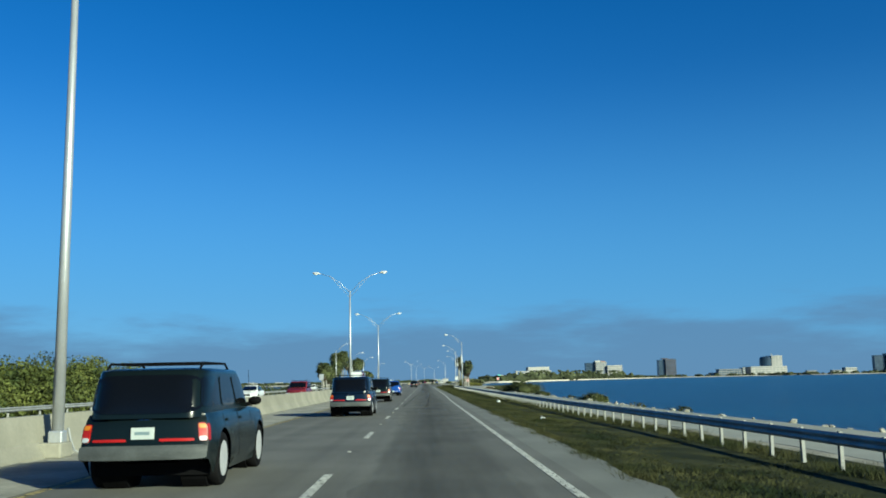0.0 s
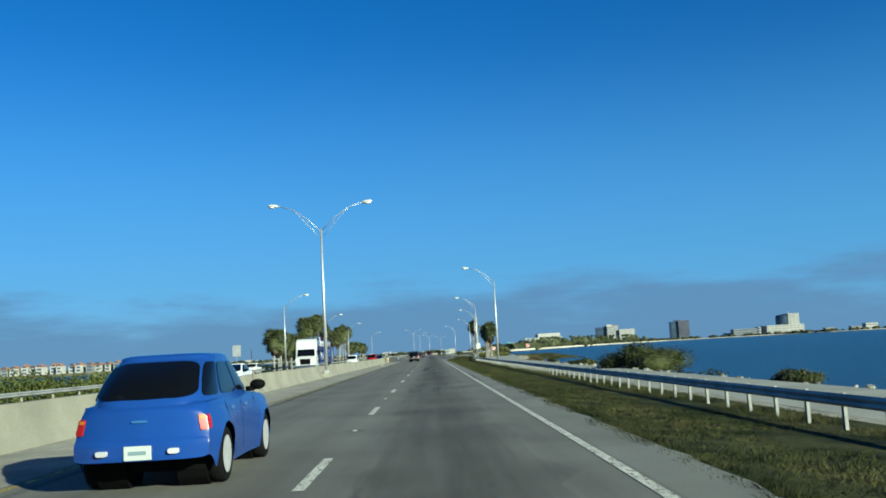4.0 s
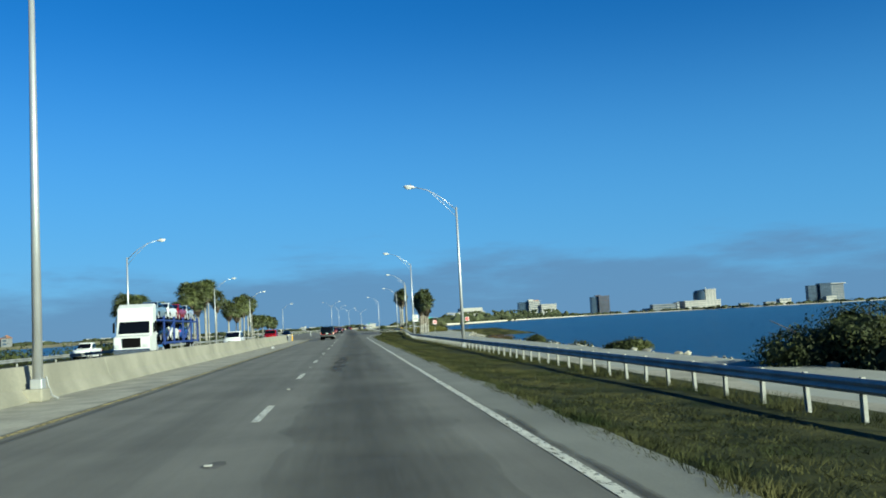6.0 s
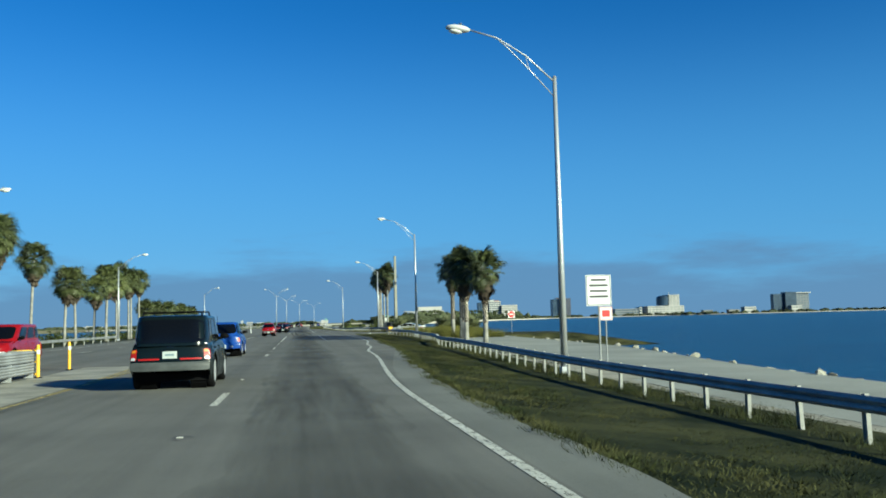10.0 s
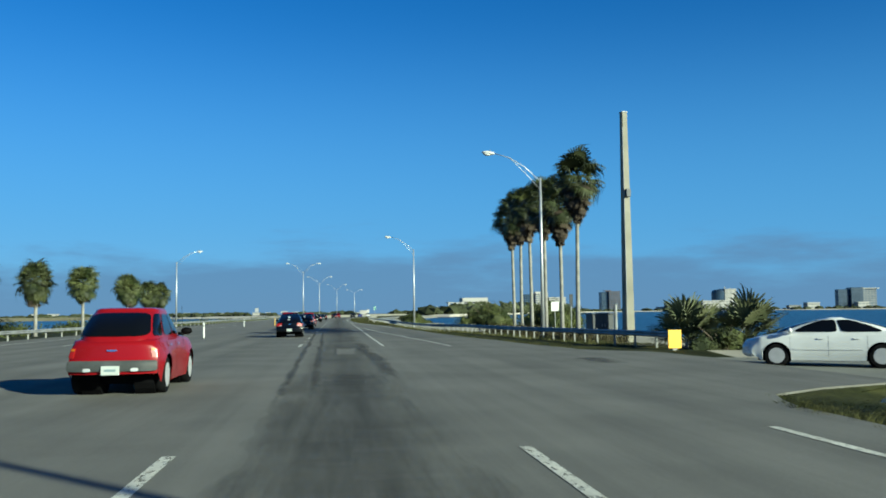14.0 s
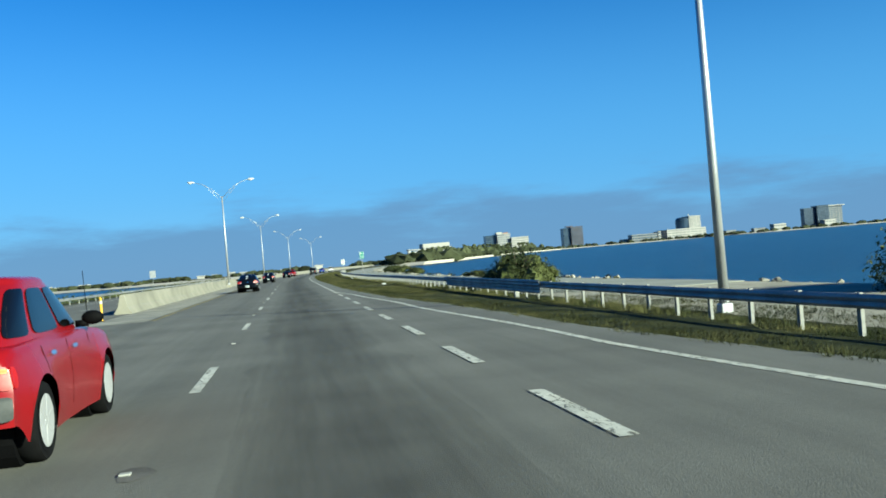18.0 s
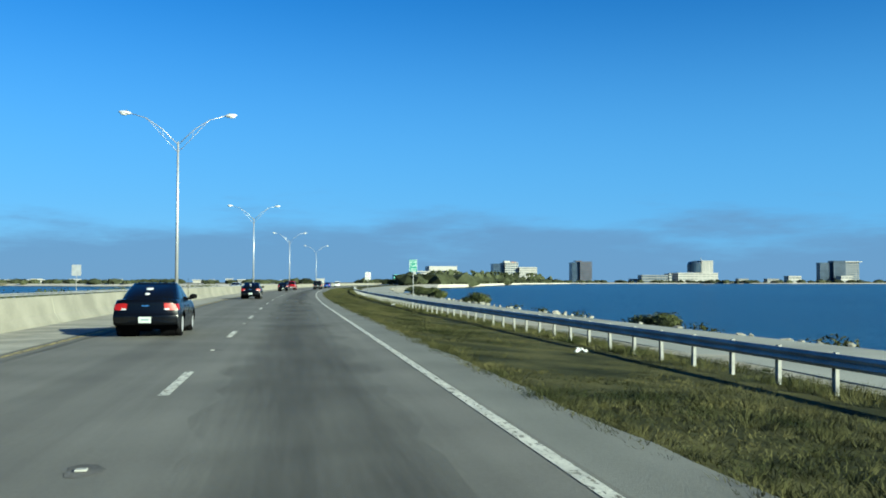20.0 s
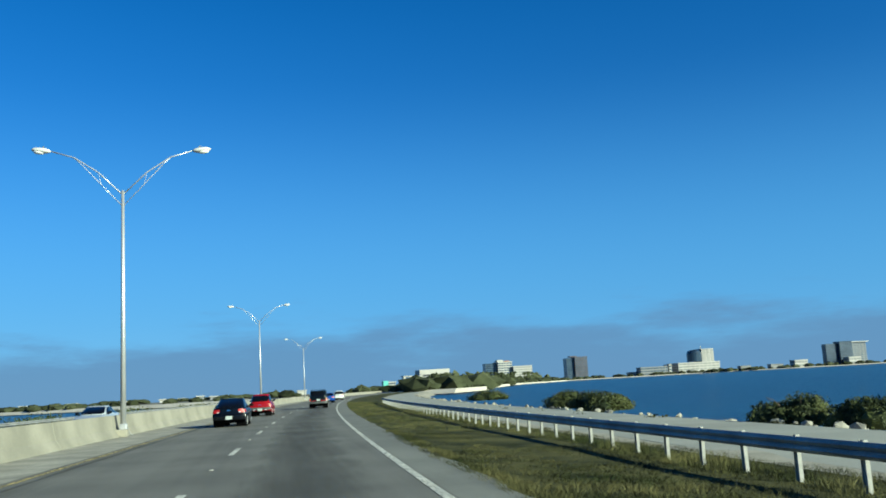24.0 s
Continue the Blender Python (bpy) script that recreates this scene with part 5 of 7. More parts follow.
def car_body(S):
    bm = bmesh.new()
    L, ra = S.L, S.ra
    ys = []
    for c in (-S.wb / 2, S.wb / 2):
        ys += [c - ra - 0.03] + [c + ra * math.cos(math.pi * (1 - i / 12)) for i in range(13)] + [c + ra + 0.03]
    ys += [-L / 2 + v for v in (0.0, 0.06, 0.14, 0.26)] + [L / 2 - v for v in (0.0, 0.06, 0.14, 0.26, 0.4)] + [-0.5, -0.2, 0.1, 0.4]
    ys = sorted(y for y in ys if -L / 2 <= y <= L / 2)
    rows = [0, 0.1, 0.22, 0.36, 0.5, 0.64, 0.76, 0.86, 0.93, 0.97, 1.0]
    us = [-1, -0.94, -0.8, -0.5, 0, 0.5, 0.8, 0.94, 1]
    side = {}
    for s in (-1, 1):
        for i, y in enumerate(ys):
            lo, hi = S.low(y), S.top(y)
            for j, t in enumerate(rows):
                side[s, i, j] = bm.verts.new(S.flank(y, lo + (hi - lo) * t, s))
    n, m = len(ys), len(rows)
    for s in (-1, 1):
        for i in range(n - 1):
            for j in range(m - 1):
                bm.faces.new((side[s, i, j], side[s, i + 1, j], side[s, i + 1, j + 1], side[s, i, j + 1]))
    lid = {}
    for i in range(n):
        a, b = side[-1, i, m - 1], side[1, i, m - 1]
        for k, u in enumerate(us):
            if abs(u) == 1:
                lid[i, k] = a if u < 0 else b
            else:
                y = ys[i]
                yy = a.co.y if abs(y) < S.y0 else a.co.y + (S.end(1 if y > 0 else -1, a.co.z, u) - a.co.y) * ease((abs(y) - S.y0) / (L / 2 - S.y0))
                lid[i, k] = bm.verts.new((u * b.co.x, yy, a.co.z + 0.035 * (1 - u ** 4)))
    for i in range(n - 1):
        for k in range(len(us) - 1):
            bm.faces.new((lid[i, k], lid[i + 1, k], lid[i + 1, k + 1], lid[i, k + 1]))
    for e, i in ((-1, 0), (1, n - 1)):
        cap = {}
        for j in range(m):
            for k, u in enumerate(us):
                if abs(u) == 1:
                    cap[j, k] = side[int(u), i, j]
                elif j == m - 1:
                    cap[j, k] = lid[i, k]
                else:
                    z = side[1, i, j].co.z
                    p = S.tail(u, z, e)
                    p.x = u * side[1, i, j].co.x
                    cap[j, k] = bm.verts.new(p)
        for j in range(m - 1):
            for k in range(len(us) - 1):
                bm.faces.new((cap[j, k], cap[j, k + 1], cap[j + 1, k + 1], cap[j + 1, k]))
    bmesh.ops.recalc_face_normals(bm, faces=bm.faces)
    me = finish(bm, True)
    me.set_sharp_from_angle(angle=radians(48))
    return me


def car_cabin(S):
    bm = bmesh.new()
    N = 48
    n = S.d["sq"]
    rings = []
    levels = [(g, 1.0, 0.0) for g in (0, 0.12, 0.3, 0.5, 0.7, 0.85, 0.95, 1.0)] + [(1, k, S.d.get("crown", 0.07) * c) for k, c in ((0.985, 0.31), (0.95, 0.57), (0.86, 0.79), (0.65, 0.94), (0.35, 1.0))]
    for g, sc, up in levels:
        yb, yf, w, z = S.cab(g)
        ring = []
        for i in range(N):
            a = 2 * math.pi * i / N
            c, s = math.cos(a), math.sin(a)
            x = w * math.copysign(abs(c) ** (2 / n), c)
            y = (yf - yb) / 2 * math.copysign(abs(s) ** (2 / n), s)
            ring.append(bm.verts.new((x * sc, (yb + yf) / 2 + y * sc, z + up)))
        rings.append(ring)
    for r0, r1 in zip(rings, rings[1:]):
        for i in range(N):
            bm.faces.new((r0[i], r0[(i + 1) % N], r1[(i + 1) % N], r1[i]))
    bm.faces.new(rings[-1])
    bmesh.ops.recalc_face_normals(bm, faces=bm.faces)
    me = finish(bm, True)
    me.set_sharp_from_angle(angle=radians(60))
    return me


def patch(fn, a0, a1, b0, b1, lift=0.008, order=5.0, n=28):
    """A rounded panel that follows a skin fn(a, b), standing a little proud of it, with a rim down to the skin."""
    bm = bmesh.new()
    ca, cb_, ra, rb = (a0 + a1) / 2, (b0 + b1) / 2, (a1 - a0) / 2, (b1 - b0) / 2

    def at(p, q, off):
        a, b = ca + ra * p, cb_ + rb * q
        o = fn(a, b)
        du = fn(a + ra * 0.05, b) - fn(a - ra * 0.05, b)
        dv = fn(a, b + rb * 0.05) - fn(a, b - rb * 0.05)
        nn = du.cross(dv).normalized()
        if nn.dot(o - Vector((0, o.y * 0.55, 0.6))) < 0:
            nn = -nn
        return o + nn * off
    rings = []
    for k, off in ((1.0, -0.015), (1.0, lift), (0.8, lift), (0.55, lift), (0.28, lift)):
        ring = []
        for i in range(n):
            t = 2 * math.pi * i / n
            c, s = math.cos(t), math.sin(t)
            ring.append(bm.verts.new(at(k * math.copysign(abs(c) ** (2 / order), c), k * math.copysign(abs(s) ** (2 / order), s), off)))
        rings.append(ring)
    for r0, r1 in zip(rings, rings[1:]):
        for i in range(n):
            bm.faces.new((r0[i], r0[(i + 1) % n], r1[(i + 1) % n], r1[i]))
    mid = bm.verts.new(at(0, 0, lift))
    for i in range(n):
        bm.faces.new((rings[-1][i], rings[-1][(i + 1) % n], mid))
    bmesh.ops.recalc_face_normals(bm, faces=bm.faces)
    me = finish(bm, True)
    me.set_sharp_from_angle(angle=radians(40))
    return me


def quad(bm, *pts):
    bm.faces.new([bm.verts.new(p) for p in pts])


def slab(bm, pts, out, t=0.012):
    """A pane of some thickness standing proud along out."""
    o = Vector(out).normalized() * t
    a = [bm.verts.new(Vector(p)) for p in pts]
    b = [bm.verts.new(Vector(p) + o) for p in pts]
    n = len(pts)
    bm.faces.new(b)
    for i in range(n):
        bm.faces.new((a[i], a[(i + 1) % n], b[(i + 1) % n], b[i]))


WHEELS = {}


def wheel_meshes(wr):
    """Tyre and rim for the +x side."""
    if wr not in WHEELS:
        bm = bmesh.new()
        prof = [(-0.09, wr * 0.64), (-0.105, wr * 0.80), (-0.10, wr * 0.94), (-0.075, wr), (0.075, wr), (0.10, wr * 0.94), (0.105, wr * 0.80), (0.09, wr * 0.64)]
        tube(bm, [(a, 0, 0) for a, r in prof], [r for a, r in prof], 28)
        ty = finish(bm, True, (M_TYRE,))
        ty.set_sharp_from_angle(angle=radians(50))
        bm = bmesh.new()
        tube(bm, [(0.075, 0, 0), (0.105, 0, 0), (0.108, 0, 0), (0.06, 0, 0)], [wr * 0.66, wr * 0.67, wr * 0.61, wr * 0.55], 28, cap=False)
        for j in range(6):
            m = Matrix.Translation((0.098, 0, 0)) @ Matrix.Rotation(j * 2 * math.pi / 6, 4, "X")
            box(bm, -0.012, 0.012, -0.017, 0.017, 0.02, wr * 0.63, m)
        tube(bm, [(0.08, 0, 0), (0.108, 0, 0)], [0.07, 0.055], 12)
        WHEELS[wr] = (ty, finish(bm, False, (M_RIM,)))
    return WHEELS[wr]


NAMES = {"suv": "suv", "hatch": "hatchback", "van": "minivan", "sedan": "sedan", "saloon": "sedan", "pickup": "pickup_truck"}
SKINS = {}


def build_car(k, paint, label, group="", bumper=None, rack=False, plate=True, stickers=False):
    S = Shape(k)
    L, W, H, wb, wr = S.d["size"]
    belt = S.top(0)
    root = thing(NAMES[k], label, "car", group)
    if k not in SKINS:
        SKINS[k] = (car_body(S), car_cabin(S))
    body = part("body", SKINS[k][0].copy(), paint, root)
    cabin = part("cabin", SKINS[k][1].copy(), paint, root)
    g0, g1, gw = S.d["glass"]
    for s in (-1, 1):
        for f0, f1 in S.d["cuts"]:
            part("side_window", patch(lambda a, b: S.cab_side(a, b, s), f0, f1, 0.22, 0.9, 0.011, 7.0), M_CARGLASS, cabin)
    rw = part("rear_window", patch(lambda a, b: S.cab_end(a, b, -1), -gw, gw, g0, g1 + 0.05, 0.013, 6.0), M_CARGLASS, cabin)
    part("windscreen", patch(lambda a, b: S.cab_end(a, b, 1), -0.86, 0.86, 0.2, 0.93, 0.012, 7.0), M_CARGLASS, cabin)
    if stickers:
        for a, b, c, d in ((-0.20, 0.08, 0.66, 0.76), (-0.16, 0.02, 0.42, 0.50), (0.14, 0.5, 0.16, 0.19)):
            part("sticker", patch(lambda p, q: S.cab_end(p, q, -1), a, b, c, d, 0.019, 2.5, 16), M_SIGNW, rw)
    ty, ri = wheel_meshes(wr)
    for s in (-1, 1):
        for yc in (-wb / 2, wb / 2):
            wh = new("wheel")
            wh.parent = root
            wh.location = (s * (S.side(yc, 0.75) - 0.12), yc, wr)
            wh.rotation_euler = (random.uniform(0, 1), 0, 0 if s > 0 else math.pi)
            part("tyre", ty, None, wh)
            part("rim", ri, None, wh)
            part("wheel_well", tube(bmesh.new(), [(s * (W / 2 - 0.55), yc, wr), (s * (W / 2 - 0.20), yc, wr)], [wr + 0.058, wr + 0.058], 20), M_TRIM, root)
            x = S.side(yc, 0.7)
    part("underbody", box(bmesh.new(), -W / 2 * 0.86, W / 2 * 0.86, -L / 2 + 0.55, L / 2 - 0.5, 0.19, 0.36), M_TRIM, root)
    # bumpers follow the rounded ends
    bp = bumper or paint
    part("rear_bumper", patch(lambda a, b: S.tail(a, b, -1), -0.985, 0.985, 0.45 if bumper else 0.38, 0.61, 0.05 if bumper else 0.02, 10.0, 40), bp, root)
    part("front_bumper", patch(lambda a, b: S.tail(a, b, 1), -0.95, 0.95, 0.30, 0.50, 0.02, 10.0, 40), bp, root)
    part("grille", patch(lambda a, b: S.tail(a, b, 1), -0.42, 0.42, 0.55, 0.68, 0.008, 4.0), M_TRIM, root)
    u0, u1, z0, z1 = S.d["tail"]
    for s in (-1, 1):
        a, b = (u0, u1) if s > 0 else (-u1, -u0)
        lamp = part("tail_lamp", patch(lambda p, q: S.tail(p, q, -1), a, b, z0, z1, 0.014, 5.0), M_TAIL, root, "red tail lamp")
        zh = (z1 - z0) / 3
        part("lamp_side", patch(lambda p, q: S.flank(p, q, s), -L / 2 + 0.005, -L / 2 + (0.30 if k in ("sedan", "saloon") else 0.16), z0 + 0.005, z1 - 0.005, 0.012, 4.0), M_TAIL, lamp)
        if k in ("suv", "hatch", "van"):
            part("indicator_lens", patch(lambda p, q: S.tail(p, q, -1), a + 0.01, b - 0.01, z1 - zh * 0.9, z1 - 0.015, 0.02, 4.0, 20), M_AMBERLENS, lamp)
        if k != "hatch":
            i0, i1 = (a + 0.01, b - 0.01) if k != "sedan" else ((a, a + (b - a) * 0.4) if s > 0 else (b - (b - a) * 0.4, b))
            part("reverse_lens", patch(lambda p, q: S.tail(p, q, -1), i0, i1, z0 + 0.005, z0 + zh * 0.8, 0.02, 4.0, 20), M_CLEAR, lamp)
        else:
            part("reverse_lens", patch(lambda p, q: S.tail(p, q, -1), min(s * 0.44, s * 0.6), max(s * 0.44, s * 0.6), 0.45, 0.51, 0.062, 4.0, 20), M_CLEAR, root)
        part("headlamp", patch(lambda p, q: S.tail(p, q, 1), min(s * 0.52, s * 0.97), max(s * 0.52, s * 0.97), 0.54, 0.68, 0.014, 4.0), M_CLEAR, root)
        my = S.d["cabin"][3] - 0.50
        mz = belt + 0.10
        xm = S.side(my, belt - 0.02)
        bm = bmesh.new()
        bmesh.ops.create_uvsphere(bm, u_segments=12, v_segments=8, radius=1, matrix=Matrix.Translation((s * (xm + 0.11), my, mz)) @ Matrix.Diagonal((0.115, 0.065, 0.075, 1)))
        box(bm, min(s * (xm - 0.06), s * (xm + 0.06)), max(s * (xm - 0.06), s * (xm + 0.06)), my - 0.03, my + 0.03, mz - 0.09, mz - 0.02)
        part("wing_mirror", bm, M_TRIM if k not in ("saloon",) else paint, root, smooth=True)
        ca, ce = S.d["cabin"][0], S.d["cabin"][3]
        for f in ((0.33, 0.60) if k != "pickup" else (0.35,)):
            y = ca + (ce - ca) * f
            part("door_handle", patch(lambda p, q: S.flank(p, q, s), y, y + 0.19, belt - 0.16, belt - 0.12, 0.028, 4.0, 16), M_CHROME if k == "hatch" else paint, root)
        for f in ((0.28, 0.57, 0.86) if k != "pickup" else (0.15, 0.86)):
            y = ca + (ce - ca) * f
            part("door_seam", patch(lambda p, q: S.flank(p, q, s), y, y + 0.006, max(0.34, S.low(y) + 0.03), belt - 0.05, 0.002, 12.0, 12), M_TRIM, root)
        if k in ("sedan", "saloon", "van"):
            part("rub_strip", patch(lambda p, q: S.flank(p, q, s), -wb / 2 + S.ra + 0.06, wb / 2 - S.ra - 0.06, 0.50, 0.545, 0.012, 10.0, 20), paint, root)
    if plate:
        pz = S.d["plate"]
        yb = S.end(-1, pz, 0) - (0.085 if bumper and pz < 0.6 else 0.035)
        p = part("licence_plate", box(bmesh.new(), -0.155, 0.155, yb, yb + 0.05, pz - 0.08, pz + 0.08, bevel=0.006), M_PLATE, root)
        part("plate_bar", box(bmesh.new(), -0.10, 0.10, yb - 0.006, yb + 0.01, pz - 0.018, pz + 0.024), M_PLATEBAR, p)
    bz = {"suv": 0.96, "hatch": 0.80, "sedan": 0.80}.get(k, 0.88)
    part("rear_badge", patch(lambda a, b: S.tail(a, b, -1), -0.13, 0.13, bz - 0.014, bz + 0.014, 0.014, 2.5, 16), M_CHROME, root)
    if k == "suv":
        for s in (-1, 1):
            part("reflector_strip", patch(lambda a, b: S.tail(a, b, -1), min(s * 0.26, s * 0.80), max(s * 0.26, s * 0.80), 0.685, 0.72, 0.012, 8.0, 20), M_TAIL, root)
    yb, yf, wroof, zr = S.cab(1)
    if rack:
        for s in (-1, 1):
            x = s * wroof * 0.84
            part("roof_rail", tube(bmesh.new(), [(x, yb + 0.2, H - 0.03), (x, yb + 0.35, H + 0.06), (x, yf - 0.7, H + 0.07), (x, yf - 0.45, H - 0.03)], 0.02, 6), M_TRIM, root)
        for y in (yb + 0.5, yf - 0.95):
            part("roof_bar", tube(bmesh.new(), [(-wroof * 0.84, y, H + 0.065), (wroof * 0.84, y, H + 0.065)], 0.016, 6), M_TRIM, root)
    if k == "pickup":
        part("bed_floor", box(bmesh.new(), -W / 2 * 0.8, W / 2 * 0.8, -L / 2 + 0.2, -0.9, belt + 0.03, belt + 0.05), M_TRIM, root)
    ay = S.d["cabin"][3] + 0.2
    part("antenna", tube(bmesh.new(), [(W / 2 * 0.78, ay, S.top(ay) - 0.03), (W / 2 * 0.78, ay - 0.1, S.top(ay) + 0.65)], 0.004, 5), M_TRIM, root)
    return root


def put(ob, x, y, turn=0.0, z=0.0):
    ob.matrix_basis = pose(x, y, z, 0, 0, turn)
    return ob


suv = put(build_car("suv", C_SUV, "dark green sport utility vehicle with a grey bumper and roof rack", bumper=M_GREYBUMP, rack=True), -5.97, 15.0)
put(build_car("suv", C_NAVY, "navy blue sport utility vehicle with a grey bumper", bumper=M_GREYBUMP, rack=True), -5.3, 41.5)
copy_thing(suv, pose(-5.55, 70.0, 0))
copy_thing(suv, pose(-5.0, 250.0, 0))
blu = put(build_car("hatch", C_BLUE, "small bright blue hatchback in the inner lane"), -5.5, 99.5)
copy_thing(blu, pose(-5.6, 271.0, 0))
red = put(build_car("hatch", C_RED, "red retro hatchback with chrome door handles in the inner lane", bumper=M_GREYBUMP), -5.95, 342.3)
blk = put(build_car("sedan", C_BLACK, "black sedan with red tail lamps in the inner lane", stickers=True), -5.05, 411.5)
copy_thing(blk, pose(-4.97, 382.5, 0, 0, 0, 0.8))
copy_thing(red, pose(-5.3, 430.0, 0, 0, 0, 0))
copy_thing(red, pose(-5.6, 394.5, 0, 0, 0, 0))
copy_thing(blk, pose(-5.75, 495.5, 0, 0, 0, 0))
copy_thing(blk, pose(edge_x(549) - 5.6, 549.0, 0, 0, 0, -0.8))
wht = put(build_car("saloon", C_WHITE, "white sedan waiting at the mouth of the side road"), 12.4, 348.8, 60, -0.27)
put(build_car("sedan", C_GREY, "grey-blue sedan coming along the far carriageway", "oncoming traffic"), -13.4, 50.0, 180)
w2 = put(build_car("sedan", C_WHITE, "white sedan coming along the outer lane of the far carriageway", "oncoming traffic"), -17.2, 80.0, 180)
put(build_car("suv", C_MAROON, "dark maroon sport utility vehicle with clear headlamps, oncoming", "oncoming traffic", rack=True), -13.4, 82.5, 180)
put(build_car("pickup", C_BLACK, "dark pickup truck coming along the far carriageway", "oncoming traffic"), -17.2, 109.0, 180)
copy_thing(w2, pose(-13.4, 139.0, 0, 0, 0, 180))
put(build_car("van", C_WHITE, "white minivan coming along the far carriageway", "oncoming traffic"), -14.2, 228.0, 180)
put(build_car("suv", C_RED, "red sport utility vehicle coming along the far carriageway", "oncoming traffic"), -13.4, 263.5, 180)
put(build_car("sedan", C_BLACK, "black sedan crossing the median opening on the far carriageway", "oncoming traffic"), -15.2, 321.5, 180)
slv = put(build_car("sedan", C_SILVER, "silver sedan coming along the outer lane of the far carriageway", "oncoming traffic"), -17.2, 350.0, 180)
copy_thing(slv, pose(edge_x(622) - 13.8, 622.0, 0, 0, 0, 176))
put(build_car("pickup", C_WHITE, "white pickup truck parked beyond the far guardrail", "oncoming traffic"), -30.5, 233.0, 178, -0.42)
# traffic further along the bend
put(build_car("sedan", C_BLACK, "black sedan driving ahead in the inner lane of the bend", "cars ahead"), edge_x(616) - 5.7, 616.0, -3)
put(build_car("hatch", C_RED, "red hatchback driving ahead in the inner lane of the bend", "cars ahead", bumper=M_GREYBUMP), edge_x(637) - 5.6, 637.0, -3.6)
put(build_car("suv", C_SUV, "dark sport utility vehicle ahead in the outer lane of the bend", "cars ahead", bumper=M_GREYBUMP, rack=True), edge_x(658) - 1.7, 658.5, -4.3)
put(build_car("sedan", C_BLUE, "dark blue sedan far ahead on the bend", "cars ahead"), edge_x(700) - 1.7, 700, -5.5)
put(build_car("van", C_WHITE, "white minivan far ahead on the bend", "cars ahead"), edge_x(742) - 1.7, 742, -6.8)


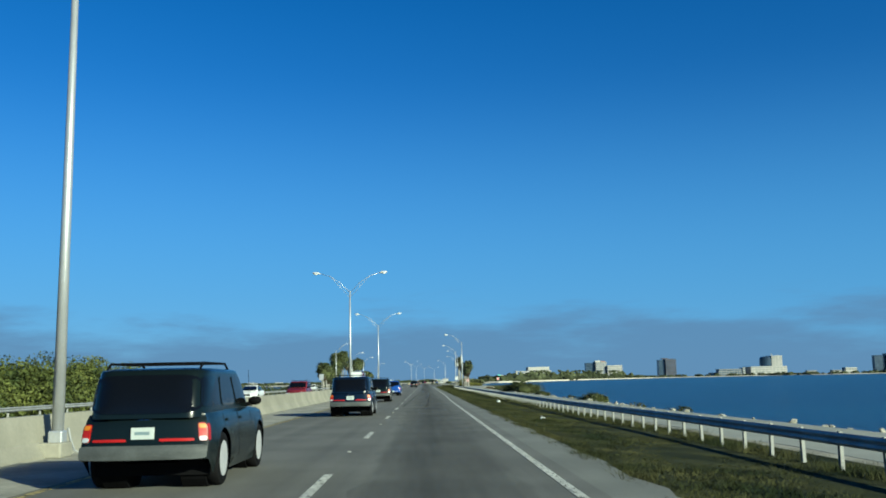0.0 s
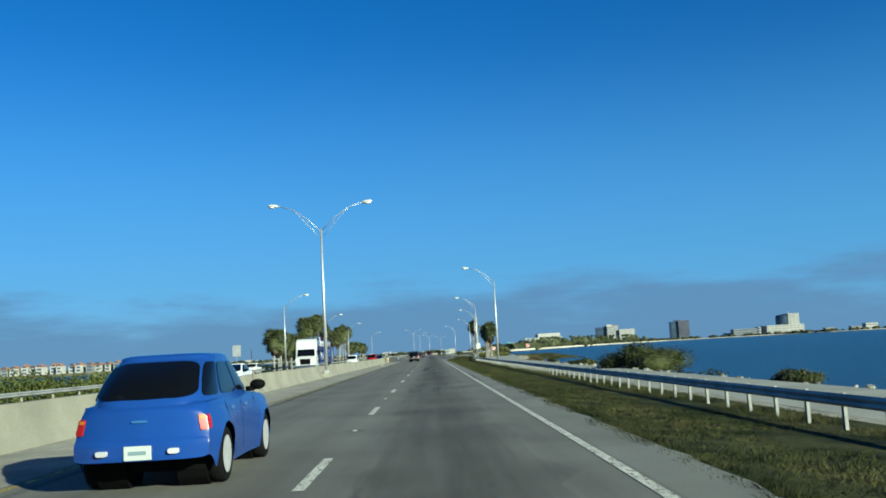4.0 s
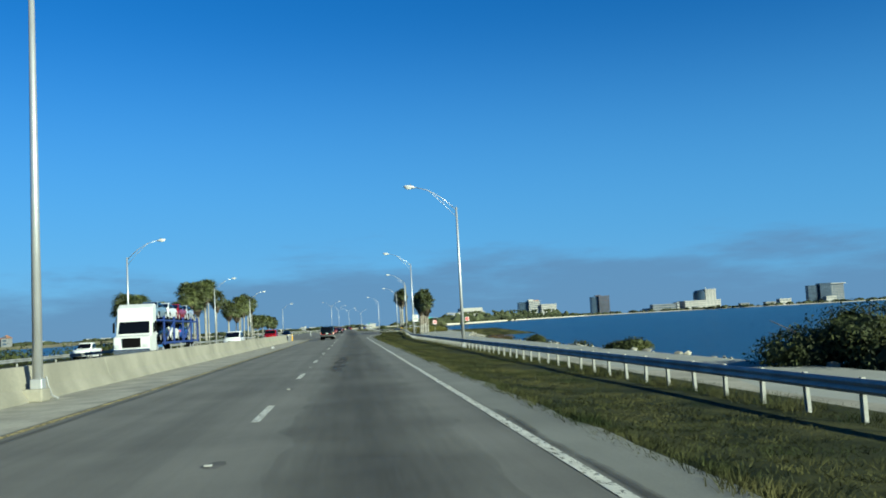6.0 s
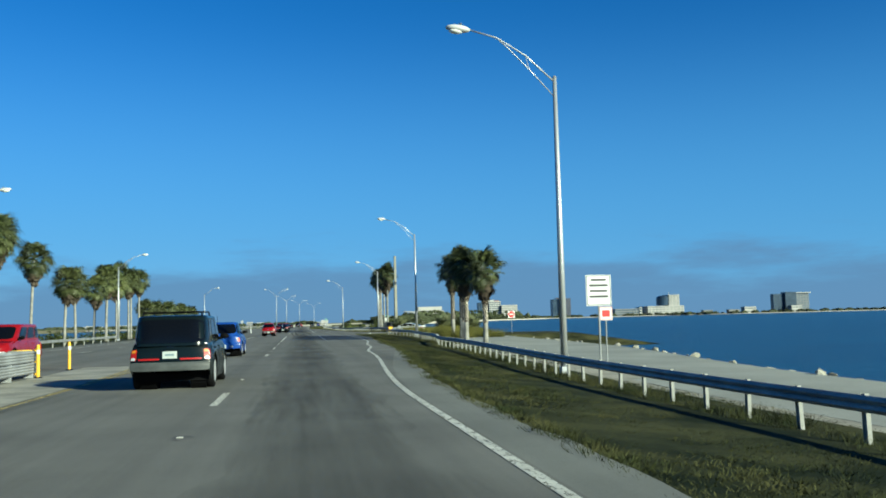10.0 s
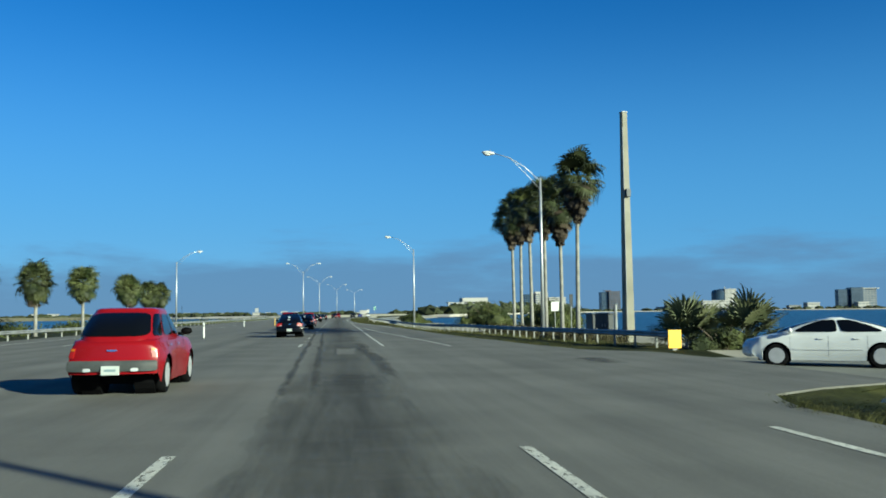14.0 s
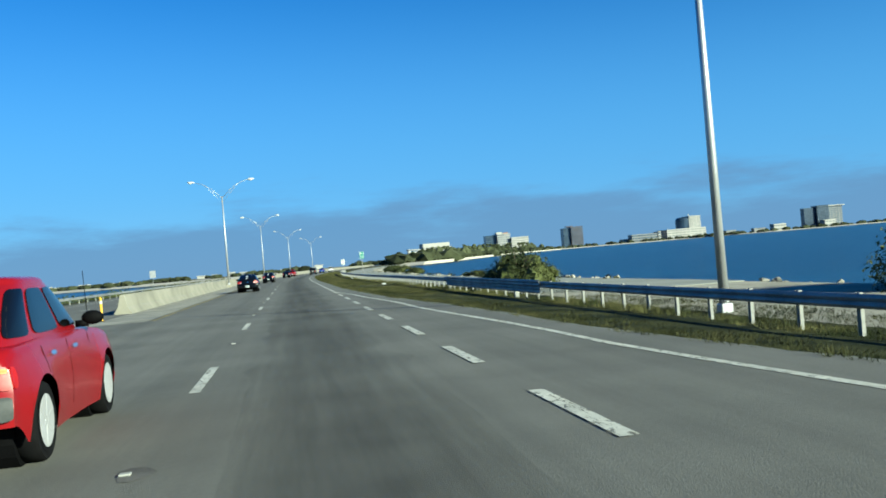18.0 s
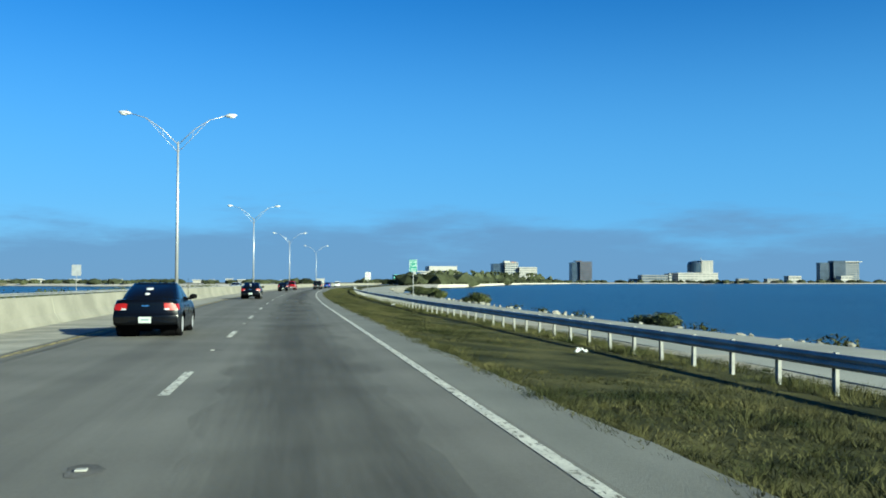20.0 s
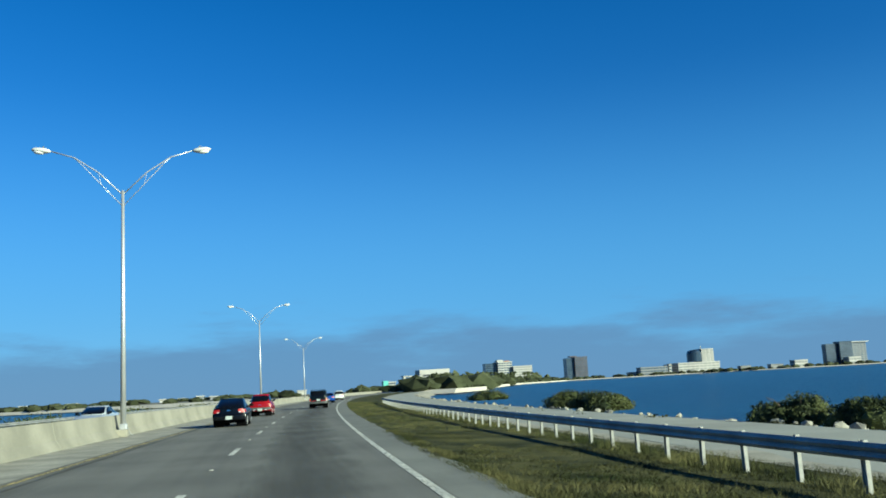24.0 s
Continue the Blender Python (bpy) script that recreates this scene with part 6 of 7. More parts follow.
# ---- car transporter on the far carriageway ----
M_DECK = mat("blue_deck", (0.015, 0.035, 0.16), rough=0.5, vary=0.2)
def transporter(x, y):
    root = thing("car_transporter", "white car transporter truck with a blue two-deck trailer", "truck", at=pose(x, y, 0, 0, 0, 180))
    bm = bmesh.new()
    prof = [(0.0, 0.55), (2.2, 0.55), (2.35, 0.8), (2.3, 1.55), (1.55, 1.75), (1.25, 2.65), (1.15, 3.55), (0.4, 3.85), (0.0, 3.85)]
    lv = [bm.verts.new((-1.2, a, b)) for a, b in prof]
    rv = [bm.verts.new((1.2, a, b)) for a, b in prof]
    for i in range(len(prof)):
        j = (i + 1) % len(prof)
        bm.faces.new((lv[i], lv[j], rv[j], rv[i]))
    bm.faces.new(lv[::-1])
    bm.faces.new(rv)
    bmesh.ops.recalc_face_normals(bm, faces=bm.faces)
    bmesh.ops.bevel(bm, geom=list(bm.edges), offset=0.05, segments=2, affect="EDGES")
    cab = part("cab", bm, C_WHITE, root)
    bm = bmesh.new()
    slab(bm, [(-1.05, 1.56, 1.8), (1.05, 1.56, 1.8), (1.0, 1.27, 2.62), (-1.0, 1.27, 2.62)], (0, 1, 0.3), 0.02)
    part("windscreen", bm, M_CARGLASS, cab)
    for s in (-1, 1):
        part("side_window", box(bmesh.new(), min(s * 1.19, s * 1.215), max(s * 1.19, s * 1.215), 0.35, 1.1, 1.85, 2.5), M_CARGLASS, cab)
        part("headlamp", box(bmesh.new(), s * 0.95 - 0.18, s * 0.95 + 0.18, 2.28, 2.4, 0.85, 1.1, bevel=0.03), M_CLEAR, cab)
        part("fuel_tank", tube(bmesh.new(), [(s * 1.0, -1.6, 0.75), (s * 1.0, -0.1, 0.75)], 0.3, 12), M_CHROME, root)
        part("exhaust_stack", tube(bmesh.new(), [(s * 1.1, -0.15, 0.9), (s * 1.1, -0.15, 3.7)], 0.07, 8), M_CHROME, root)
        part("mirror", box(bmesh.new(), s * 1.42 - 0.06, s * 1.42 + 0.06, 1.15, 1.3, 1.9, 2.6, bevel=0.02), M_TRIM, cab)
    part("bumper", box(bmesh.new(), -1.2, 1.2, 2.2, 2.48, 0.4, 0.75, bevel=0.05), M_CHROME, root)
    part("grille", box(bmesh.new(), -0.6, 0.6, 2.3, 2.4, 0.85, 1.5, bevel=0.02), M_TRIM, cab)
    for yd in (-0.3, -16.5):
        part("wheel_guard", box(bmesh.new(), -1.2, 1.2, yd - 1.6, yd + 0.1, 1.02, 1.1), M_TRIM, root)
    part("lower_deck", box(bmesh.new(), -1.25, 1.25, -17.5, -2.4, 0.95, 1.1), M_DECK, root)
    part("upper_deck", box(bmesh.new(), -1.25, 1.25, -17.5, -0.8, 2.62, 2.74), M_DECK, root)
    for yy in (-2.6, -6.4, -10.2, -14.0, -17.3):
        for s in (-1, 1):
            part("deck_post", box(bmesh.new(), s * 1.22 - 0.06, s * 1.22 + 0.06, yy - 0.08, yy + 0.08, 0.9, 3.0), M_DECK, root)
    for s in (-1, 1):
        for a in (-2.6, -10.2):
            part("brace", tube(bmesh.new(), [(s * 1.22, a, 1.05), (s * 1.22, a - 3.8, 2.65)], 0.05, 6), M_DECK, root)
        for yy in (1.2, -1.3, -2.4, -13.8, -15.0):
            wh = new("wheel")
            wh.parent = root
            wh.location = (s * 1.0, yy, 0.5)
            part("tyre", tube(bmesh.new(), [(-0.16, 0, 0), (-0.14, 0, 0), (0.14, 0, 0), (0.16, 0, 0)], [0.35, 0.5, 0.5, 0.35], 18), M_TYRE, wh)
            part("rim", tube(bmesh.new(), [(s * 0.12, 0, 0), (s * 0.17, 0, 0)], [0.3, 0.26], 14), M_RIM, wh)
    return root


TX, TY = -16.9, 197.0
transporter(TX, TY)
carried = [("sedan", C_GREY, "grey", 5.2, 2.75), ("sedan", C_WHITE, "white", 9.3, 2.75), ("sedan", C_RED, "red", 13.4, 2.75), ("sedan", C_SILVER, "silver", 17.4, 2.75),
           ("sedan", C_BLACK, "black", 5.8, 1.11), ("hatch", C_WHITE, "white", 10.2, 1.11), ("sedan", C_BLUE, "dark blue", 14.6, 1.11)]
for k, p, c, dy, z in carried:
    put(build_car(k, p, "new %s car strapped on the transporter's deck" % c, "cars on the transporter", plate=False), TX, TY + dy - 1.2, 180 if dy % 2 > 1 else 0, z)


# ---- signs, mast, cabinet ----
def text_mesh(body, size, material, extrude=0.003):
    cu = bpy.data.curves.new("t", "FONT")
    cu.body, cu.size, cu.extrude = body, size, extrude
    cu.align_x, cu.align_y = "CENTER", "CENTER"
    ob = bpy.data.objects.new("t", cu)
    scene.collection.objects.link(ob)
    bpy.context.view_layer.update()
    me = bpy.data.meshes.new_from_object(ob.evaluated_get(bpy.context.evaluated_depsgraph_get()))
    bpy.data.objects.remove(ob)
    me.materials.clear()
    me.materials.append(material)
    return me


def sign(x, y, z, height, w, h, face, label, bars=(), words=(), turn=0.0, name="road_sign", bar_mat=None, post_r=0.03):
    """A board on a post, facing the traffic (-y). height: the board's top over the ground."""
    root = thing(name, label, "sign", "road signs", pose(x, y, z, 0, 0, turn))
    part("post", tube(bmesh.new(), [(0, 0.03, -0.1), (0, 0.03, height - 0.05)], post_r, 8), M_STEEL, root)
    bm = box(bmesh.new(), -w / 2, w / 2, -0.018, -0.006, height - h, height, bevel=0.004)
    board = part("board", bm, face, root)
    bd = 0.02
    for a, b, c, d in ((-w / 2 + bd, w / 2 - bd, height - 2 * bd, height - bd), (-w / 2 + bd, w / 2 - bd, height - h + bd, height - h + 2 * bd), (-w / 2 + bd, -w / 2 + 2 * bd, height - h + bd, height - bd), (w / 2 - 2 * bd, w / 2 - bd, height - h + bd, height - bd)):
        part("border", box(bmesh.new(), a, b, -0.022, -0.016, c, d), bar_mat or M_SIGNW, board)
    for fx, fz, fw, fh in bars:
        part("bar", box(bmesh.new(), (fx - fw / 2) * w, (fx + fw / 2) * w, -0.023, -0.016, height - h + (fz - fh / 2) * h, height - h + (fz + fh / 2) * h), bar_mat or M_SIGNB, board)
    for body, fz, size in words:
        ob = part("lettering", text_mesh(body, size, M_SIGNW), None, board)
        ob.matrix_basis = pose(0, -0.021, height - h + fz * h, 90, 0, 0)
    part("back_plate", box(bmesh.new(), -w / 2 * 0.98, w / 2 * 0.98, -0.006, 0.0, height - h * 0.99, height - h * 0.01), M_SIGNBACK, root)
    return root


sign(6.5, 532.85, -0.4, 3.43, 0.56, 0.85, M_SIGNG, "green mile sign with white letters on a thin steel post", words=(("SR 60", 0.77, 0.20), ("EAST", 0.49, 0.185), ("6.5", 0.20, 0.24)), name="mile_sign")
BARS = [(0, 0.84, 0.6, 0.07), (0, 0.66, 0.75, 0.07), (0, 0.48, 0.7, 0.07), (0, 0.30, 0.75, 0.07), (0, 0.14, 0.5, 0.07)]
sign(6.0, 565.0, -0.35, 2.85, 0.60, 0.82, M_SIGNW, "white information sign with dark lines on a thin post", bars=BARS, bar_mat=M_SIGNB)
sign(6.7, 252.5, -0.5, 3.15, 0.78, 0.92, M_SIGNW, "white information sign with dark lines on a thin post", bars=BARS[:4], bar_mat=M_SIGNB)
sign(12.9, 384.6, -0.35, 2.42, 0.54, 0.62, M_SIGNW, "small white sign board on a post by the palms", bars=(), bar_mat=M_SIGNW)
sign(-23.0, 185.5, -0.15, 3.5, 0.9, 1.2, M_SIGNBACK, "road sign seen from behind beyond the oncoming lanes", bar_mat=M_SIGNBACK)
sign(edge_x(563) - 23.4, 563.0, -0.15, 3.3, 0.9, 1.1, M_SIGNBACK, "road sign seen from behind beyond the oncoming lanes", bar_mat=M_SIGNBACK)
sign(-24.0, 243.0, -0.15, 2.2, 0.6, 0.7, M_SIGNBACK, "small road sign seen from behind by the short palms", bar_mat=M_SIGNBACK)
sign(11.4, 374.5, -0.2, 2.6, 0.20, 0.72, M_BOXGREY, "narrow dark marker board on a thin post", bar_mat=M_SIGNB)
sign(10.2, 262.0, -0.3, 2.1, 0.55, 0.55, M_SIGNW, "white square sign with a red patch by the trail", bars=((0, 0.5, 0.6, 0.5),), bar_mat=M_SIGNR)
# no-entry sign beyond the palms
root = thing("no_entry_sign", "white square sign with a red disc and white bar", "sign", "road signs", pose(25.6, 344.0, -0.35))
part("post", tube(bmesh.new(), [(0, 0.03, -0.3), (0, 0.03, 2.7)], 0.03, 8), M_STEEL, root)
bd = part("board", box(bmesh.new(), -0.46, 0.46, -0.018, 0.0, 1.86, 2.78, bevel=0.004), M_SIGNW, root)
part("disc", tube(bmesh.new(), [(0, -0.016, 2.32), (0, -0.026, 2.32)], 0.42, 28), M_SIGNR, bd)
part("bar", box(bmesh.new(), -0.28, 0.28, -0.034, -0.024, 2.25, 2.39), M_SIGNW, bd)
bm = bmesh.new()
vs = [bm.verts.new(q) for q in ((21, 330, -0.45), (31, 332, -0.5), (33, 352, -0.5), (20, 356, -0.45))]
lo = [bm.verts.new((q.co.x + (9 if q.co.x > 26 else -3), q.co.y + (6 if q.co.y > 340 else -9), -2.2)) for q in vs]
bm.faces.new(vs)
for i in range(4):
    bm.faces.new((lo[i], lo[(i + 1) % 4], vs[(i + 1) % 4], vs[i]))
tagged(part("ground", bm, M_GRASS_DRY), "grassy spit of land at the end of the side road", "ground", kind="structure")

# square concrete mast
root = thing("mast", "tall square tapering concrete mast without arms", "mast", at=pose(12.78, 368.4, -0.35, 0, 0, 12))
bm = bmesh.new()
a = [bm.verts.new((sx * 0.24, sy * 0.24, -0.1)) for sx, sy in ((-1, -1), (1, -1), (1, 1), (-1, 1))]
b = [bm.verts.new((sx * 0.145, sy * 0.145, 12.0)) for sx, sy in ((-1, -1), (1, -1), (1, 1), (-1, 1))]
for i in range(4):
    bm.faces.new((a[i], a[(i + 1) % 4], b[(i + 1) % 4], b[i]))
bm.faces.new(b)
bmesh.ops.bevel(bm, geom=list(bm.edges), offset=0.02, segments=1, affect="EDGES")
part("shaft", bm, M_CONCRETE, root)
part("conduit", tube(bmesh.new(), [(-0.19, -0.22, 0.2), (-0.15, -0.155, 11.2)], 0.025, 6), M_STEEL, root)
part("junction_box", box(bmesh.new(), -0.12, 0.12, -0.36, -0.2, 7.6, 8.0, bevel=0.01), M_BOXGREY, root)
part("cap", box(bmesh.new(), -0.16, 0.16, -0.16, 0.16, 12.0, 12.06), M_STEEL, root)
# electric cabinet
root = thing("electric_cabinet", "grey steel electric cabinet on a concrete pad behind the guardrail", "cabinet", at=pose(11.75, 370.0, -0.25, 0, 0, 6))
part("pad", box(bmesh.new(), -0.75, 0.75, -0.6, 0.6, -0.1, 0.12, bevel=0.02), M_CONCRETE, root)
part("housing", box(bmesh.new(), -0.6, 0.6, -0.45, 0.45, 0.12, 1.5, bevel=0.02), M_BOXGREY, root)
for s in (-1, 1):
    d = part("door", box(bmesh.new(), s * 0.3 - 0.28, s * 0.3 + 0.28, -0.475, -0.44, 0.2, 1.42, bevel=0.008), M_BOXGREY, root)
    part("handle", box(bmesh.new(), s * 0.08 - 0.015, s * 0.08 + 0.015, -0.51, -0.47, 0.85, 1.0), M_STEEL, d)
part("roof", box(bmesh.new(), -0.66, 0.66, -0.52, 0.52, 1.5, 1.55), M_BOXGREY, root)
part("riser", tube(bmesh.new(), [(0.9, 0, -0.1), (0.9, 0, 2.0)], 0.09, 8), M_STEEL, root)
# yellow end marker of the guardrail
root = thing("end_marker", "yellow end marker board on the guardrail's end", "marker", at=pose(10.75, 356.8, -0.15, 0, 0, 8))
part("board", box(bmesh.new(), -0.28, 0.28, -0.05, 0.0, 0.12, 0.82, bevel=0.015), M_AMBER, root)
part("post", box(bmesh.new(), -0.06, 0.06, 0.0, 0.14, -0.15, 0.75), M_POST, root)
# white and yellow delineator posts in the median
for i, (x, y, m, lab) in enumerate(((-10.2, 381.0, M_SIGNW, "white"), (-13.0, 433.0, M_SIGNW, "white"), (-10.0, 459.0, M_AMBER, "yellow"), (-10.2, 260.5, M_AMBER, "yellow"), (-9.9, 255.5, M_AMBER, "yellow"), (-9.7, 437.5, M_AMBER, "yellow"), (-10.6, 330.0, M_SIGNW, "white"))):
    r = thing("delineator", "slim %s delineator post on the median" % lab, "post", "delineators on the median", pose(x, y, 0))
    part("post", tube(bmesh.new(), [(0, 0, 0), (0, 0, 0.95), (0, 0, 1.0)], [0.05, 0.05, 0.03], 8), m, r)
    part("band", tube(bmesh.new(), [(0, 0, 0.72), (0, 0, 0.84)], 0.054, 8), M_SIGNW if m is M_AMBER else M_STEEL, r)
    part("foot", box(bmesh.new(), -0.1, 0.1, -0.1, 0.1, 0, 0.03, bevel=0.008), M_TRIM, r)
# crash cushion at the barrier's end: stacked corrugated panels
root = thing("crash_cushion", "corrugated steel crash cushion on the end of the barrier", "crash barrier", at=pose(-10.4, 249.2, 0))
for s in (-1, 1):
    for zz in (0.80, 0.46):
        bm = bmesh.new()
        prof = [(0.0, 0.0), (0.04, -0.04), (0.0, -0.08), (0.04, -0.12), (0.0, -0.16), (0.04, -0.20), (0.0, -0.24), (0.04, -0.28), (0.0, -0.32)]
        rows = [[bm.verts.new((s * (0.36 + a), yy, zz + c)) for a, c in prof] for yy in (0.0, 2.3, 4.6, 6.6)]
        for r0, r1 in zip(rows, rows[1:]):
            for q in range(len(prof) - 1):
                bm.faces.new((r0[q], r0[q + 1], r1[q + 1], r1[q]))
        part("panel", bm, M_STEEL, root)
for yy in (0.4, 2.3, 4.2, 6.3):
    part("bay_post", box(bmesh.new(), -0.36, 0.36, yy - 0.05, yy + 0.05, 0.0, 0.82, bevel=0.01), M_STEEL, root)
part("nose", tube(bmesh.new(), [(0, 6.7, 0.08), (0, 6.7, 0.84)], 0.38, 14), M_AMBER, root, "yellow rounded nose")

# ---- road wear ----
def wear_mat(name, color, cover, stretch=(5.0, 0.9), soft=1.05):
    """Dark rubber and tar, worn through in flecks and fading at the edges of its strip."""
    m = mat(name, color, rough=0.8, vary=0.35, scale=1.2, fine=30, bump=0.3)
    n, l = m.node_tree.nodes, m.node_tree.links
    at = n.new("ShaderNodeAttribute")
    at.attribute_name = "fade"
    tc = n.new("ShaderNodeTexCoord")
    mp = n.new("ShaderNodeMapping")
    mp.inputs["Scale"].default_value = (*stretch, 1)
    nz = n.new("ShaderNodeTexNoise")
    nz.inputs["Scale"].default_value = 1.0
    nz.inputs["Detail"].default_value = 7
    nz.inputs["Roughness"].default_value = 0.75
    ad = n.new("ShaderNodeMath")
    ad.operation = "MULTIPLY_ADD"
    ad.inputs[1].default_value = 0.55
    mr = n.new("ShaderNodeMapRange")
    mr.inputs["From Min"].default_value = 0.62 if soft < 1.1 else 0.42
    mr.inputs["From Max"].default_value = soft
    mr.inputs["To Max"].default_value = cover
    l.new(tc.outputs["Object"], mp.inputs["Vector"])
    l.new(mp.outputs[0], nz.inputs["Vector"])
    l.new(at.outputs["Fac"], ad.inputs[0])
    l.new(nz.outputs["Fac"], ad.inputs[2])
    l.new(ad.outputs[0], mr.inputs["Value"])
    l.new(mr.outputs[0], n["Principled BSDF"].inputs["Alpha"])
    return m


M_WEAR = wear_mat("tyre_wear", (0.055, 0.054, 0.05), 0.72)
M_OIL = wear_mat("oil_wear", (0.054, 0.053, 0.047), 0.58, (2.2, 0.10), 1.25)


def streak(y0, y1, xa, xb, width, label, material=None, seed=1, z=0.004):
    n = lambda y, q: noise.noise((y * 0.3, seed * 3.1, q))
    cols = (-1.0, -0.6, 0.0, 0.6, 1.0)
    verts, faces, fade = [], [], []
    ys_ = steps(y0, y1, 0.8)
    for i, y in enumerate(ys_):
        k = i / (len(ys_) - 1)
        x = edge_x(y) + xa + (xb - xa) * k + 0.08 * n(y, 0.0)
        for c in cols:
            verts.append((x + c * width * (0.75 + 0.3 * n(y * 2, 5.0)), y, z))
            fade.append((1 - abs(c)) ** 0.6 * min(1, k * 8, (1 - k) * 8) * (0.85 + 0.5 * n(y, 9.0)))
    for i in range(len(ys_) - 1):
        for c in range(4):
            a = i * 5 + c
            faces.append((a, a + 1, a + 6, a + 5))
    me = bpy.data.meshes.new("m")
    me.from_pydata(verts, [], faces)
    at = me.attributes.new("fade", "FLOAT", "POINT")
    for i, f in enumerate(fade):
        at.data[i].value = f
    me.materials.append(material or M_WEAR)
    tagged(part("skid_mark", me, None), label, "skid mark", kind="stuff")


streak(50, 99, -2.02, -1.56, 0.12, "dark tyre streak on the asphalt", None, 1)
streak(50, 100, -3.4, -2.95, 0.11, "dark tyre streak on the asphalt", None, 2)
streak(336, 398, -2.95, -3.7, 0.18, "black skid mark on the asphalt", None, 3)
streak(336, 398, -2.35, -3.15, 0.18, "black skid mark on the asphalt", None, 4)
streak(343, 368, -0.7, -0.95, 0.42, "dark worn strip on the asphalt", None, 5)
streak(160, 177, -2.65, -2.4, 0.42, "dark sealed crack strip on the asphalt", None, 6)
streak(128, 146, 0.18, 0.2, 0.12, "dark crack beside the edge line", None, 8)
M_CRACK = mat("crack", (0.030, 0.029, 0.026), rough=0.9, vary=0.4, scale=3, fine=40, bump=0.4)
M_BARE = mat("bare_aggregate", (0.128, 0.124, 0.106), rough=0.9, vary=0.3, scale=1.5, fine=26, bump=0.5, bump_scale=60)


def resample(pts, gap):
    out = []
    for (xa, ya), (xb, yb) in zip(pts, pts[1:]):
        n = max(2, int(math.hypot(xb - xa, yb - ya) / gap))
        out += [(xa + (xb - xa) * i / n, ya + (yb - ya) * i / n) for i in range(n)]
    return out + [pts[-1]]


def crack(pts, width, label, seed):
    """A broken dark seam of uneven width along a line of the road."""
    rnd = random.Random(seed)
    verts, faces = [], []
    for i, (x, y) in enumerate(resample(pts, 0.16)):
        w = width * rnd.choice((0.35, 0.6, 0.9, 1.2))
        x += rnd.uniform(-0.4, 0.4) * width
        verts += [(x - w, y + rnd.uniform(-0.05, 0.05), 0.0065), (x + w, y + rnd.uniform(-0.05, 0.05), 0.0065)]
        if i and rnd.random() < 0.93:
            k = 2 * i
            faces.append((k - 2, k - 1, k + 1, k))
    me = bpy.data.meshes.new("m")
    me.from_pydata(verts, [], faces)
    me.materials.append(M_CRACK)
    tagged(part("crack", me, None), label, "road crack", kind="stuff")


def bare_patch(pts, label, seed):
    """A ragged patch where the top layer has come off."""
    rnd = random.Random(seed)
    ring = resample(tuple(pts) + (pts[0],), 0.2)[:-1]
    me = bpy.data.meshes.new("m")
    me.from_pydata([(x + rnd.uniform(-0.06, 0.06), y + rnd.uniform(-0.08, 0.08), 0.0058) for x, y in ring], [], [tuple(range(len(ring)))])
    me.materials.append(M_BARE)
    tagged(part("road_patch", me, None), label, "road patch", kind="stuff")


bare_patch(((-1.97, 361.63), (-1.78, 360.54), (-1.49, 360.40), (-1.20, 361.60), (-1.35, 358.53), (-1.37, 355.62), (-2.02, 355.39), (-2.05, 358.39)), "paler bare patch of broken asphalt", 1)
crack(((-2.01, 363.94), (-1.72, 362.86), (-1.44, 362.84), (-1.29, 362.75)), 0.09, "black crumbling edge of the broken asphalt", 2)
crack(((-2.01, 362.20), (-1.78, 360.79), (-1.52, 360.79), (-1.36, 362.46)), 0.07, "black crumbling edge of the broken asphalt", 3)
crack(((-2.00, 360.65), (-2.06, 358.83), (-2.04, 357.44), (-2.05, 356.37), (-2.04, 355.51)), 0.05, "black crumbling edge of the broken asphalt", 4)
crack(((-1.07, 362.50), (-1.14, 360.54), (-1.05, 359.23), (-1.00, 357.76), (-0.91, 356.67), (-0.93, 355.59)), 0.10, "black crumbling edge of the broken asphalt", 5)
bare_patch(((-1.19, 528.65), (-0.83, 528.37), (-0.95, 527.21), (-1.30, 527.47)), "small pale patch of bare asphalt", 6)
crack(((-0.74, 573.54), (-1.19, 548.84), (-1.32, 540.36), (-1.47, 535.09), (-1.33, 533.49), (-1.35, 531.57), (-1.18, 530.01), (-1.15, 529.01), (-0.83, 528.41), (-0.90, 527.34)), 0.09, "jagged black crack along the lane", 7)
crack(((-1.29, 530.79), (-1.41, 528.48), (-1.34, 527.70), (-1.31, 527.48), (-1.00, 527.00)), 0.07, "jagged black crack along the lane", 8)
# oil-darkened middle of the outer lane, and a thin dark seam beside the yellow line
for y0, y1, x, w in ((-30, 130, -1.9, 1.5), (120, 250, -1.85, 1.5), (240, 345, -1.8, 1.55), (330, 420, -1.8, 1.45), (410, 540, -1.9, 1.45), (530, 700, -1.85, 1.4), (60, 170, -7.25, 0.16), (160, 250, -7.3, 0.16), (480, 560, -7.15, 0.16), (550, 640, -7.15, 0.14)):
    streak(y0, y1, x, x, w, "oil-darkened middle of the lane", M_OIL, int(y0 + 50) + int(-x), 0.0025)
for i, (x, y, s) in enumerate(((-2.4, 172, 0.45), (-2.6, 165, 0.45), (-2.3, 578, 0.45), (5.5, 349, 0.8))):
    streak(y - s * 2.5, y + s * 2.5, x, x + 0.1, s, "dark ragged repair patch in the asphalt", M_WEAR, 400 + i, 0.0055)
paint_arrow = bmesh.new()
quad(paint_arrow, (-9.55, 291, 0.008), (-9.40, 291, 0.008), (-9.40, 294, 0.008), (-9.55, 294, 0.008))
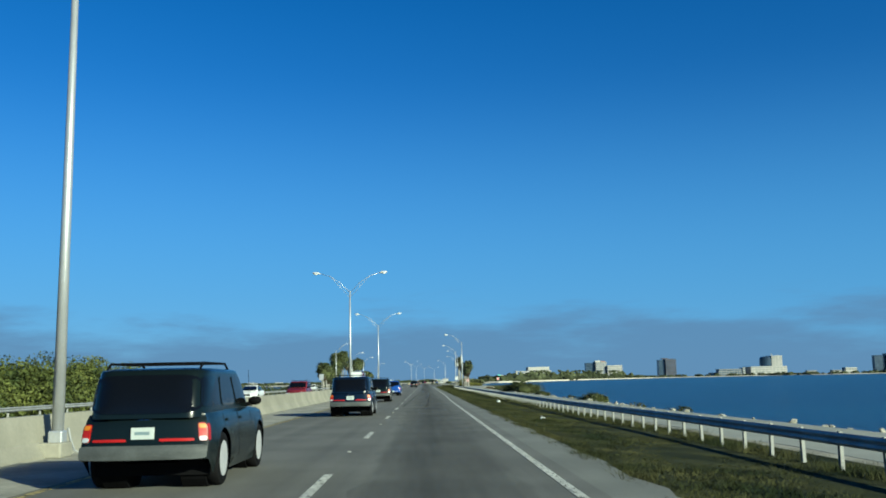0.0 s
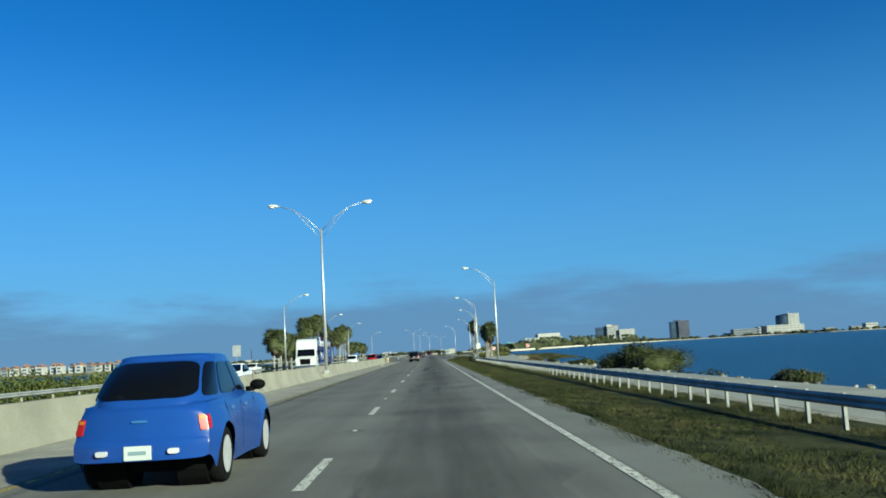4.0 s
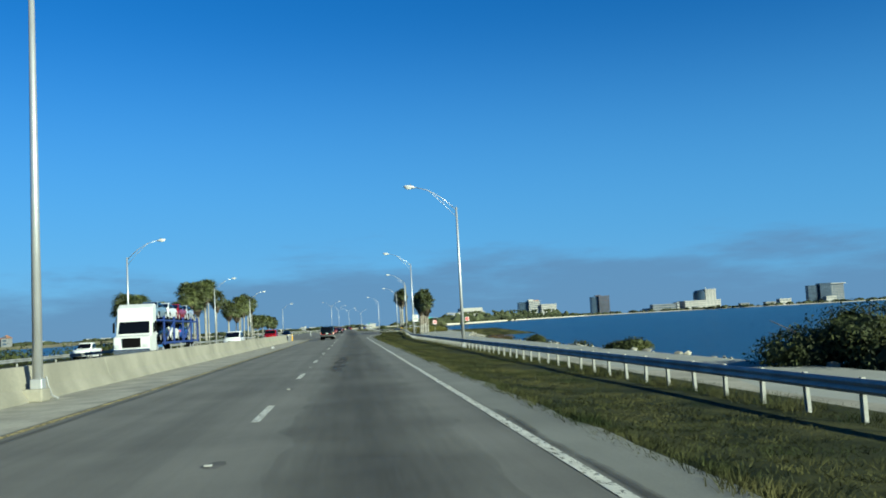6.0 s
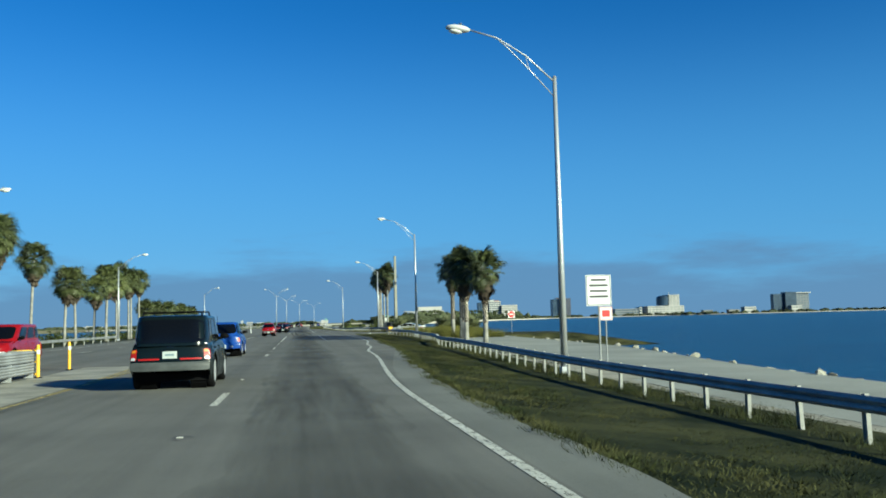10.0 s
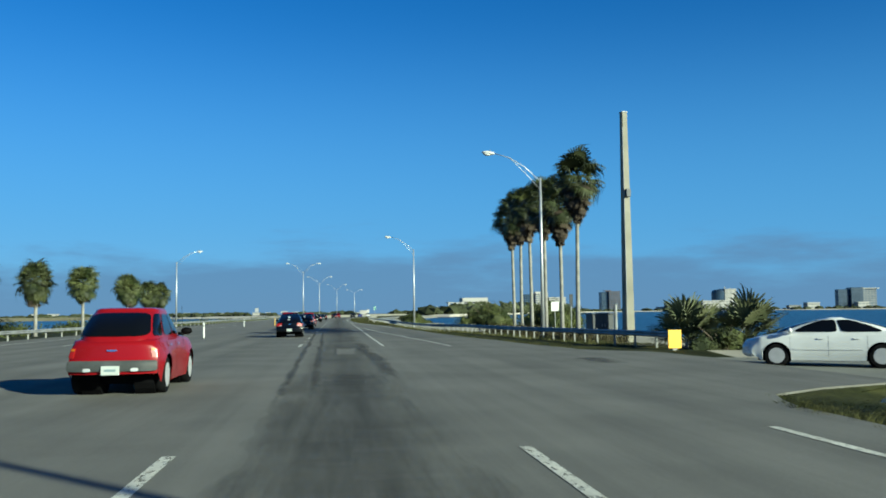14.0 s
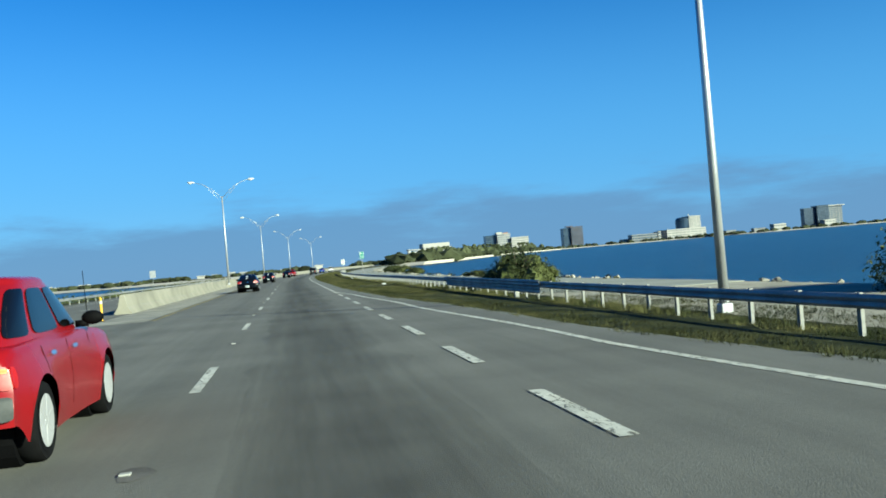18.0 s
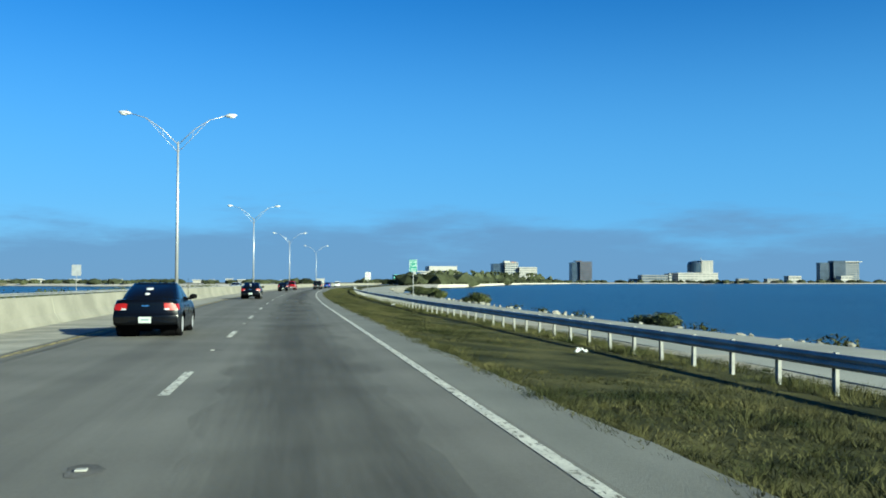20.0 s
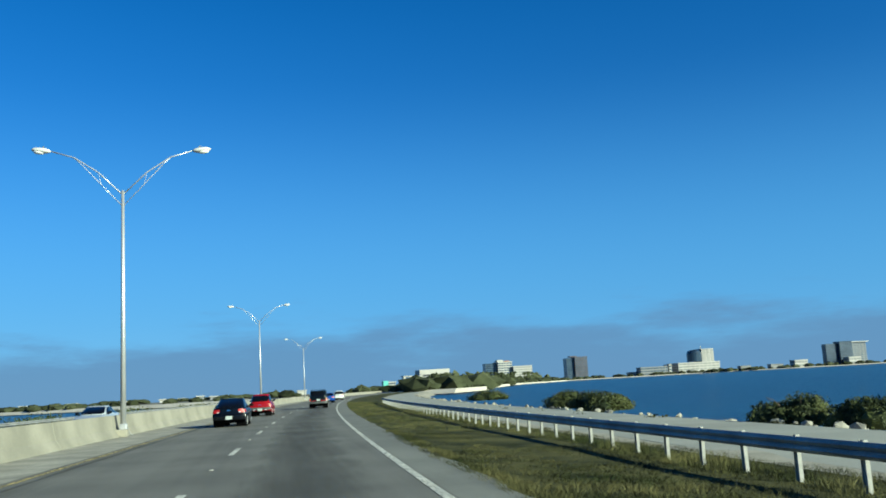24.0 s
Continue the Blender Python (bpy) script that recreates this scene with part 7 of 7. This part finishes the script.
quad(paint_arrow, (-9.4, 294, 0.008), (-9.55, 294, 0.008), (-10.2, 294.4, 0.008), (-10.2, 294.9, 0.008))
quad(paint_arrow, (-10.15, 293.7, 0.008), (-10.15, 295.5, 0.008), (-10.75, 294.6, 0.008), (-10.75, 294.5, 0.008))
part("turn_arrow", paint_arrow, M_WHITE, road)

# ---- rocks of the shore ----
rnd = random.Random(77)
def rock_mesh(seed):
    r = random.Random(seed)
    bm = bmesh.new()
    bmesh.ops.create_icosphere(bm, subdivisions=1, radius=1)
    for v in bm.verts:
        v.co *= r.uniform(0.72, 1.15)
        v.co.z *= 0.7
    return finish(bm, mats=(M_ROCK,))


ROCKS = [rock_mesh(i) for i in range(6)]
rocks = thing("riprap", "pale broken rocks heaped along the water's edge", "rocks", kind="stuff")
for i in range(300):
    y = rnd.uniform(470, 640) if i < 220 else rnd.uniform(0, 250)
    s = rnd.uniform(0.09, 0.23)
    ob = part("rock", ROCKS[i % 6], None, rocks)
    d = rnd.uniform(-3.0, 0.2)
    ob.matrix_basis = pose(edge_x(y) + lerp(y, SHORE_R) + d, y, lerp(y, RAIL_Z) - 0.1 - max(0, (d + 3.0)) * 0.36, rnd.uniform(0, 60), rnd.uniform(0, 60), rnd.uniform(0, 360)) @ Matrix.Diagonal((s * 1.3, s, s, 1))
bm = bmesh.new()
for i in range(1500):
    y = rnd.uniform(-20, 800)
    d = rnd.uniform(-3.3, 0.6)
    s = rnd.uniform(0.06, 0.26)
    place_all(bm, ROCKS[i % 6], [pose(edge_x(y) + lerp(y, SHORE_R) + d, y, lerp(y, RAIL_Z) - 0.1 - max(0, (d + 3.0)) * 0.38, rnd.uniform(0, 90), 0, rnd.uniform(0, 360)) @ Matrix.Diagonal((s * 1.3, s, s, 1))])
part("rubble", bm, M_ROCK, rocks)["kind"] = "stuff"

# ---- grass of the verge ----
def grass(name, label, y0, y1, xa, xb, count, hmin, hmax, seed, material=M_BLADE, clump_scale=0.35):
    r = np.random.RandomState(seed)
    ys_ = r.uniform(y0, y1, count * 2)
    fs = r.uniform(0, 1, count * 2)
    verts, faces = [], []
    made = 0
    for y, f in zip(ys_, fs):
        a, b = xa(y), xb(y)
        x = a + (b - a) * f
        nz = noise.noise((x * clump_scale * 1.4, y * clump_scale, seed * 1.7)) + 0.5 * noise.noise((x * 1.6, y * 1.6, seed))
        if nz < -0.55 or made >= count:
            continue
        made += 1
        pr, rx_, rz_ = lerp(y, PAVE_R), lerp(y, RAIL_X), lerp(y, RAIL_Z)
        zg = rz_ * min(1, max(0, (x - pr) / max(0.3, rx_ - pr))) - 0.05
        h = (hmin + (hmax - hmin) * max(0, min(1, 0.45 + nz))) * r.uniform(0.6, 1.25)
        ang = r.uniform(0, 6.283)
        lx, ly = r.normal(0, 0.45) * h, r.normal(0, 0.45) * h
        dx, dy = math.cos(ang) * 0.007, math.sin(ang) * 0.007
        X = edge_x(y) + x
        for q in range(4):
            ox, oy = r.uniform(-0.09, 0.09), r.uniform(-0.09, 0.09)
            k = len(verts)
            verts += [(X + ox - dx, y + oy - dy, zg), (X + ox + dx, y + oy + dy, zg), (X + ox + lx + ox, y + oy + ly + oy, zg + h)]
            faces.append((k, k + 1, k + 2))
    me = bpy.data.meshes.new(name)
    me.from_pydata(verts, [], faces)
    me.materials.append(material)
    tagged(part(name, me, None), label, "grass", kind="stuff")


VERGE = "uneven green and straw-coloured roadside grass"
grass("verge_grass", VERGE, 0, 130, lambda y: lerp(y, PAVE_R) - 0.05, lambda y: rx(y) + 1.3, 60000, 0.03, 0.085, 1)
grass("verge_grass", VERGE, 130, 262, lambda y: lerp(y, PAVE_R), lambda y: rx(y) + 1.4, 60000, 0.03, 0.085, 2)
grass("verge_grass", VERGE, 262, 339, lambda y: lerp(y, PAVE_R), lambda y: rx(y) + 2.5, 40000, 0.03, 0.09, 3)
grass("verge_grass", VERGE, 357, 470, lambda y: lerp(y, PAVE_R), lambda y: rx(y) + 3.0, 40000, 0.03, 0.10, 4)
grass("verge_grass", VERGE, 466, 600, lambda y: lerp(y, PAVE_R), lambda y: rx(y) + 1.5, 70000, 0.03, 0.11, 5, M_BLADE_DRY)
grass("verge_grass", VERGE, 600, 700, lambda y: lerp(y, PAVE_R), lambda y: rx(y) + 1.5, 14000, 0.05, 0.16, 6, M_BLADE_DRY)
grass("tall_grass", "taller dark weeds under the guardrail", 0, 330, lambda y: rx(y) - 0.35, lambda y: rx(y) + 0.6, 22000, 0.10, 0.28, 7)
grass("tall_grass", "taller dark weeds under the guardrail", 358, 640, lambda y: rx(y) - 0.35, lambda y: rx(y) + 0.6, 22000, 0.10, 0.28, 8, M_BLADE_DRY)

FRINGE = "straw-tipped tufts of grass creeping over the paving's edge"
for y0, y1, n, m, sd in ((0, 130, 9000, M_BLADE, 21), (130, 262, 9000, M_BLADE, 22), (262, 338, 5000, M_BLADE, 23), (358, 466, 6000, M_BLADE_DRY, 24), (466, 600, 11000, M_BLADE_DRY, 25)):
    grass("verge_grass", FRINGE, y0, y1, lambda y: lerp(y, PAVE_R) - 0.16 + 0.14 * noise.noise((y * 0.5, 3, 3)), lambda y: lerp(y, PAVE_R) + 0.30, n, 0.06, 0.15, sd, m, 0.9)
M_REED = mat("reed_blades", (0.075, 0.085, 0.018), rough=0.85, vary=0.3, scale=0.6, fine=3, second=(0.15, 0.14, 0.035), island=0.5, spec=0.2)
grass("reeds", "tall yellow-green reeds behind the guardrail", 312, 335, lambda y: rx(y) + 1.6, lambda y: rx(y) + 8.5, 15000, 0.55, 1.05, 9, M_REED, 0.2)

# ---- litter ----
def litter(x, y, z, s, seed, label):
    r = random.Random(seed)
    bm = bmesh.new()
    bmesh.ops.create_grid(bm, x_segments=5, y_segments=5, size=s)
    for v in bm.verts:
        v.co.z = abs(r.gauss(0, s * 0.55)) + 0.02
        v.co.x += r.gauss(0, s * 0.15)
    bmesh.ops.solidify(bm, geom=bm.faces[:], thickness=0.006)
    ob = part("litter", bm, M_SIGNW)
    ob.matrix_basis = pose(x, y, z, 0, 0, r.uniform(0, 360))
    tagged(ob, label, "litter", "litter on the verge")


litter(2.55, 36.5, -0.14, 0.09, 1, "crumpled white paper bag lying in the grass")
litter(2.9, 62.5, -0.08, 0.1, 2, "crumpled white plastic bag lying in the grass")
litter(-8.6, 208.5, 0.0, 0.12, 3, "torn white scrap lying under the barrier")
litter(6.2, 336.2, -0.02, 0.12, 4, "crumpled white bag on the grass corner")
litter(4.6, 489.5, -0.24, 0.12, 5, "crumpled white bag beside a guardrail post")
litter(5.2, 534.0, -0.25, 0.1, 6, "small white scrap at the foot of the mile sign")
